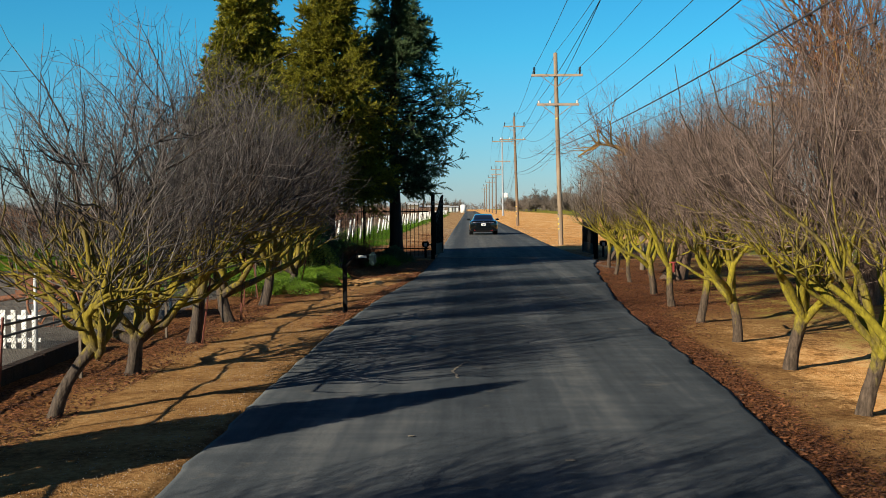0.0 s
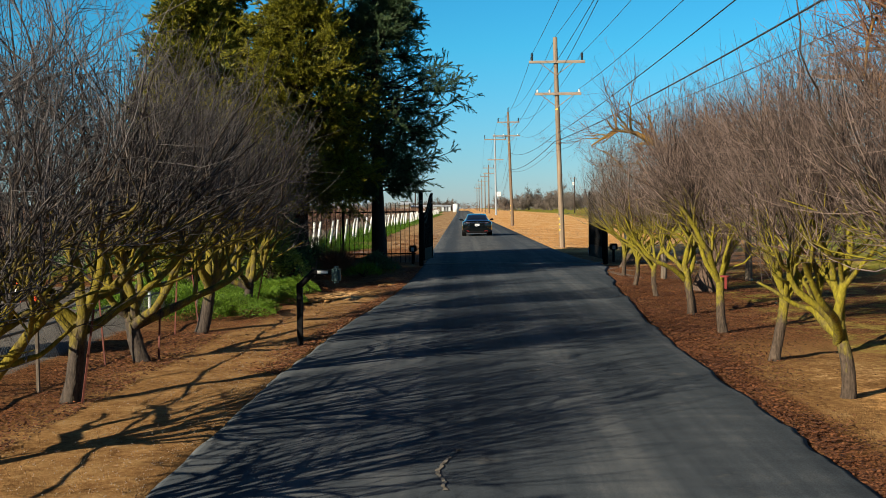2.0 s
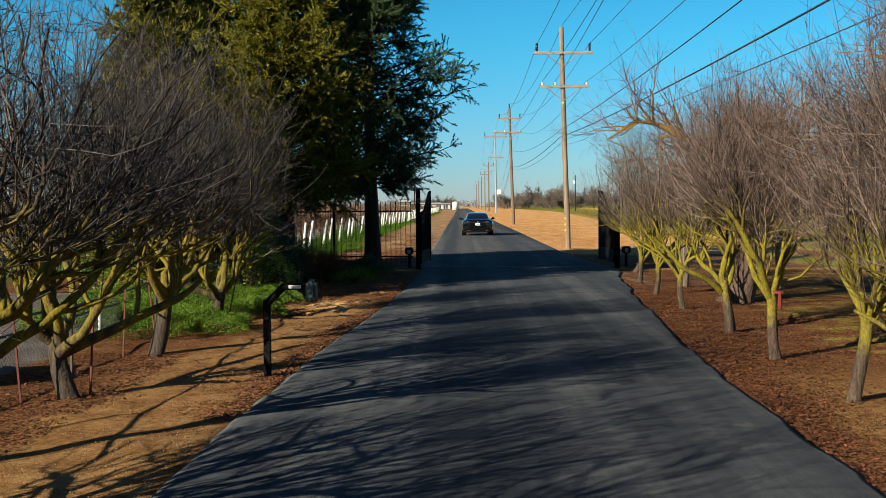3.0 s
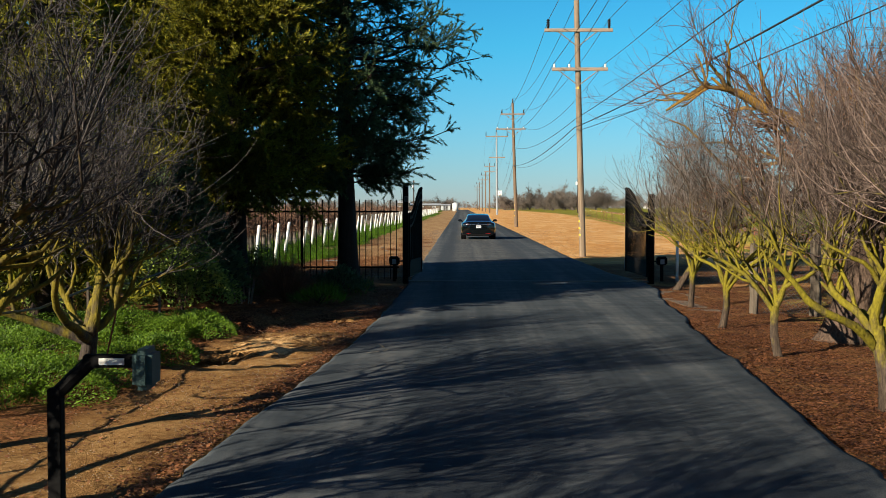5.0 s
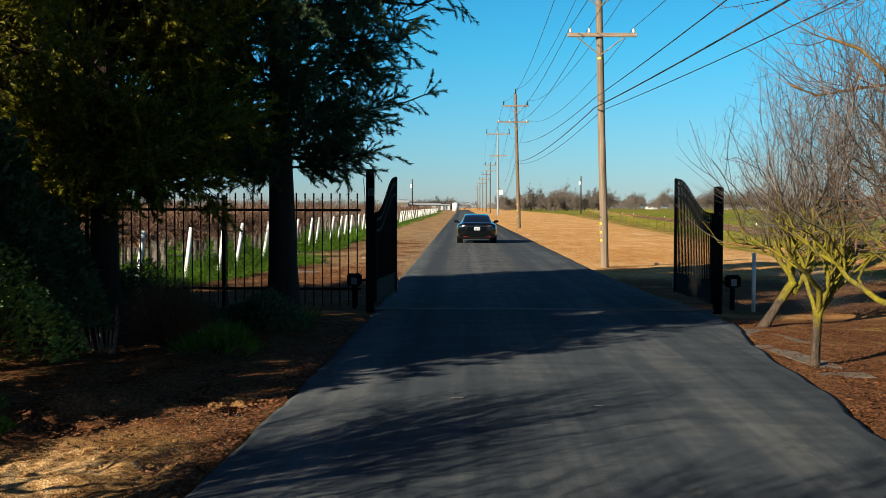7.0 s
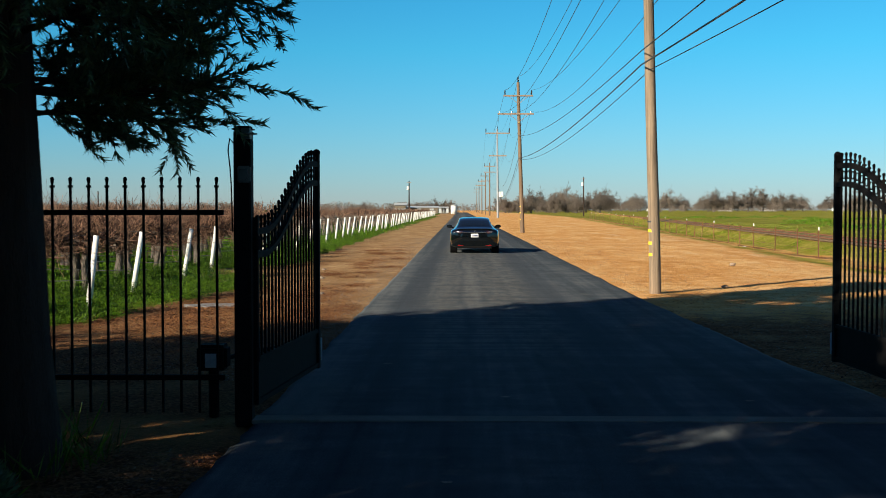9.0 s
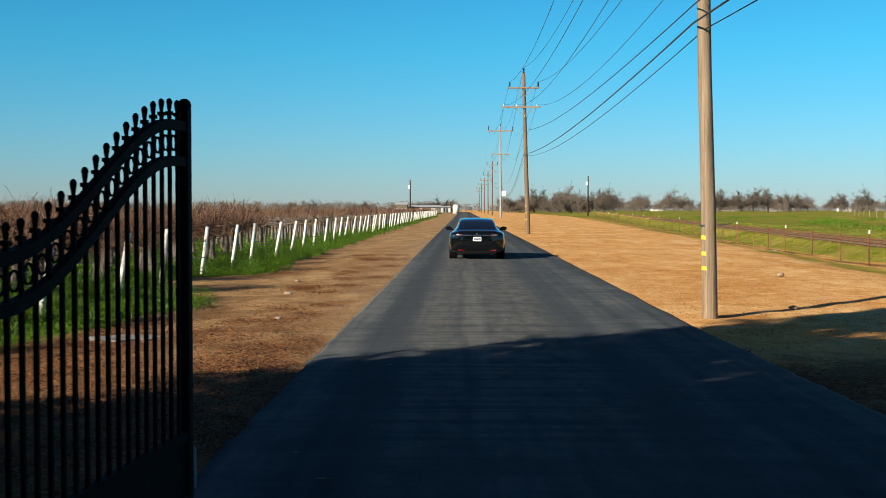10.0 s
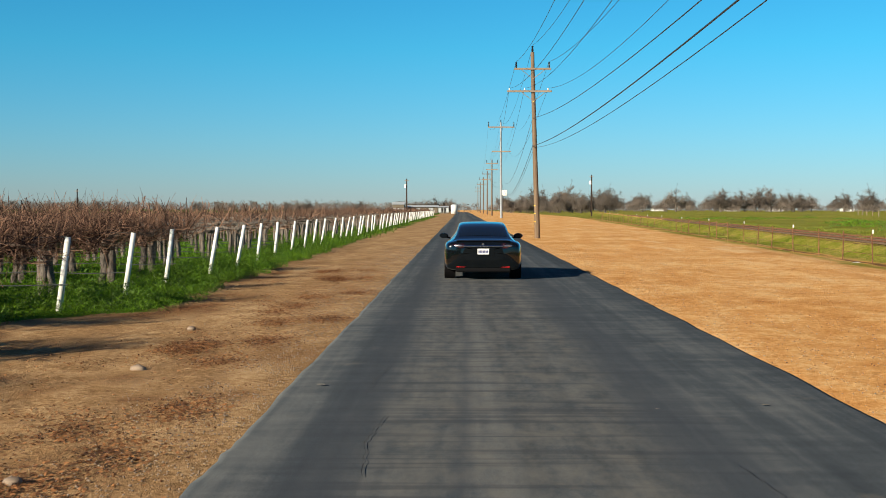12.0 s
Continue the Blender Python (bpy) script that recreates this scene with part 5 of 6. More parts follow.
for x, y, size in ((-2.95, 63.4, 0.075), (-2.3, 58.2, 0.05), (-3.4, 67.8, 0.055), (6.9, 60.5, 0.06), (9.6, 71.0, 0.08)):
    stone = thing("stone", (x, y, float(ground_height(np.array(x), np.array(y)))), "pale rounded stone lying on the dirt", "stone", "stones on the dirt")
    bm = bmesh.new()
    bmesh.ops.create_icosphere(bm, subdivisions=2, radius=size, matrix=Matrix.Diagonal((1.3, 1.0, 0.75, 1)))
    for v in bm.verts:
        v.co *= 1 + 0.35 * noise.noise(v.co * (1.1 / size) + Vector((x, y, 0)))
        v.co.z += size * 0.45
    part("stone_body", bm, ARM_WOOD, stone, smooth=True)


slab = thing("broken_slab", (-4.0, 55.4, -0.055), "pale broken concrete slab lying flush in the dirt", "slab", turn=12)
bm = bmesh.new()
ring = [(0.55 * (1 + 0.22 * math.sin(2.3 * k + 1)) * math.cos(k * 0.4488), 0.36 * (1 + 0.25 * math.cos(3.1 * k)) * math.sin(k * 0.4488)) for k in range(14)]
low, top = ([bm.verts.new((a * q, b * q, z)) for a, b in ring] for q, z in ((1.0, -0.06), (0.97, 0.022)))
bm.faces.new(top)
for k in range(14):
    bm.faces.new((low[k], low[(k + 1) % 14], top[(k + 1) % 14], top[k]))
part("slab", bm, grained("pale_concrete", (0.10, 0.10, 0.10), (0.24, 0.24, 0.235), 4, rough=0.8, bump=0.3), slab)


# ---- planting by the gate ----
def leaf_heap(name, at, size, n, leaf, width, material, label, category, kind="", upright=0.5, stems=None):
    """A bush: leaves scattered through an uneven mound on a few stems."""
    r = np.random.default_rng(n + int(at[1] * 10))
    t = thing(name, at, label, category, kind=kind)
    a, q = r.uniform(0, 2 * np.pi, n), r.uniform(0, 1, n) ** 0.5
    lump = 1 + 0.28 * np.sin(a * 3 + at[0]) + 0.18 * np.sin(a * 7 + q * 5)
    x, y = np.cos(a) * q * size[0] * lump, np.sin(a) * q * size[1] * lump
    top = size[2] * np.sqrt(np.maximum(0.05, 1 - q ** 2)) * (1 + 0.25 * np.sin(x * 5.1) * np.cos(y * 4.3))
    z = top * r.uniform(0.35, 1.0, n) ** 0.5
    along = unit(np.stack([np.cos(a) * q + r.normal(0, 0.6, n), np.sin(a) * q + r.normal(0, 0.6, n), upright + r.normal(0, 0.4, n)], -1))
    V, F = blades(np.stack([x, y, z], -1), along, r.normal(size=(n, 3)), r.uniform(leaf * 0.6, leaf * 1.3, n), r.uniform(width * 0.7, width * 1.3, n))
    raw("foliage", V, F, material, t, "", False)
    m = 26
    a, q = r.uniform(0, 2 * np.pi, m), r.uniform(0.1, 0.8, m)
    P = np.zeros((m, 4, 3))
    for i, f in enumerate((0, 0.3, 0.65, 0.9)):
        P[:, i] = np.stack([np.cos(a) * q * size[0] * f, np.sin(a) * q * size[1] * f, size[2] * f * np.sqrt(np.maximum(0.1, 1 - (q * f) ** 2))], -1)
    V, F = tubes(P, np.full((m, 4), 0.008), 4)
    raw("stemwork", V, F, stems or CONIFER_BARK, t)
    return t


for x, y, sx, sy, h, n in ((-4.3, 26.9, 0.9, 1.5, 0.36, 9000), (-5.2, 29.2, 1.1, 1.6, 0.40, 10000), (-5.0, 31.9, 1.2, 1.5, 0.42, 11000), (-3.9, 32.4, 0.65, 1.3, 0.34, 6000), (-3.75, 29.6, 0.6, 1.2, 0.30, 5000), (-6.6, 31.0, 1.0, 2.0, 0.45, 9000), (-6.3, 27.6, 0.9, 1.5, 0.40, 6000)):
    leaf_heap("juniper", (x, y, -0.08), (sx, sy, h), int(n * 2.4), 0.040, 0.012, JUNIPER, "low spreading bright green juniper ground cover", "shrub")
leaf_heap("variegated_bush", (-4.95, 36.2, -0.08), (0.85, 0.85, 1.25), 5600, 0.075, 0.042, SHRUB_LEAF, "yellow-green variegated bush by the fence", "shrub", upright=0.3)
leaf_heap("variegated_bush", (-7.2, 34.6, -0.08), (0.9, 0.9, 1.1), 3600, 0.075, 0.042, SHRUB_LEAF, "yellow-green variegated bush by the fence", "shrub", upright=0.3)
leaf_heap("dark_shrub", (-4.5, 40.3, -0.08), (1.1, 0.9, 0.95), 6000, 0.07, 0.03, NEEDLES, "dark green shrub under the conifers", "shrub")
leaf_heap("dark_shrub", (-6.4, 39.9, -0.08), (1.2, 0.9, 1.1), 6000, 0.07, 0.03, NEEDLES, "dark green shrub under the conifers", "shrub")
# the last shrub is raised and thickened to keep sun off the drive
for x, y, sx, sy, h, n in ((-6.0, 38.4, 1.2, 1.2, 2.5, 9000), (-7.2, 40.6, 1.4, 1.2, 2.8, 9000), (-8.9, 36.4, 1.5, 1.5, 3.0, 9000), (-5.45, 37.45, 1.05, 0.9, 2.5, 20000)):
    leaf_heap("dark_shrub", (x, y, -0.08), (sx, sy, h), n, 0.12, 0.05, NEEDLES, "tall dark green shrub under the conifers", "shrub")
leaf_heap("dark_shrub", (-2.6, 40.4, -0.08), (0.8, 0.7, 0.55), 3500, 0.09, 0.022, NEEDLES, "dark green shrub at the redwood's foot", "shrub", upright=1.0)
leaf_heap("grass_clump", (-2.55, 37.6, -0.06), (0.42, 0.42, 0.28), 900, 0.22, 0.014, JUNIPER, "green tuft of strappy grass in the mulch", "grass", upright=1.2)


def dry_bush(at, size, n, label):
    r = np.random.default_rng(5)
    t = thing("dry_bush", at, label, "shrub")
    base = np.zeros((1, 3, 3))
    base[0, :, 2] = (0, 0.05, 0.1)
    A, AR = grow(base, np.full((1, 3), 0.012), n // 6, (size * 0.7, size * 1.2), (15, 65), 0.05, 6, 0.12, 0.6, (0, 1), 0.006, 0.4, r)
    B, BR = grow(A, AR, n, (size * 0.25, size * 0.6), (20, 60), 0.0, 4, 0.15, 0.6, (0.2, 1), 0.003, 0.5, r)
    V, F = merged(tubes(A, AR, 4), tubes(B, BR, 3))
    raw("stemwork", V, F, DRY, t)
    return t


r = np.random.default_rng(15)
x, y, i = clumped(r, 46000, -4.6, -1.5, 47, 57, 0.45, 90)
x2, y2, i = clumped(r, 9000, -4.6, -1.3, 56, 88, 0.26, 46)
x, y = np.concatenate([x, x2]), np.concatenate([y, y2])
keep = (x < -1.2) & (x > -6)
litter("shoulder_litter", x[keep], y[keep], (0.02, 0.055), ORANGE_LITTER, "orange-brown leaf litter on the dirt shoulder")


def clods(name, spots, label):
    """Rough lumps of sandy soil."""
    r = np.random.default_rng(21)
    V = []
    for cx, cy, n, spread, big in spots:
        for _ in range(n):
            bm = bmesh.new()
            bmesh.ops.create_icosphere(bm, subdivisions=2, radius=r.uniform(0.25, 1.0) * big)
            o = Vector(r.uniform(-9, 9, 3))
            c = np.array([v.co * (1 + 0.75 * noise.noise(v.co * (2.6 / big) + o) + 0.35 * noise.noise(v.co * (6.0 / big) + o)) for v in bm.verts])
            f = np.array([[v.index for v in q.verts] for q in bm.faces])
            bm.free()
            x, y = cx + r.normal(0, spread), cy + r.normal(0, spread * 1.3)
            V.append((c * np.array([1.2, 1.2, 0.65]) + np.array([x, y, float(ground_height(np.array(x), np.array(y))) + 0.01]), f))
    v, f = merged(*V)
    return tagged(raw(name, v, f, SOIL, None, "", False), label, "soil clods", kind="stuff")


clods("sand_clods", ((-2.9, 29.75, 60, 0.18, 0.055), (-2.62, 30.5, 80, 0.20, 0.048), (-2.3, 31.2, 40, 0.40, 0.022), (-3.25, 34.2, 46, 0.19, 0.068), (-1.68, 34.2, 26, 0.13, 0.045), (-2.05, 31.9, 16, 0.25, 0.026)), "rough sandy clods round a burrow on the verge")
r = np.random.default_rng(61)
y = np.concatenate([r.uniform(46, 100, 2600), r.uniform(46, 110, 5200)])
x = np.where(np.arange(7800) < 2600, -1.3 - 3.6 * r.uniform(0, 1, 7800), 4.3 + 8.5 * r.uniform(0, 1, 7800) ** 1.3)
pebbles("dirt_crumbs", x, y, (0.005, 0.018), ORANGE_LITTER, "small brown crumbs of earth on the dirt shoulders")

dry_bush((-3.35, 38.3, -0.08), 0.75, 1500, "dry reddish-brown twiggy bush in the mulch")
t = thing("cut_stems", (-4.15, 38.2, -0.08), "cluster of cut pale stems in the mulch", "shrub")
for i in range(11):
    bm = bmesh.new()
    a = rng.uniform(0, 6.28)
    rod(bm, (0.24 * math.cos(a), 0.2 * math.sin(a), 0), (0.40 * math.cos(a), 0.32 * math.sin(a), rng.uniform(0.3, 0.62)), 0.016, 0.012, 7)
    part("stem", bm, ARM_WOOD, t)


# ---- mailbox, stakes and small things on the verges ----
mb = thing("mailbox", (-2.08, 21.69, -0.08), "dark post and arm with a green mailbox and white strip", "mailbox")
bm = bmesh.new()
box(bm, (0.08, 0.08, 1.02), (0, 0, 0.42), bevel=0.006)
part("post", bm, BLACK_STEEL, mb, "dark square post")
bm = bmesh.new()
rod(bm, (-0.01, 0, 0.88), (0.20, 0.02, 1.085), 0.042, sides=8)
part("brace", bm, BLACK_STEEL, mb)
bm = bmesh.new()
box(bm, (0.30, 0.07, 0.075), (0.31, 0.02, 1.085), bevel=0.008)
part("arm", bm, BLACK_STEEL, mb)
bm = bmesh.new()
box(bm, (0.145, 0.006, 0.038), (0.33, -0.02, 1.085))
part("white_strip", bm, WHITE, mb, "white reflective strip")
bm = bmesh.new()
box(bm, (0.115, 0.24, 0.235), (0.52, 0.02, 1.045), bevel=0.032)
part("box", bm, GREEN_PAINT, mb, "dark green weathered box")

for x, y, tilt, turn in ((-3.7, 17.3, 8, 30), (-4.35, 20.1, -4, 0), (-3.8, 20.6, 6, 80), (-4.35, 23.6, 3, 0), (-3.9, 28.2, 12, 20), (-4.4, 25.4, -6, 0), (-4.2, 11.3, 5, 60)):
    st = thing("plant_stake", (x, y, -0.08), "thin red-brown stake leaning by a trunk", "stake", "stakes by the trunks")
    bm = bmesh.new()
    box(bm, (0.020, 0.020, 1.05), (0, 0, 0.45))
    part("stake", bm, REDSTAKE, st)
    st.matrix_basis = pose(x, y, -0.08, 0, tilt, turn)

tag = thing("red_cloth", (4.22, 22.93, 0.74), "red cloth tied to a fruit tree's trunk", "cloth")
bm = bmesh.new()
box(bm, (0.045, 0.025, 0.20), (-0.03, -0.065, -0.02), bevel=0.010)
rod(bm, (-0.03, -0.005, 0.06), (-0.03, -0.005, 0.085), 0.072, sides=12)
part("cloth", bm, mat("red_cloth", 0.8, 0, (0.16, 0.018, 0.014)), tag)

for x, y, sx, sy, turn in ((4.95, 40.0, 0.55, 1.9, 9), (4.72, 37.9, 0.36, 2.1, 6), (4.78, 36.2, 0.62, 0.42, 4)):
    pad = thing("concrete_pad", (x, y, -0.085), "worn tan concrete pad beside the drive", "concrete pad", turn=turn)
    bm = bmesh.new()
    box(bm, (sx, sy, 0.10), (0, 0, 0.0), bevel=0.02)
    part("slab", bm, CONCRETE, pad)


def chain_link(name, at, turn, length, height, posts, label, rail=True):
    """A chain-link fence of woven wires on pipe posts."""
    t = thing(name, at, label, "fence", turn=turn)
    for x in posts:
        bm = bmesh.new()
        rod(bm, (x, 0, -0.1), (x, 0, height + 0.05), 0.028, sides=8)
        part("post", bm, GALV, t, smooth=True)
    pitch = 0.085
    paths = []
    n = int((length + height) / pitch)
    for i in range(n):
        for s in (1, -1):
            x0 = i * pitch - (height if s == 1 else 0)
            a, b = (x0, 0.03), (x0 + s * height, height)
            if s == -1:
                a, b = (i * pitch, 0.03), (i * pitch - height, height)
            lo, hi = min(a[0], b[0]), max(a[0], b[0])
            t0 = max(0.0, (0 - lo) / (hi - lo))
            t1 = min(1.0, (length - lo) / (hi - lo))
            if t1 - t0 < 0.05:
                continue
            if s == 1:
                p, q = t0, t1
            else:
                p, q = 1 - t1, 1 - t0
            f = np.array([p, (p + q) / 2, q])
            paths.append(np.stack([a[0] + (b[0] - a[0]) * f, 0.006 * s * np.ones(3), a[1] + (b[1] - a[1]) * f], -1))
    V, F = tubes(np.array(paths), np.full((len(paths), 3), 0.0024), 3)
    raw("mesh", V, F, FENCE_WIRE, t, "woven wire mesh")
    if rail:
        bm = bmesh.new()
        rod(bm, (0, 0, height), (length, 0, height), 0.018, sides=8)
        part("top_rail", bm, FENCE_WIRE, t, smooth=True)
    return t


chain_link("chain_link_fence", (5.76, 43.9, -0.08), 0, 9.0, 0.82, (9.0,), "low grey chain-link fence beside the gate", False)
q = thing("white_post", (5.74, 43.84, -0.1), "slim white-painted steel post at the fence's end", "post")
bm = bmesh.new()
rod(bm, (0, 0, 0), (0, 0, 1.10), 0.036, sides=12)
rod(bm, (0, 0, 1.10), (0, 0, 1.12), 0.040, 0.02, 12)
part("post", bm, WHITE, q, smooth=True)
for x, y, h, w in ((5.56, 35.7, 1.32, 0.082), (6.64, 35.6, 1.55, 0.105), (7.75, 35.5, 1.35, 0.09)):
    q = thing("timber_post", (x, y, -0.1), "weathered grey split timber post", "post", "timber posts under the old tree")
    V, F = tubes(np.array([[[0, 0, -0.1], [0.01, 0, h * 0.3], [-0.01, 0.01, h * 0.7], [0.0, 0, h], [0.0, 0, h + 0.01]]]), np.array([[w * 1.1, w, w * 0.97, w * 0.92, 0.01]]), 9)
    V = V + np.random.default_rng(int(x * 10)).normal(size=V.shape) * 0.006
    raw("post", V, F, TIMBER, q, smooth=False)
chain_link("chain_link_fence", (5.56, 35.78, -0.08), -4, 2.2, 0.75, (), "slack grey chain-link between timber posts", False)
chain_link("chain_link_fence", (-5.9, 16.65, -0.1), 180, 4.5, 1.12, (0.0, 2.2), "grey chain-link gate panel on white posts")
chain_link("chain_link_fence", (-5.3, 9.6, -0.1), 90, 17.0, 0.5, (0.0, 4.0, 8.0, 12.0, 16.0), "low chain-link fence behind the fruit trees")

pk = thing("white_picket_panel", (-5.9, 16.8, -0.08), "low white picket panel behind the chain-link", "fence")
for i in range(22):
    bm = bmesh.new()
    box(bm, (0.07, 0.02, 0.55), (-0.08 - 0.15 * i, 0, 0.28), bevel=0.004)
    part("picket", bm, WHITE, pk)
for z in (0.12, 0.45):
    bm = bmesh.new()
    box(bm, (3.4, 0.03, 0.06), (-1.7, 0.027, z))
    part("rail", bm, WHITE, pk)

wall = thing("timber_edging", (-4.95, 8.8, -0.1), "dark weathered timber edging along the bed", "edging", turn=92)
for i in range(4):
    bm = bmesh.new()
    box(bm, (1.95, 0.16, 0.24), (1.0 + i * 2.0, rng.normal(0, 0.015), 0.08), bevel=0.015)
    part("timber", bm, CONIFER_BARK, wall)

imp = thing("farm_implement", (-7.0, 20.6, -0.1), "rusty old farm implement with spoked wheels", "farm implement", turn=12)
for s in (-1, 1):
    bm = bmesh.new()
    P = np.array([[0.42 * math.cos(a), s * 0.75, 0.42 + 0.42 * math.sin(a)] for a in np.linspace(0, 2 * math.pi, 25)])
    V, F = tubes(P[None], np.full((1, 25), 0.025), 6)
    w = raw("wheel", V, F, RUST, imp, "rusty iron wheel")
    bm.free()
    for a in np.linspace(0, math.pi, 7)[:-1]:
        bm = bmesh.new()
        rod(bm, (0.41 * math.cos(a), s * 0.75, 0.42 + 0.41 * math.sin(a)), (-0.41 * math.cos(a), s * 0.75, 0.42 - 0.41 * math.sin(a)), 0.012, sides=6)
        part("spoke", bm, RUST, w)
bm = bmesh.new()
rod(bm, (0, -0.8, 0.42), (0, 0.8, 0.42), 0.035)
part("axle", bm, RUST, imp)
bm = bmesh.new()
box(bm, (1.5, 1.2, 0.42), (0.1, 0, 0.72), bevel=0.05)
part("hopper", bm, RUST, imp, "dented rusty hopper")
for i in range(7):
    bm = bmesh.new()
    rod(bm, (-0.6 + 0.22 * i, -0.55, 0.9), (-0.75 + 0.25 * i, -0.5 + 0.05 * i, 1.12), 0.02, sides=6)
    part("bar", bm, RUST, imp)
bm = bmesh.new()
rod(bm, (-0.6, 0, 0.5), (-2.0, 0.1, 0.30), 0.05)
part("drawbar", bm, RUST, imp)

CONE = mat("orange_cone_plastic", 0.5, 0, (0.75, 0.10, 0.02))
for x, y in ((-9.2, 30.6), (-9.55, 30.4)):
    c = thing("traffic_cone", (x, y, -0.09), "small orange traffic cone with a white collar", "traffic cone", "traffic cones")
    c.matrix_basis = pose(x, y, -0.09) @ Matrix.Scale(0.62, 4)
    bm = bmesh.new()
    rod(bm, (0, 0, 0.03), (0, 0, 0.70), 0.14, 0.03, 16)
    part("cone", bm, CONE, c, smooth=True)
    bm = bmesh.new()
    rod(bm, (0, 0, 0.36), (0, 0, 0.50), 0.090, 0.067, 16, False)
    part("collar", bm, WHITE, c, "white reflective collar", True)
    bm = bmesh.new()
    box(bm, (0.36, 0.36, 0.035), (0, 0, 0.018), bevel=0.01)
    part("base", bm, CONE, c)

pts = np.array([(x, y, 0.78 + 0.05 * math.sin(y * 1.3)) for y, x in zip(np.arange(-4, 34.1, 2.0), np.interp(np.arange(-4, 34.1, 2.0), (-4, 9, 28, 34), (-4.15, -4.22, -4.55, -4.75)))])
V, F = tubes(pts[None], np.full((1, len(pts)), 0.015), 6)
ob = raw("irrigation_hose", V, F, WIRE)
tagged(ob, "black irrigation hose strung from post to post behind the trunks", "hose")
for x, y, z in pts[1::2]:
    q = thing("hose_post", (x - 0.03, y, -0.1), "thin dark wooden post that carries the hose", "post", "posts of the hose")
    bm = bmesh.new()
    box(bm, (0.035, 0.035, z + 0.22), (-0.01, 0, (z + 0.22) / 2 - 0.05), bevel=0.004)
    part("post", bm, TIMBER, q)
# out of view; stands here to throw the shade band over verge and asphalt
leaf_heap("evergreen_shrub", (-4.5, 8.1, -0.08), (0.62, 0.62, 2.4), 26000, 0.09, 0.04, NEEDLES, "dense dark evergreen shrub beside the drive, unseen, added to cast a shade band", "shrub")


# ---- sunny side beyond the gate: wire fence, rails, field ----
wf = thing("wire_fence", (0, 0, 0), "rusty wire fence with thin posts along the field", "fence")
for i in range(46):
    y = 50 + 4.2 * i
    x = 13.5 + 0.056 * (y - 50) + 0.12 * math.sin(i * 1.7)
    z = float(ground_height(np.array(x), np.array(y)))
    bm = bmesh.new()
    rod(bm, (x, y, z - 0.1), (x + rng.normal(0, 0.04), y + rng.normal(0, 0.04), z + 1.15), 0.024, sides=6)
    part("post", bm, RUST, wf)
    if i % 3 == 1:
        bm = bmesh.new()
        rod(bm, (x, y, z + 1.13), (x, y, z + 1.27), 0.030, sides=6)
        part("tip", bm, WHITE, wf, "white-painted post tip")
for h in (0.35, 0.7, 1.05):
    P = np.array([[13.5 + 0.056 * (y - 50), y, float(ground_height(np.array(13.5 + 0.056 * (y - 50)), np.array(y))) + h] for y in np.linspace(50, 240, 30)])[None]
    V, F = tubes(P, np.full((1, 30), 0.008), 3)
    raw("wire", V, F, RUST, wf)
for i in range(11):
    y = 175 + 24 * i
    x = 73 + 0.30 * (y - 230)
    t = thing("field_post", (x, y, -0.1), "pale wooden fence post in the green field", "post", "posts in the field")
    bm = bmesh.new()
    rod(bm, (0, 0, -0.1), (0.05 * math.sin(i * 2.1), 0, 1.75), 0.11, 0.09, 8)
    part("post", bm, ARM_WOOD, t)
track = thing("railway_track", (0, 0, 0), "rusty rails on a low bank across the field", "railway", kind="structure")
for s in (-0.72, 0.72):
    P = np.array([[18.9 + 0.09 * (y - 93) + s, y, 0.44] for y in np.linspace(60, 300, 20)])[None]
    V, F = tubes(P, np.full((1, 20), 0.04), 4)
    raw("rail", V, F, RUST, track)
sl = []
for y in np.arange(62, 200, 0.9):
    x = 18.9 + 0.09 * (y - 93)
    sl.append(np.array([[x - 1.25, y, 0.37], [x + 1.25, y, 0.37]]))
V, F = tubes(np.array(sl), np.full((len(sl), 2), 0.045), 4)
raw("sleeper_bed", V, F, POLE_BROWN, track)
bag = thing("white_debris", (15.6, 93.2, -0.25), "crumpled white sheet lying in the grass", "debris")
bm = bmesh.new()
bmesh.ops.create_icosphere(bm, subdivisions=2, radius=0.2, matrix=Matrix.Diagonal((1.2, 0.8, 0.45, 1)))
for v in bm.verts:
    v.co += Vector((noise.noise(v.co * 5) * 0.1, noise.noise(v.co * 4 + Vector((3, 0, 0))) * 0.1, noise.noise(v.co * 6) * 0.08))
part("sheet", bm, WHITE, bag)


# ---- distance ----
def distant_tree(seed):
    r = np.random.default_rng(seed)
    t = thing("distant_tree", (0, 0, 0), "distant leafless tree on the horizon", "tree", "trees on the horizon")
    P = np.array([[[0, 0, -0.2], [0.06, 0, 0.6], [0.03, 0.06, 1.3]]])
    R = np.array([[0.17, 0.14, 0.12]])
    core = np.array([0, 0, 1.2])
    L, LR = grow(P, R, 13, (1.5, 2.7), (5, 85), 0.06, 5, 0.16, 0.5, (0.5, 1.0), 0.04, 0.4, r, 0.1, core)
    B, BR = grow(L, LR, 170, (0.6, 1.3), (20, 80), 0.02, 4, 0.18, 0.5, (0.15, 1.0), 0.018, 0.5, r, 0.08, core)
    C, CR = grow(B, BR, 1500, (0.25, 0.65), (20, 85), 0.02, 2, 0.2, 0.7, (0.1, 1.0), 0.019, 0.6, r)
    V, F = merged(tubes(P, R, 6), tubes(L, LR, 4))
    raw("trunk", V, F, FAR_TWIG, t)
    V, F = merged(tubes(B, BR, 3), tubes(C, CR, 3))
    raw("crown", V, F, FAR_TWIG, t)
    return t


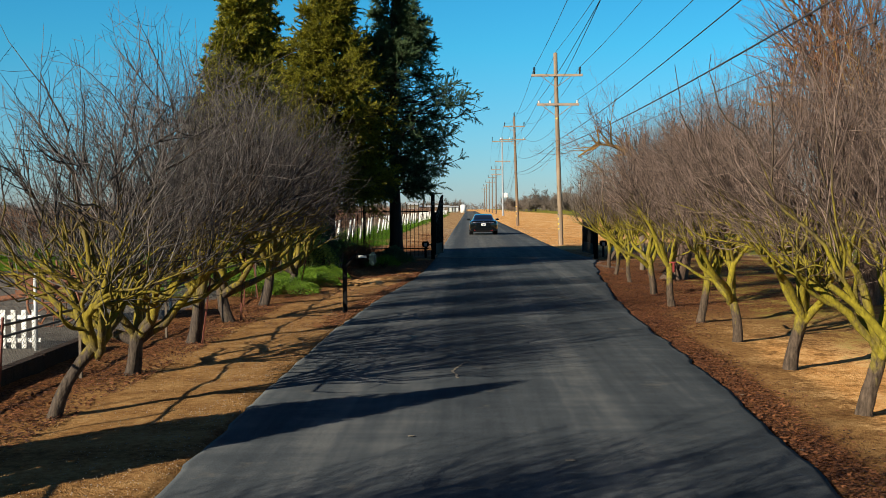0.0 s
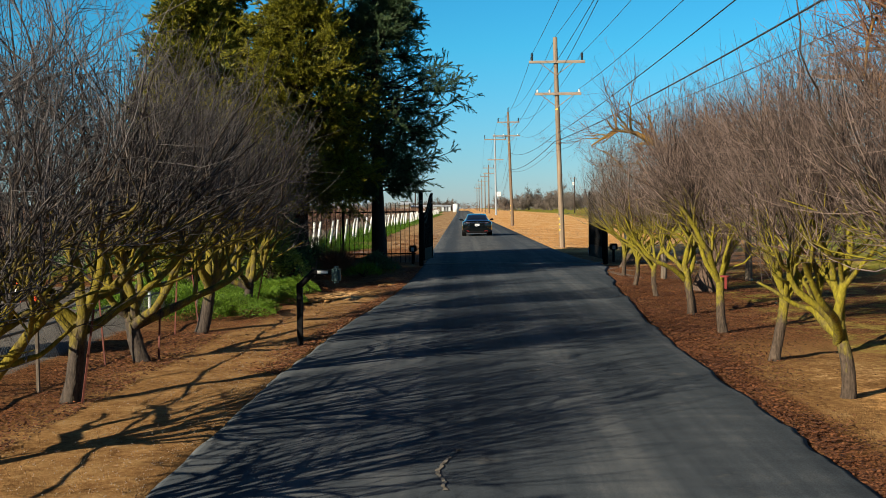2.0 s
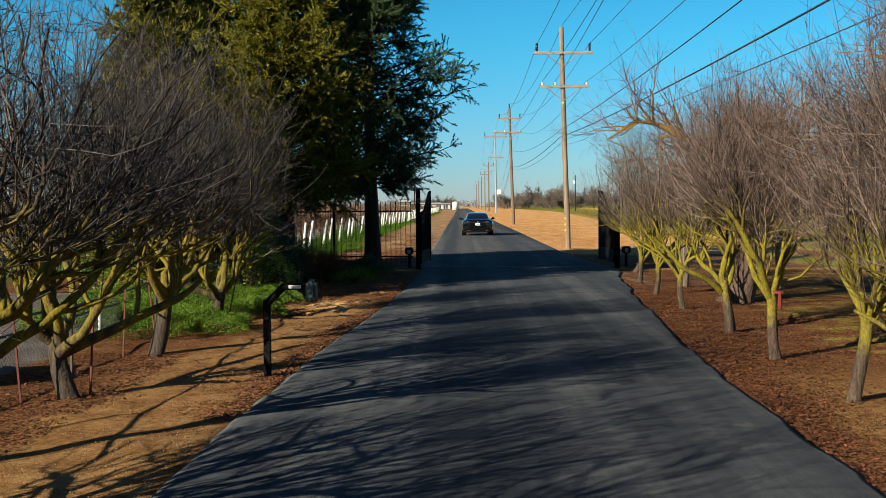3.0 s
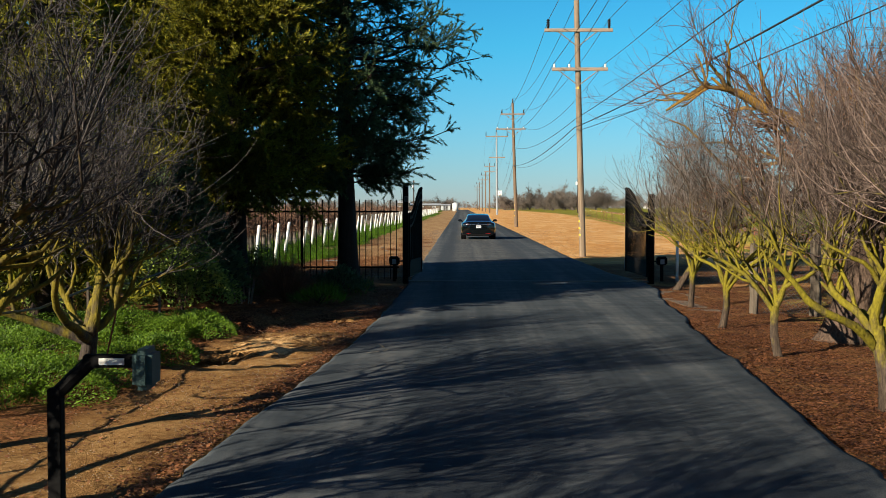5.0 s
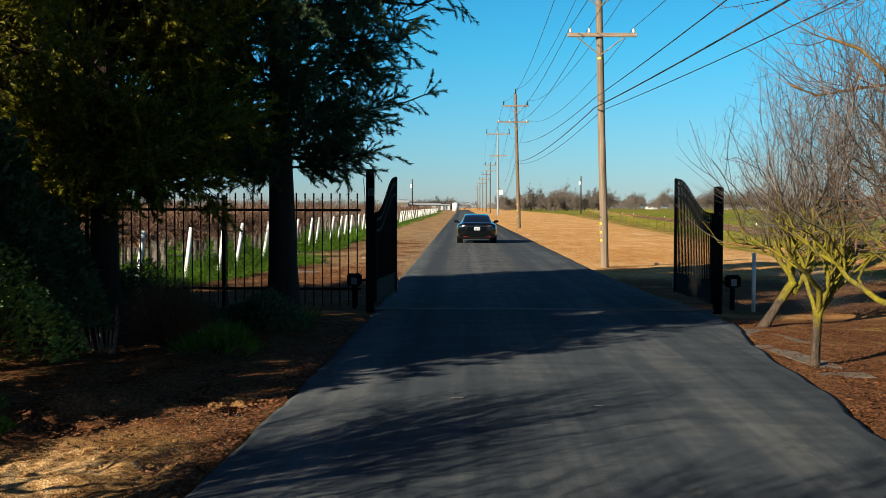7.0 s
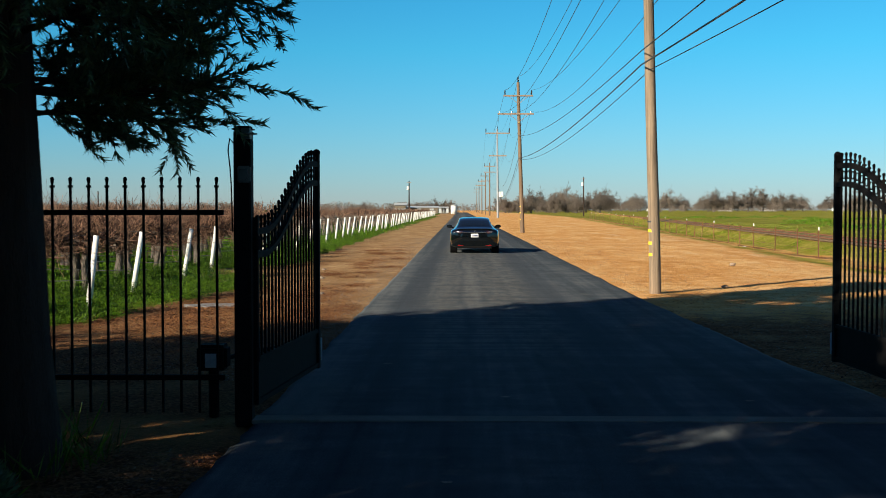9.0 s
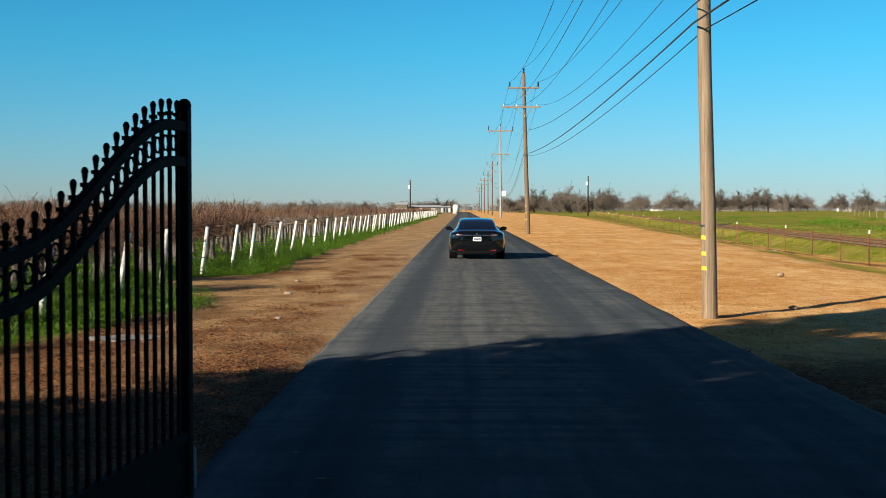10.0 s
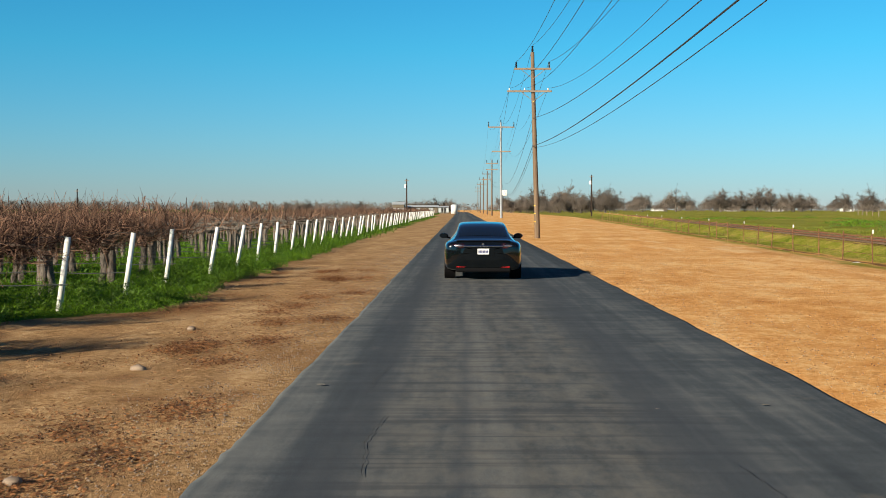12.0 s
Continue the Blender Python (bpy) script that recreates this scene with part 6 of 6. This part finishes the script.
FAR_KIND = [distant_tree(71), distant_tree(72), distant_tree(73)]
spots = []
for i in range(74):
    y = rng.uniform(700, 880)
    x = 40 + i * 4.6 + rng.normal(0, 9.0)
    spots.append((x, y, rng.uniform(0, 360), rng.uniform(2.3, 3.8), int(rng.integers(0, 3))))
for i in range(26):
    spots.append((22 + rng.uniform(0, 40), rng.uniform(520, 620), rng.uniform(0, 360), rng.uniform(1.5, 2.4), int(rng.integers(0, 3))))
for i in range(12):
    spots.append((-24 + i * 1.9, rng.uniform(500, 560), rng.uniform(0, 360), rng.uniform(1.0, 1.7), int(rng.integers(0, 3))))
for i in range(22):
    spots.append((-36 - i * 8 + rng.normal(0, 3), rng.uniform(420, 520), rng.uniform(0, 360), rng.uniform(0.8, 1.3), int(rng.integers(0, 3))))
placed(FAR_KIND, spots)
r = np.random.default_rng(90)
clump_n, per = 620, 90
near = np.arange(clump_n) < 270
cx = np.where(near, np.where(np.arange(clump_n) < 130, r.uniform(30, 430, clump_n), r.uniform(-430, -28, clump_n)), r.uniform(-420, 420, clump_n))
cy = np.where(near, 880, 640) + 60 * np.sin(cx * 0.01) * ~near + r.normal(0, 8, clump_n)
rad = np.where(near, r.uniform(2.2, 4.6, clump_n), r.uniform(1.5, 3.0, clump_n))
q = unit(r.normal(size=(clump_n, per, 3))) * r.uniform(0.1, 1.0, (clump_n, per, 1)) ** 0.8 * rad[:, None, None] * np.array([1.25, 1.0, 0.85])
at = (q + np.stack([cx, cy, rad * 0.95], -1)[:, None]).reshape(-1, 3)
n = len(at)
V, F = blades(at, r.normal(size=(n, 3)) + np.array([0, 0, 0.4]), r.normal(size=(n, 3)), np.repeat(rad, per) * r.uniform(0.2, 0.5, n), np.repeat(rad, per) * r.uniform(0.08, 0.22, n))
ob = raw("far_woods", V, F, FAR_TWIG, None, "", False)
tagged(ob, "far belt of leafless woods on the horizon", "woods", kind="stuff")


def shed(at, size, roof, label, material=None):
    t = thing("farm_shed", at, label, "building", "farm buildings")
    bm = bmesh.new()
    box(bm, size, (0, 0, size[2] / 2))
    part("wall", bm, material or CONCRETE, t)
    bm = bmesh.new()
    w, d, h = size
    v = [bm.verts.new(p) for p in ((-w / 2 - .4, -d / 2 - .4, h), (w / 2 + .4, -d / 2 - .4, h), (w / 2 + .4, d / 2 + .4, h), (-w / 2 - .4, d / 2 + .4, h), (-w / 2 - .4, 0, h + roof), (w / 2 + .4, 0, h + roof))]
    for f in ((0, 1, 5, 4), (2, 3, 4, 5), (0, 4, 3), (1, 2, 5), (0, 3, 2, 1)):
        bm.faces.new([v[i] for i in f])
    part("roof", bm, GALV, t)
    for i in range(3):
        bm = bmesh.new()
        box(bm, (1.6, 0.1, 1.6), (-w / 2 + w * (i + 0.5) / 3, -d / 2 - 0.03, 1.2))
        part("door", bm, GALV, t)
    return t


shed((-15.2, 470, 0), (14.5, 9, 2.3), 0.7, "long low pale grey farm shed with a metal roof")
for x, w in ((150, 10), (204, 8), (238, 12), (292, 8)):
    shed((x, 905, 0), (w, 9, 2.0), 1.4, "small white farmhouse far across the field", WHITE)
shed((-22, 462, 0), (4, 8, 3.2), 0.9, "small pale grey farm shed")
shed((-5.5, 452, 0), (3.0, 4, 2.2), 0.5, "pale grey farm office hut")
tank = thing("storage_tank", (-1.7, 440, 0), "white upright storage tank", "tank")
bm = bmesh.new()
rod(bm, (0, 0, 0), (0, 0, 3.0), 1.1, sides=20)
part("shell", bm, WHITE, tank, smooth=True)
bm = bmesh.new()
rod(bm, (0, 0, 3.0), (0, 0, 3.4), 1.15, 0.2, 20)
part("lid", bm, GALV, tank)


# ---- wear on the asphalt ----
def ribbon(pts, width, r):
    P = np.array(pts, float)
    t = np.linspace(0, len(P) - 1, len(P) * 7)
    Q = np.stack([np.interp(t, range(len(P)), P[:, c]) for c in range(2)], -1)
    Q = Q + r.normal(size=Q.shape) * 0.009
    d = unit(np.gradient(Q, axis=0))
    n = np.stack([-d[:, 1], d[:, 0]], -1) * (width * r.uniform(0.3, 1.0, (len(Q), 1)))
    z = np.full((len(Q), 1), 0.0215)
    V = np.concatenate([np.hstack([Q + n, z]), np.hstack([Q - n, z])])
    k = len(Q)
    F = np.array([[i, i + 1, k + i + 1, k + i] for i in range(k - 1)])
    return V, F


r = np.random.default_rng(8)
CRACK_SAND = grained("sand_in_cracks", (0.12, 0.105, 0.08), (0.24, 0.21, 0.165), 8, rough=0.95)
CRACK_TAR = grained("tar_in_cracks", (0.012, 0.012, 0.013), (0.03, 0.03, 0.03), 8, rough=0.8)
pale = [((0.10, 13.3), (0.02, 13.8), (0.12, 14.4)), ((0.12, 14.4), (0.20, 14.6)), ((-0.9, 20.3), (-0.75, 20.4)), ((-0.95, 29.6), (-0.70, 29.9), (-0.85, 30.5)), ((0.95, 18.7), (1.10, 18.8))]
dark = [((0.45, 46.0), (0.50, 47.2), (0.46, 48.0)), ((0.42, 49.2), (0.50, 50.6)), ((0.35, 37.5), (0.40, 38.8)), ((3.1, 48.0), (2.7, 50.4)), ((0.05, 58.2), (-0.02, 59.3), (0.06, 60.4)), ((2.75, 57.5), (2.65, 58.6)), ((1.6, 40.2), (1.62, 41.7)),
        ((-0.2, 62), (-0.1, 63.5)), ((3.2, 63.0), (3.05, 64.8))]
V, F = merged(*[ribbon(p, 0.022, r) for p in pale])
ob = raw("sandy_cracks", V, F, CRACK_SAND)
tagged(ob, "pale sand lying in cracks of the asphalt", "cracks", kind="stuff")
V, F = merged(*[ribbon(p, 0.004, r) for p in dark])
ob = raw("dark_cracks", V, F, CRACK_TAR)
tagged(ob, "thin dark cracks along the asphalt", "cracks", kind="stuff")
n = 22
x, y = r.uniform(-0.8, 3.6, n), r.uniform(9, 70, n)
V, F = [], []
for i in range(n):
    a = np.linspace(0, 2 * np.pi, 15)[:-1]
    q = r.uniform(0.012, 0.04) * (1 + 0.5 * r.normal(size=14) * 0.6)
    V.append((np.stack([x[i] + q * np.cos(a) * 1.2, y[i] + q * np.sin(a) * 0.8, np.full(14, 0.0222)], -1), np.array([[0, j, j + 1] for j in range(1, 13)])))
V, F = merged(*V)
ob = raw("scuff_marks", V, F, CRACK_SAND, None, "", False)
tagged(ob, "pale sandy scuffs on the asphalt", "scuffs", kind="stuff")


# ---- the car ----
PAINT = mat("black_blue_paint", 0.14, 0.0, (0.0020, 0.0032, 0.0042), 0.15)
PAINT.node_tree.nodes["Principled BSDF"].inputs["Coat Weight"].default_value = 1.0
PAINT.node_tree.nodes["Principled BSDF"].inputs["Coat Roughness"].default_value = 0.03
TINTED = mat("tinted_glass", 0.04, 0, (0.004, 0.006, 0.008), 0.9)
CHROME = mat("chrome", 0.12, 1.0, (0.75, 0.77, 0.80))
LAMP_RED = mat("red_lamp_glass", 0.12, 0.0, (0.045, 0.006, 0.008), 1.0)
LAMP_CLEAR = mat("silvered_lamp_glass", 0.16, 0.9, (0.50, 0.42, 0.43))
REFLECTOR = mat("red_reflector", 0.15, 0, (0.35, 0.01, 0.012), 0.8)
RUBBER = mat("tyre_rubber", 0.85, 0, (0.018, 0.018, 0.018))
RIM = mat("grey_wheel_rim", 0.3, 0.9, (0.30, 0.31, 0.32))
TRIM = mat("black_plastic_trim", 0.7, 0, (0.004, 0.004, 0.0045), 0.08)
PLATE = mat("white_plate", 0.5, 0, (0.72, 0.72, 0.70))
PLATE_INK = mat("dark_plate_ink", 0.5, 0, (0.05, 0.06, 0.16))

# stations from tail to nose: y, half width, floor, shoulder height, top height, half width of the top
STATIONS = ((-0.06, 0.52, 0.50, 0.78, 0.86, 0.40), (0.00, 0.84, 0.30, 0.88, 0.975, 0.66), (0.10, 0.93, 0.24, 0.92, 1.01, 0.72), (0.35, 0.97, 0.22, 0.945, 1.06, 0.70),
            (0.80, 0.985, 0.20, 0.955, 1.21, 0.62), (1.30, 0.985, 0.18, 0.955, 1.35, 0.585), (1.90, 0.982, 0.17, 0.95, 1.43, 0.575), (2.60, 0.98, 0.17, 0.945, 1.44, 0.58),
            (3.10, 0.98, 0.17, 0.935, 1.38, 0.59), (3.60, 0.98, 0.18, 0.92, 1.16, 0.66), (3.95, 0.975, 0.19, 0.90, 0.99, 0.74), (4.45, 0.95, 0.20, 0.80, 0.87, 0.70), (4.80, 0.86, 0.22, 0.68, 0.74, 0.58), (4.95, 0.62, 0.30, 0.60, 0.64, 0.40))


def smooth_table(table, n):
    """Catmull-Rom through the rows of a table."""
    T = np.array(table)
    T = np.vstack([2 * T[0] - T[1], T, 2 * T[-1] - T[-2]])
    u = np.linspace(0, len(table) - 1 - 1e-6, n)
    i, f = u.astype(int), (u % 1)[:, None]
    a, b, c, d = T[i], T[i + 1], T[i + 2], T[i + 3]
    return 0.5 * (2 * b + (c - a) * f + (2 * a - 5 * b + 4 * c - d) * f ** 2 + (3 * b - a - 3 * c + d) * f ** 3)


def car_section(row, n=34):
    y, w, zb, zs, zt, wt = row
    half = ((0, zb), (0.62 * w, zb), (0.92 * w, zb + 0.04), (0.985 * w, zb + 0.16), (w, zb * 0.45 + zs * 0.55), (0.985 * w, zs - 0.09), (0.93 * w, zs - 0.01), (0.865 * w + 0.0 * wt, zs + 0.02 * (zt > zs)),
            (0.45 * wt + 0.45 * w * 0.86 + 0.05 * w, 0.5 * zs + 0.5 * zt), (wt * 1.06, zt - 0.06), (wt * 0.86, zt - 0.018), (wt * 0.45, zt - 0.004), (0, zt))
    s = smooth_table(half, n)
    right = np.stack([s[:, 0], np.full(n, y), s[:, 1]], -1)
    left = right[::-1] * np.array([-1, 1, 1])
    return np.vstack([right, left[1:-1]])


rows = smooth_table(STATIONS, 90)
GRID = np.array([car_section(r_) for r_ in rows])
ns, npt = GRID.shape[:2]
idx = np.arange(ns * npt).reshape(ns, npt)
nxt = np.roll(idx, -1, 1)
car_quads = np.stack([idx[:-1], nxt[:-1], nxt[1:], idx[1:]], -1)


def patch(name, rule, material, out, label="", parent=None):
    """A skin a few millimetres over the body where rule(centre) holds."""
    N = np.zeros_like(GRID)
    du = np.roll(GRID, -1, 1) - np.roll(GRID, 1, 1)
    dv = np.gradient(GRID, axis=0)
    N = unit(np.cross(du, dv))
    sign = np.sign((N * (GRID - np.array([0, 0, 0.7]) * np.array([0, 0, 1]) - GRID * np.array([0, 1, 0]))).sum(-1, keepdims=True))
    S = (GRID + N * np.where(sign == 0, 1, sign) * out).reshape(-1, 3)
    centre = GRID.reshape(-1, 3)[car_quads.reshape(-1, 4)].mean(1)
    keep = np.array([rule(*c) for c in centre])
    q = car_quads.reshape(-1, 4)[keep]
    used, inv = np.unique(q.ravel(), return_inverse=True)
    return raw(name, S[used], inv.reshape(-1, 4), material, parent, label)


def roof_line(y):
    return np.interp(y, [s[0] for s in STATIONS], [s[4] for s in STATIONS])


car = thing("sedan_car", (1.27, 79.0, 0.012), "glossy black sedan seen from behind on the drive", "car")
raw("body", GRID.reshape(-1, 3), [car_quads.reshape(-1, 4)], PAINT, car, "glossy black bodywork")
caps = [np.vstack([GRID[0], GRID[0].mean(0)]), np.vstack([GRID[-1], GRID[-1].mean(0)])]
for q, c in enumerate(caps):
    f = np.array([[i, (i + 1) % npt, npt] for i in range(npt)])
    raw("rear_panel" if q == 0 else "nose_panel", c, f, PAINT, car)
patch("rear_window", lambda x, y, z: 0.50 < y < 1.55 and z > 1.06 and abs(x) < 0.60, TINTED, 0.004, "tinted rear window", car)
patch("windscreen", lambda x, y, z: 3.15 < y < 3.85 and z > 1.0 and abs(x) < 0.66, TINTED, 0.004, "", car)
for side in (-1, 1):
    patch("side_window", lambda x, y, z: 0.95 < y < 3.35 and 1.0 < z < roof_line(y) - 0.09 and x * side > 0.5, TINTED, 0.004, "tinted side windows", car)
bm = bmesh.new()
box(bm, (1.36, 0.10, 0.022), (0, 0.02, 0.985), bevel=0.008)
part("spoiler_lip", bm, TRIM, car)
bm = bmesh.new()
rod(bm, (-0.50, -0.068, 0.855), (0.50, -0.068, 0.855), 0.022, sides=14)
part("chrome_bar", bm, CHROME, car, "chrome bar across the tail")
for side in (-1, 1):
    bm = bmesh.new()
    box(bm, (0.34, 0.06, 0.15), (0, 0, 0), bevel=0.03)
    lamp = part("tail_lamp", bm, LAMP_RED, car, "dark red tail lamp", True)
    lamp.matrix_basis = pose(side * 0.62, -0.005, 0.845, 0, 0, side * 14)
    bm = bmesh.new()
    box(bm, (0.20, 0.09, 0.12), (0, 0, 0), bevel=0.035)
    # rounded silvery bulge, added so the lamp always shows a sun glint
    bm2 = bmesh.new()
    bmesh.ops.create_uvsphere(bm2, u_segments=16, v_segments=10, radius=1.0, matrix=Matrix.Translation((0.0, -0.022, 0.015)) @ Matrix.Diagonal((0.125, 0.022, 0.035, 1)))
    part("lamp_glint", bm2, LAMP_CLEAR, lamp, "silvery bulge added to the lamp to catch a sun glint", True)
    lamp2 = part("corner_lamp", bm, LAMP_RED, car, "", True)
    lamp2.matrix_basis = pose(side * 0.815, 0.085, 0.85, 0, 0, side * 50)
    bm = bmesh.new()
    box(bm, (0.24, 0.02, 0.035), (side * 0.55, -0.005, 0.335), bevel=0.006)
    part("reflector", bm, REFLECTOR, car, "slim red reflector")
    bm = bmesh.new()
    bmesh.ops.create_uvsphere(bm, u_segments=14, v_segments=10, radius=1.0, matrix=Matrix.Translation((side * 1.04, 3.25, 1.04)) @ Matrix.Diagonal((0.13, 0.085, 0.075, 1)))
    mir = part("wing_mirror", bm, PAINT, car, "black wing mirror", True)
    bm = bmesh.new()
    box(bm, (0.19, 0.012, 0.105), (side * 1.04, 3.165, 1.04), bevel=0.02)
    part("mirror_glass", bm, TINTED, mir)
    bm = bmesh.new()
    rod(bm, (side * 0.86, 3.30, 0.97), (side * 1.0, 3.27, 1.01), 0.025, sides=8)
    part("mirror_arm", bm, TRIM, mir)
    for y in (0.92, 3.88):
        P = np.array([[side * 0.85, y + 0.345 * math.cos(a), 0.345 + 0.345 * math.sin(a)] for a in np.linspace(0, 2 * math.pi, 33)])
        ring = []
        for dx, rr in ((-0.125, 0.27), (-0.13, 0.32), (-0.10, 0.345), (0.10, 0.345), (0.13, 0.32), (0.125, 0.27)):
            ring.append([[side * 0.86 + dx, y + rr * math.cos(a), 0.345 + rr * math.sin(a)] for a in np.linspace(0, 2 * math.pi, 33)[:-1]])
        A = np.array(ring)
        ii = np.arange(6 * 32).reshape(6, 32)
        f = np.stack([ii[:-1], np.roll(ii, -1, 1)[:-1], np.roll(ii, -1, 1)[1:], ii[1:]], -1).reshape(-1, 4)
        wheel = raw("wheel", A.reshape(-1, 3), f, RUBBER, car, "black tyre")
        bm = bmesh.new()
        rod(bm, (side * 0.80, y, 0.345), (side * 0.975, y, 0.345), 0.06, 0.05, 12)
        for a in range(10):
            c, s_ = math.cos(a * math.pi / 5), math.sin(a * math.pi / 5)
            rod(bm, (side * 0.965, y, 0.345), (side * 0.955, y + 0.26 * c, 0.345 + 0.26 * s_), 0.022, 0.016, 6)
        part("rim", bm, RIM, wheel, "grey multi-spoke rim")
        bm = bmesh.new()
        rod(bm, (side * 0.70, y, 0.345), (side * 0.978, y, 0.345), 0.39, 0.39, 28)
        part("wheel_arch", bm, TRIM, car)
bm = bmesh.new()
box(bm, (1.40, 0.10, 0.14), (0, 0.03, 0.27), bevel=0.03)
part("diffuser", bm, TRIM, car, "dark lower bumper")
bm = bmesh.new()
box(bm, (0.56, 0.015, 0.19), (0, -0.062, 0.72), bevel=0.015)
part("plate_recess", bm, PAINT, car)
bm = bmesh.new()
box(bm, (0.29, 0.010, 0.145), (0, -0.075, 0.72), bevel=0.004)
plate = part("licence_plate", bm, PLATE, car, "white licence plate with dark marks")
for i in range(7):
    bm = bmesh.new()
    box(bm, (0.026, 0.004, 0.068), (-0.108 + 0.036 * i, -0.083, 0.715))
    part("mark", bm, PLATE_INK, plate)
bm = bmesh.new()
rod(bm, (0, -0.04, 0.905), (0, -0.062, 0.905), 0.03, sides=14)
part("badge", bm, CHROME, car)
bm = bmesh.new()
box(bm, (0.12, 0.006, 0.014), (-0.62, -0.03, 0.745))
part("badge_strip", bm, CHROME, car)
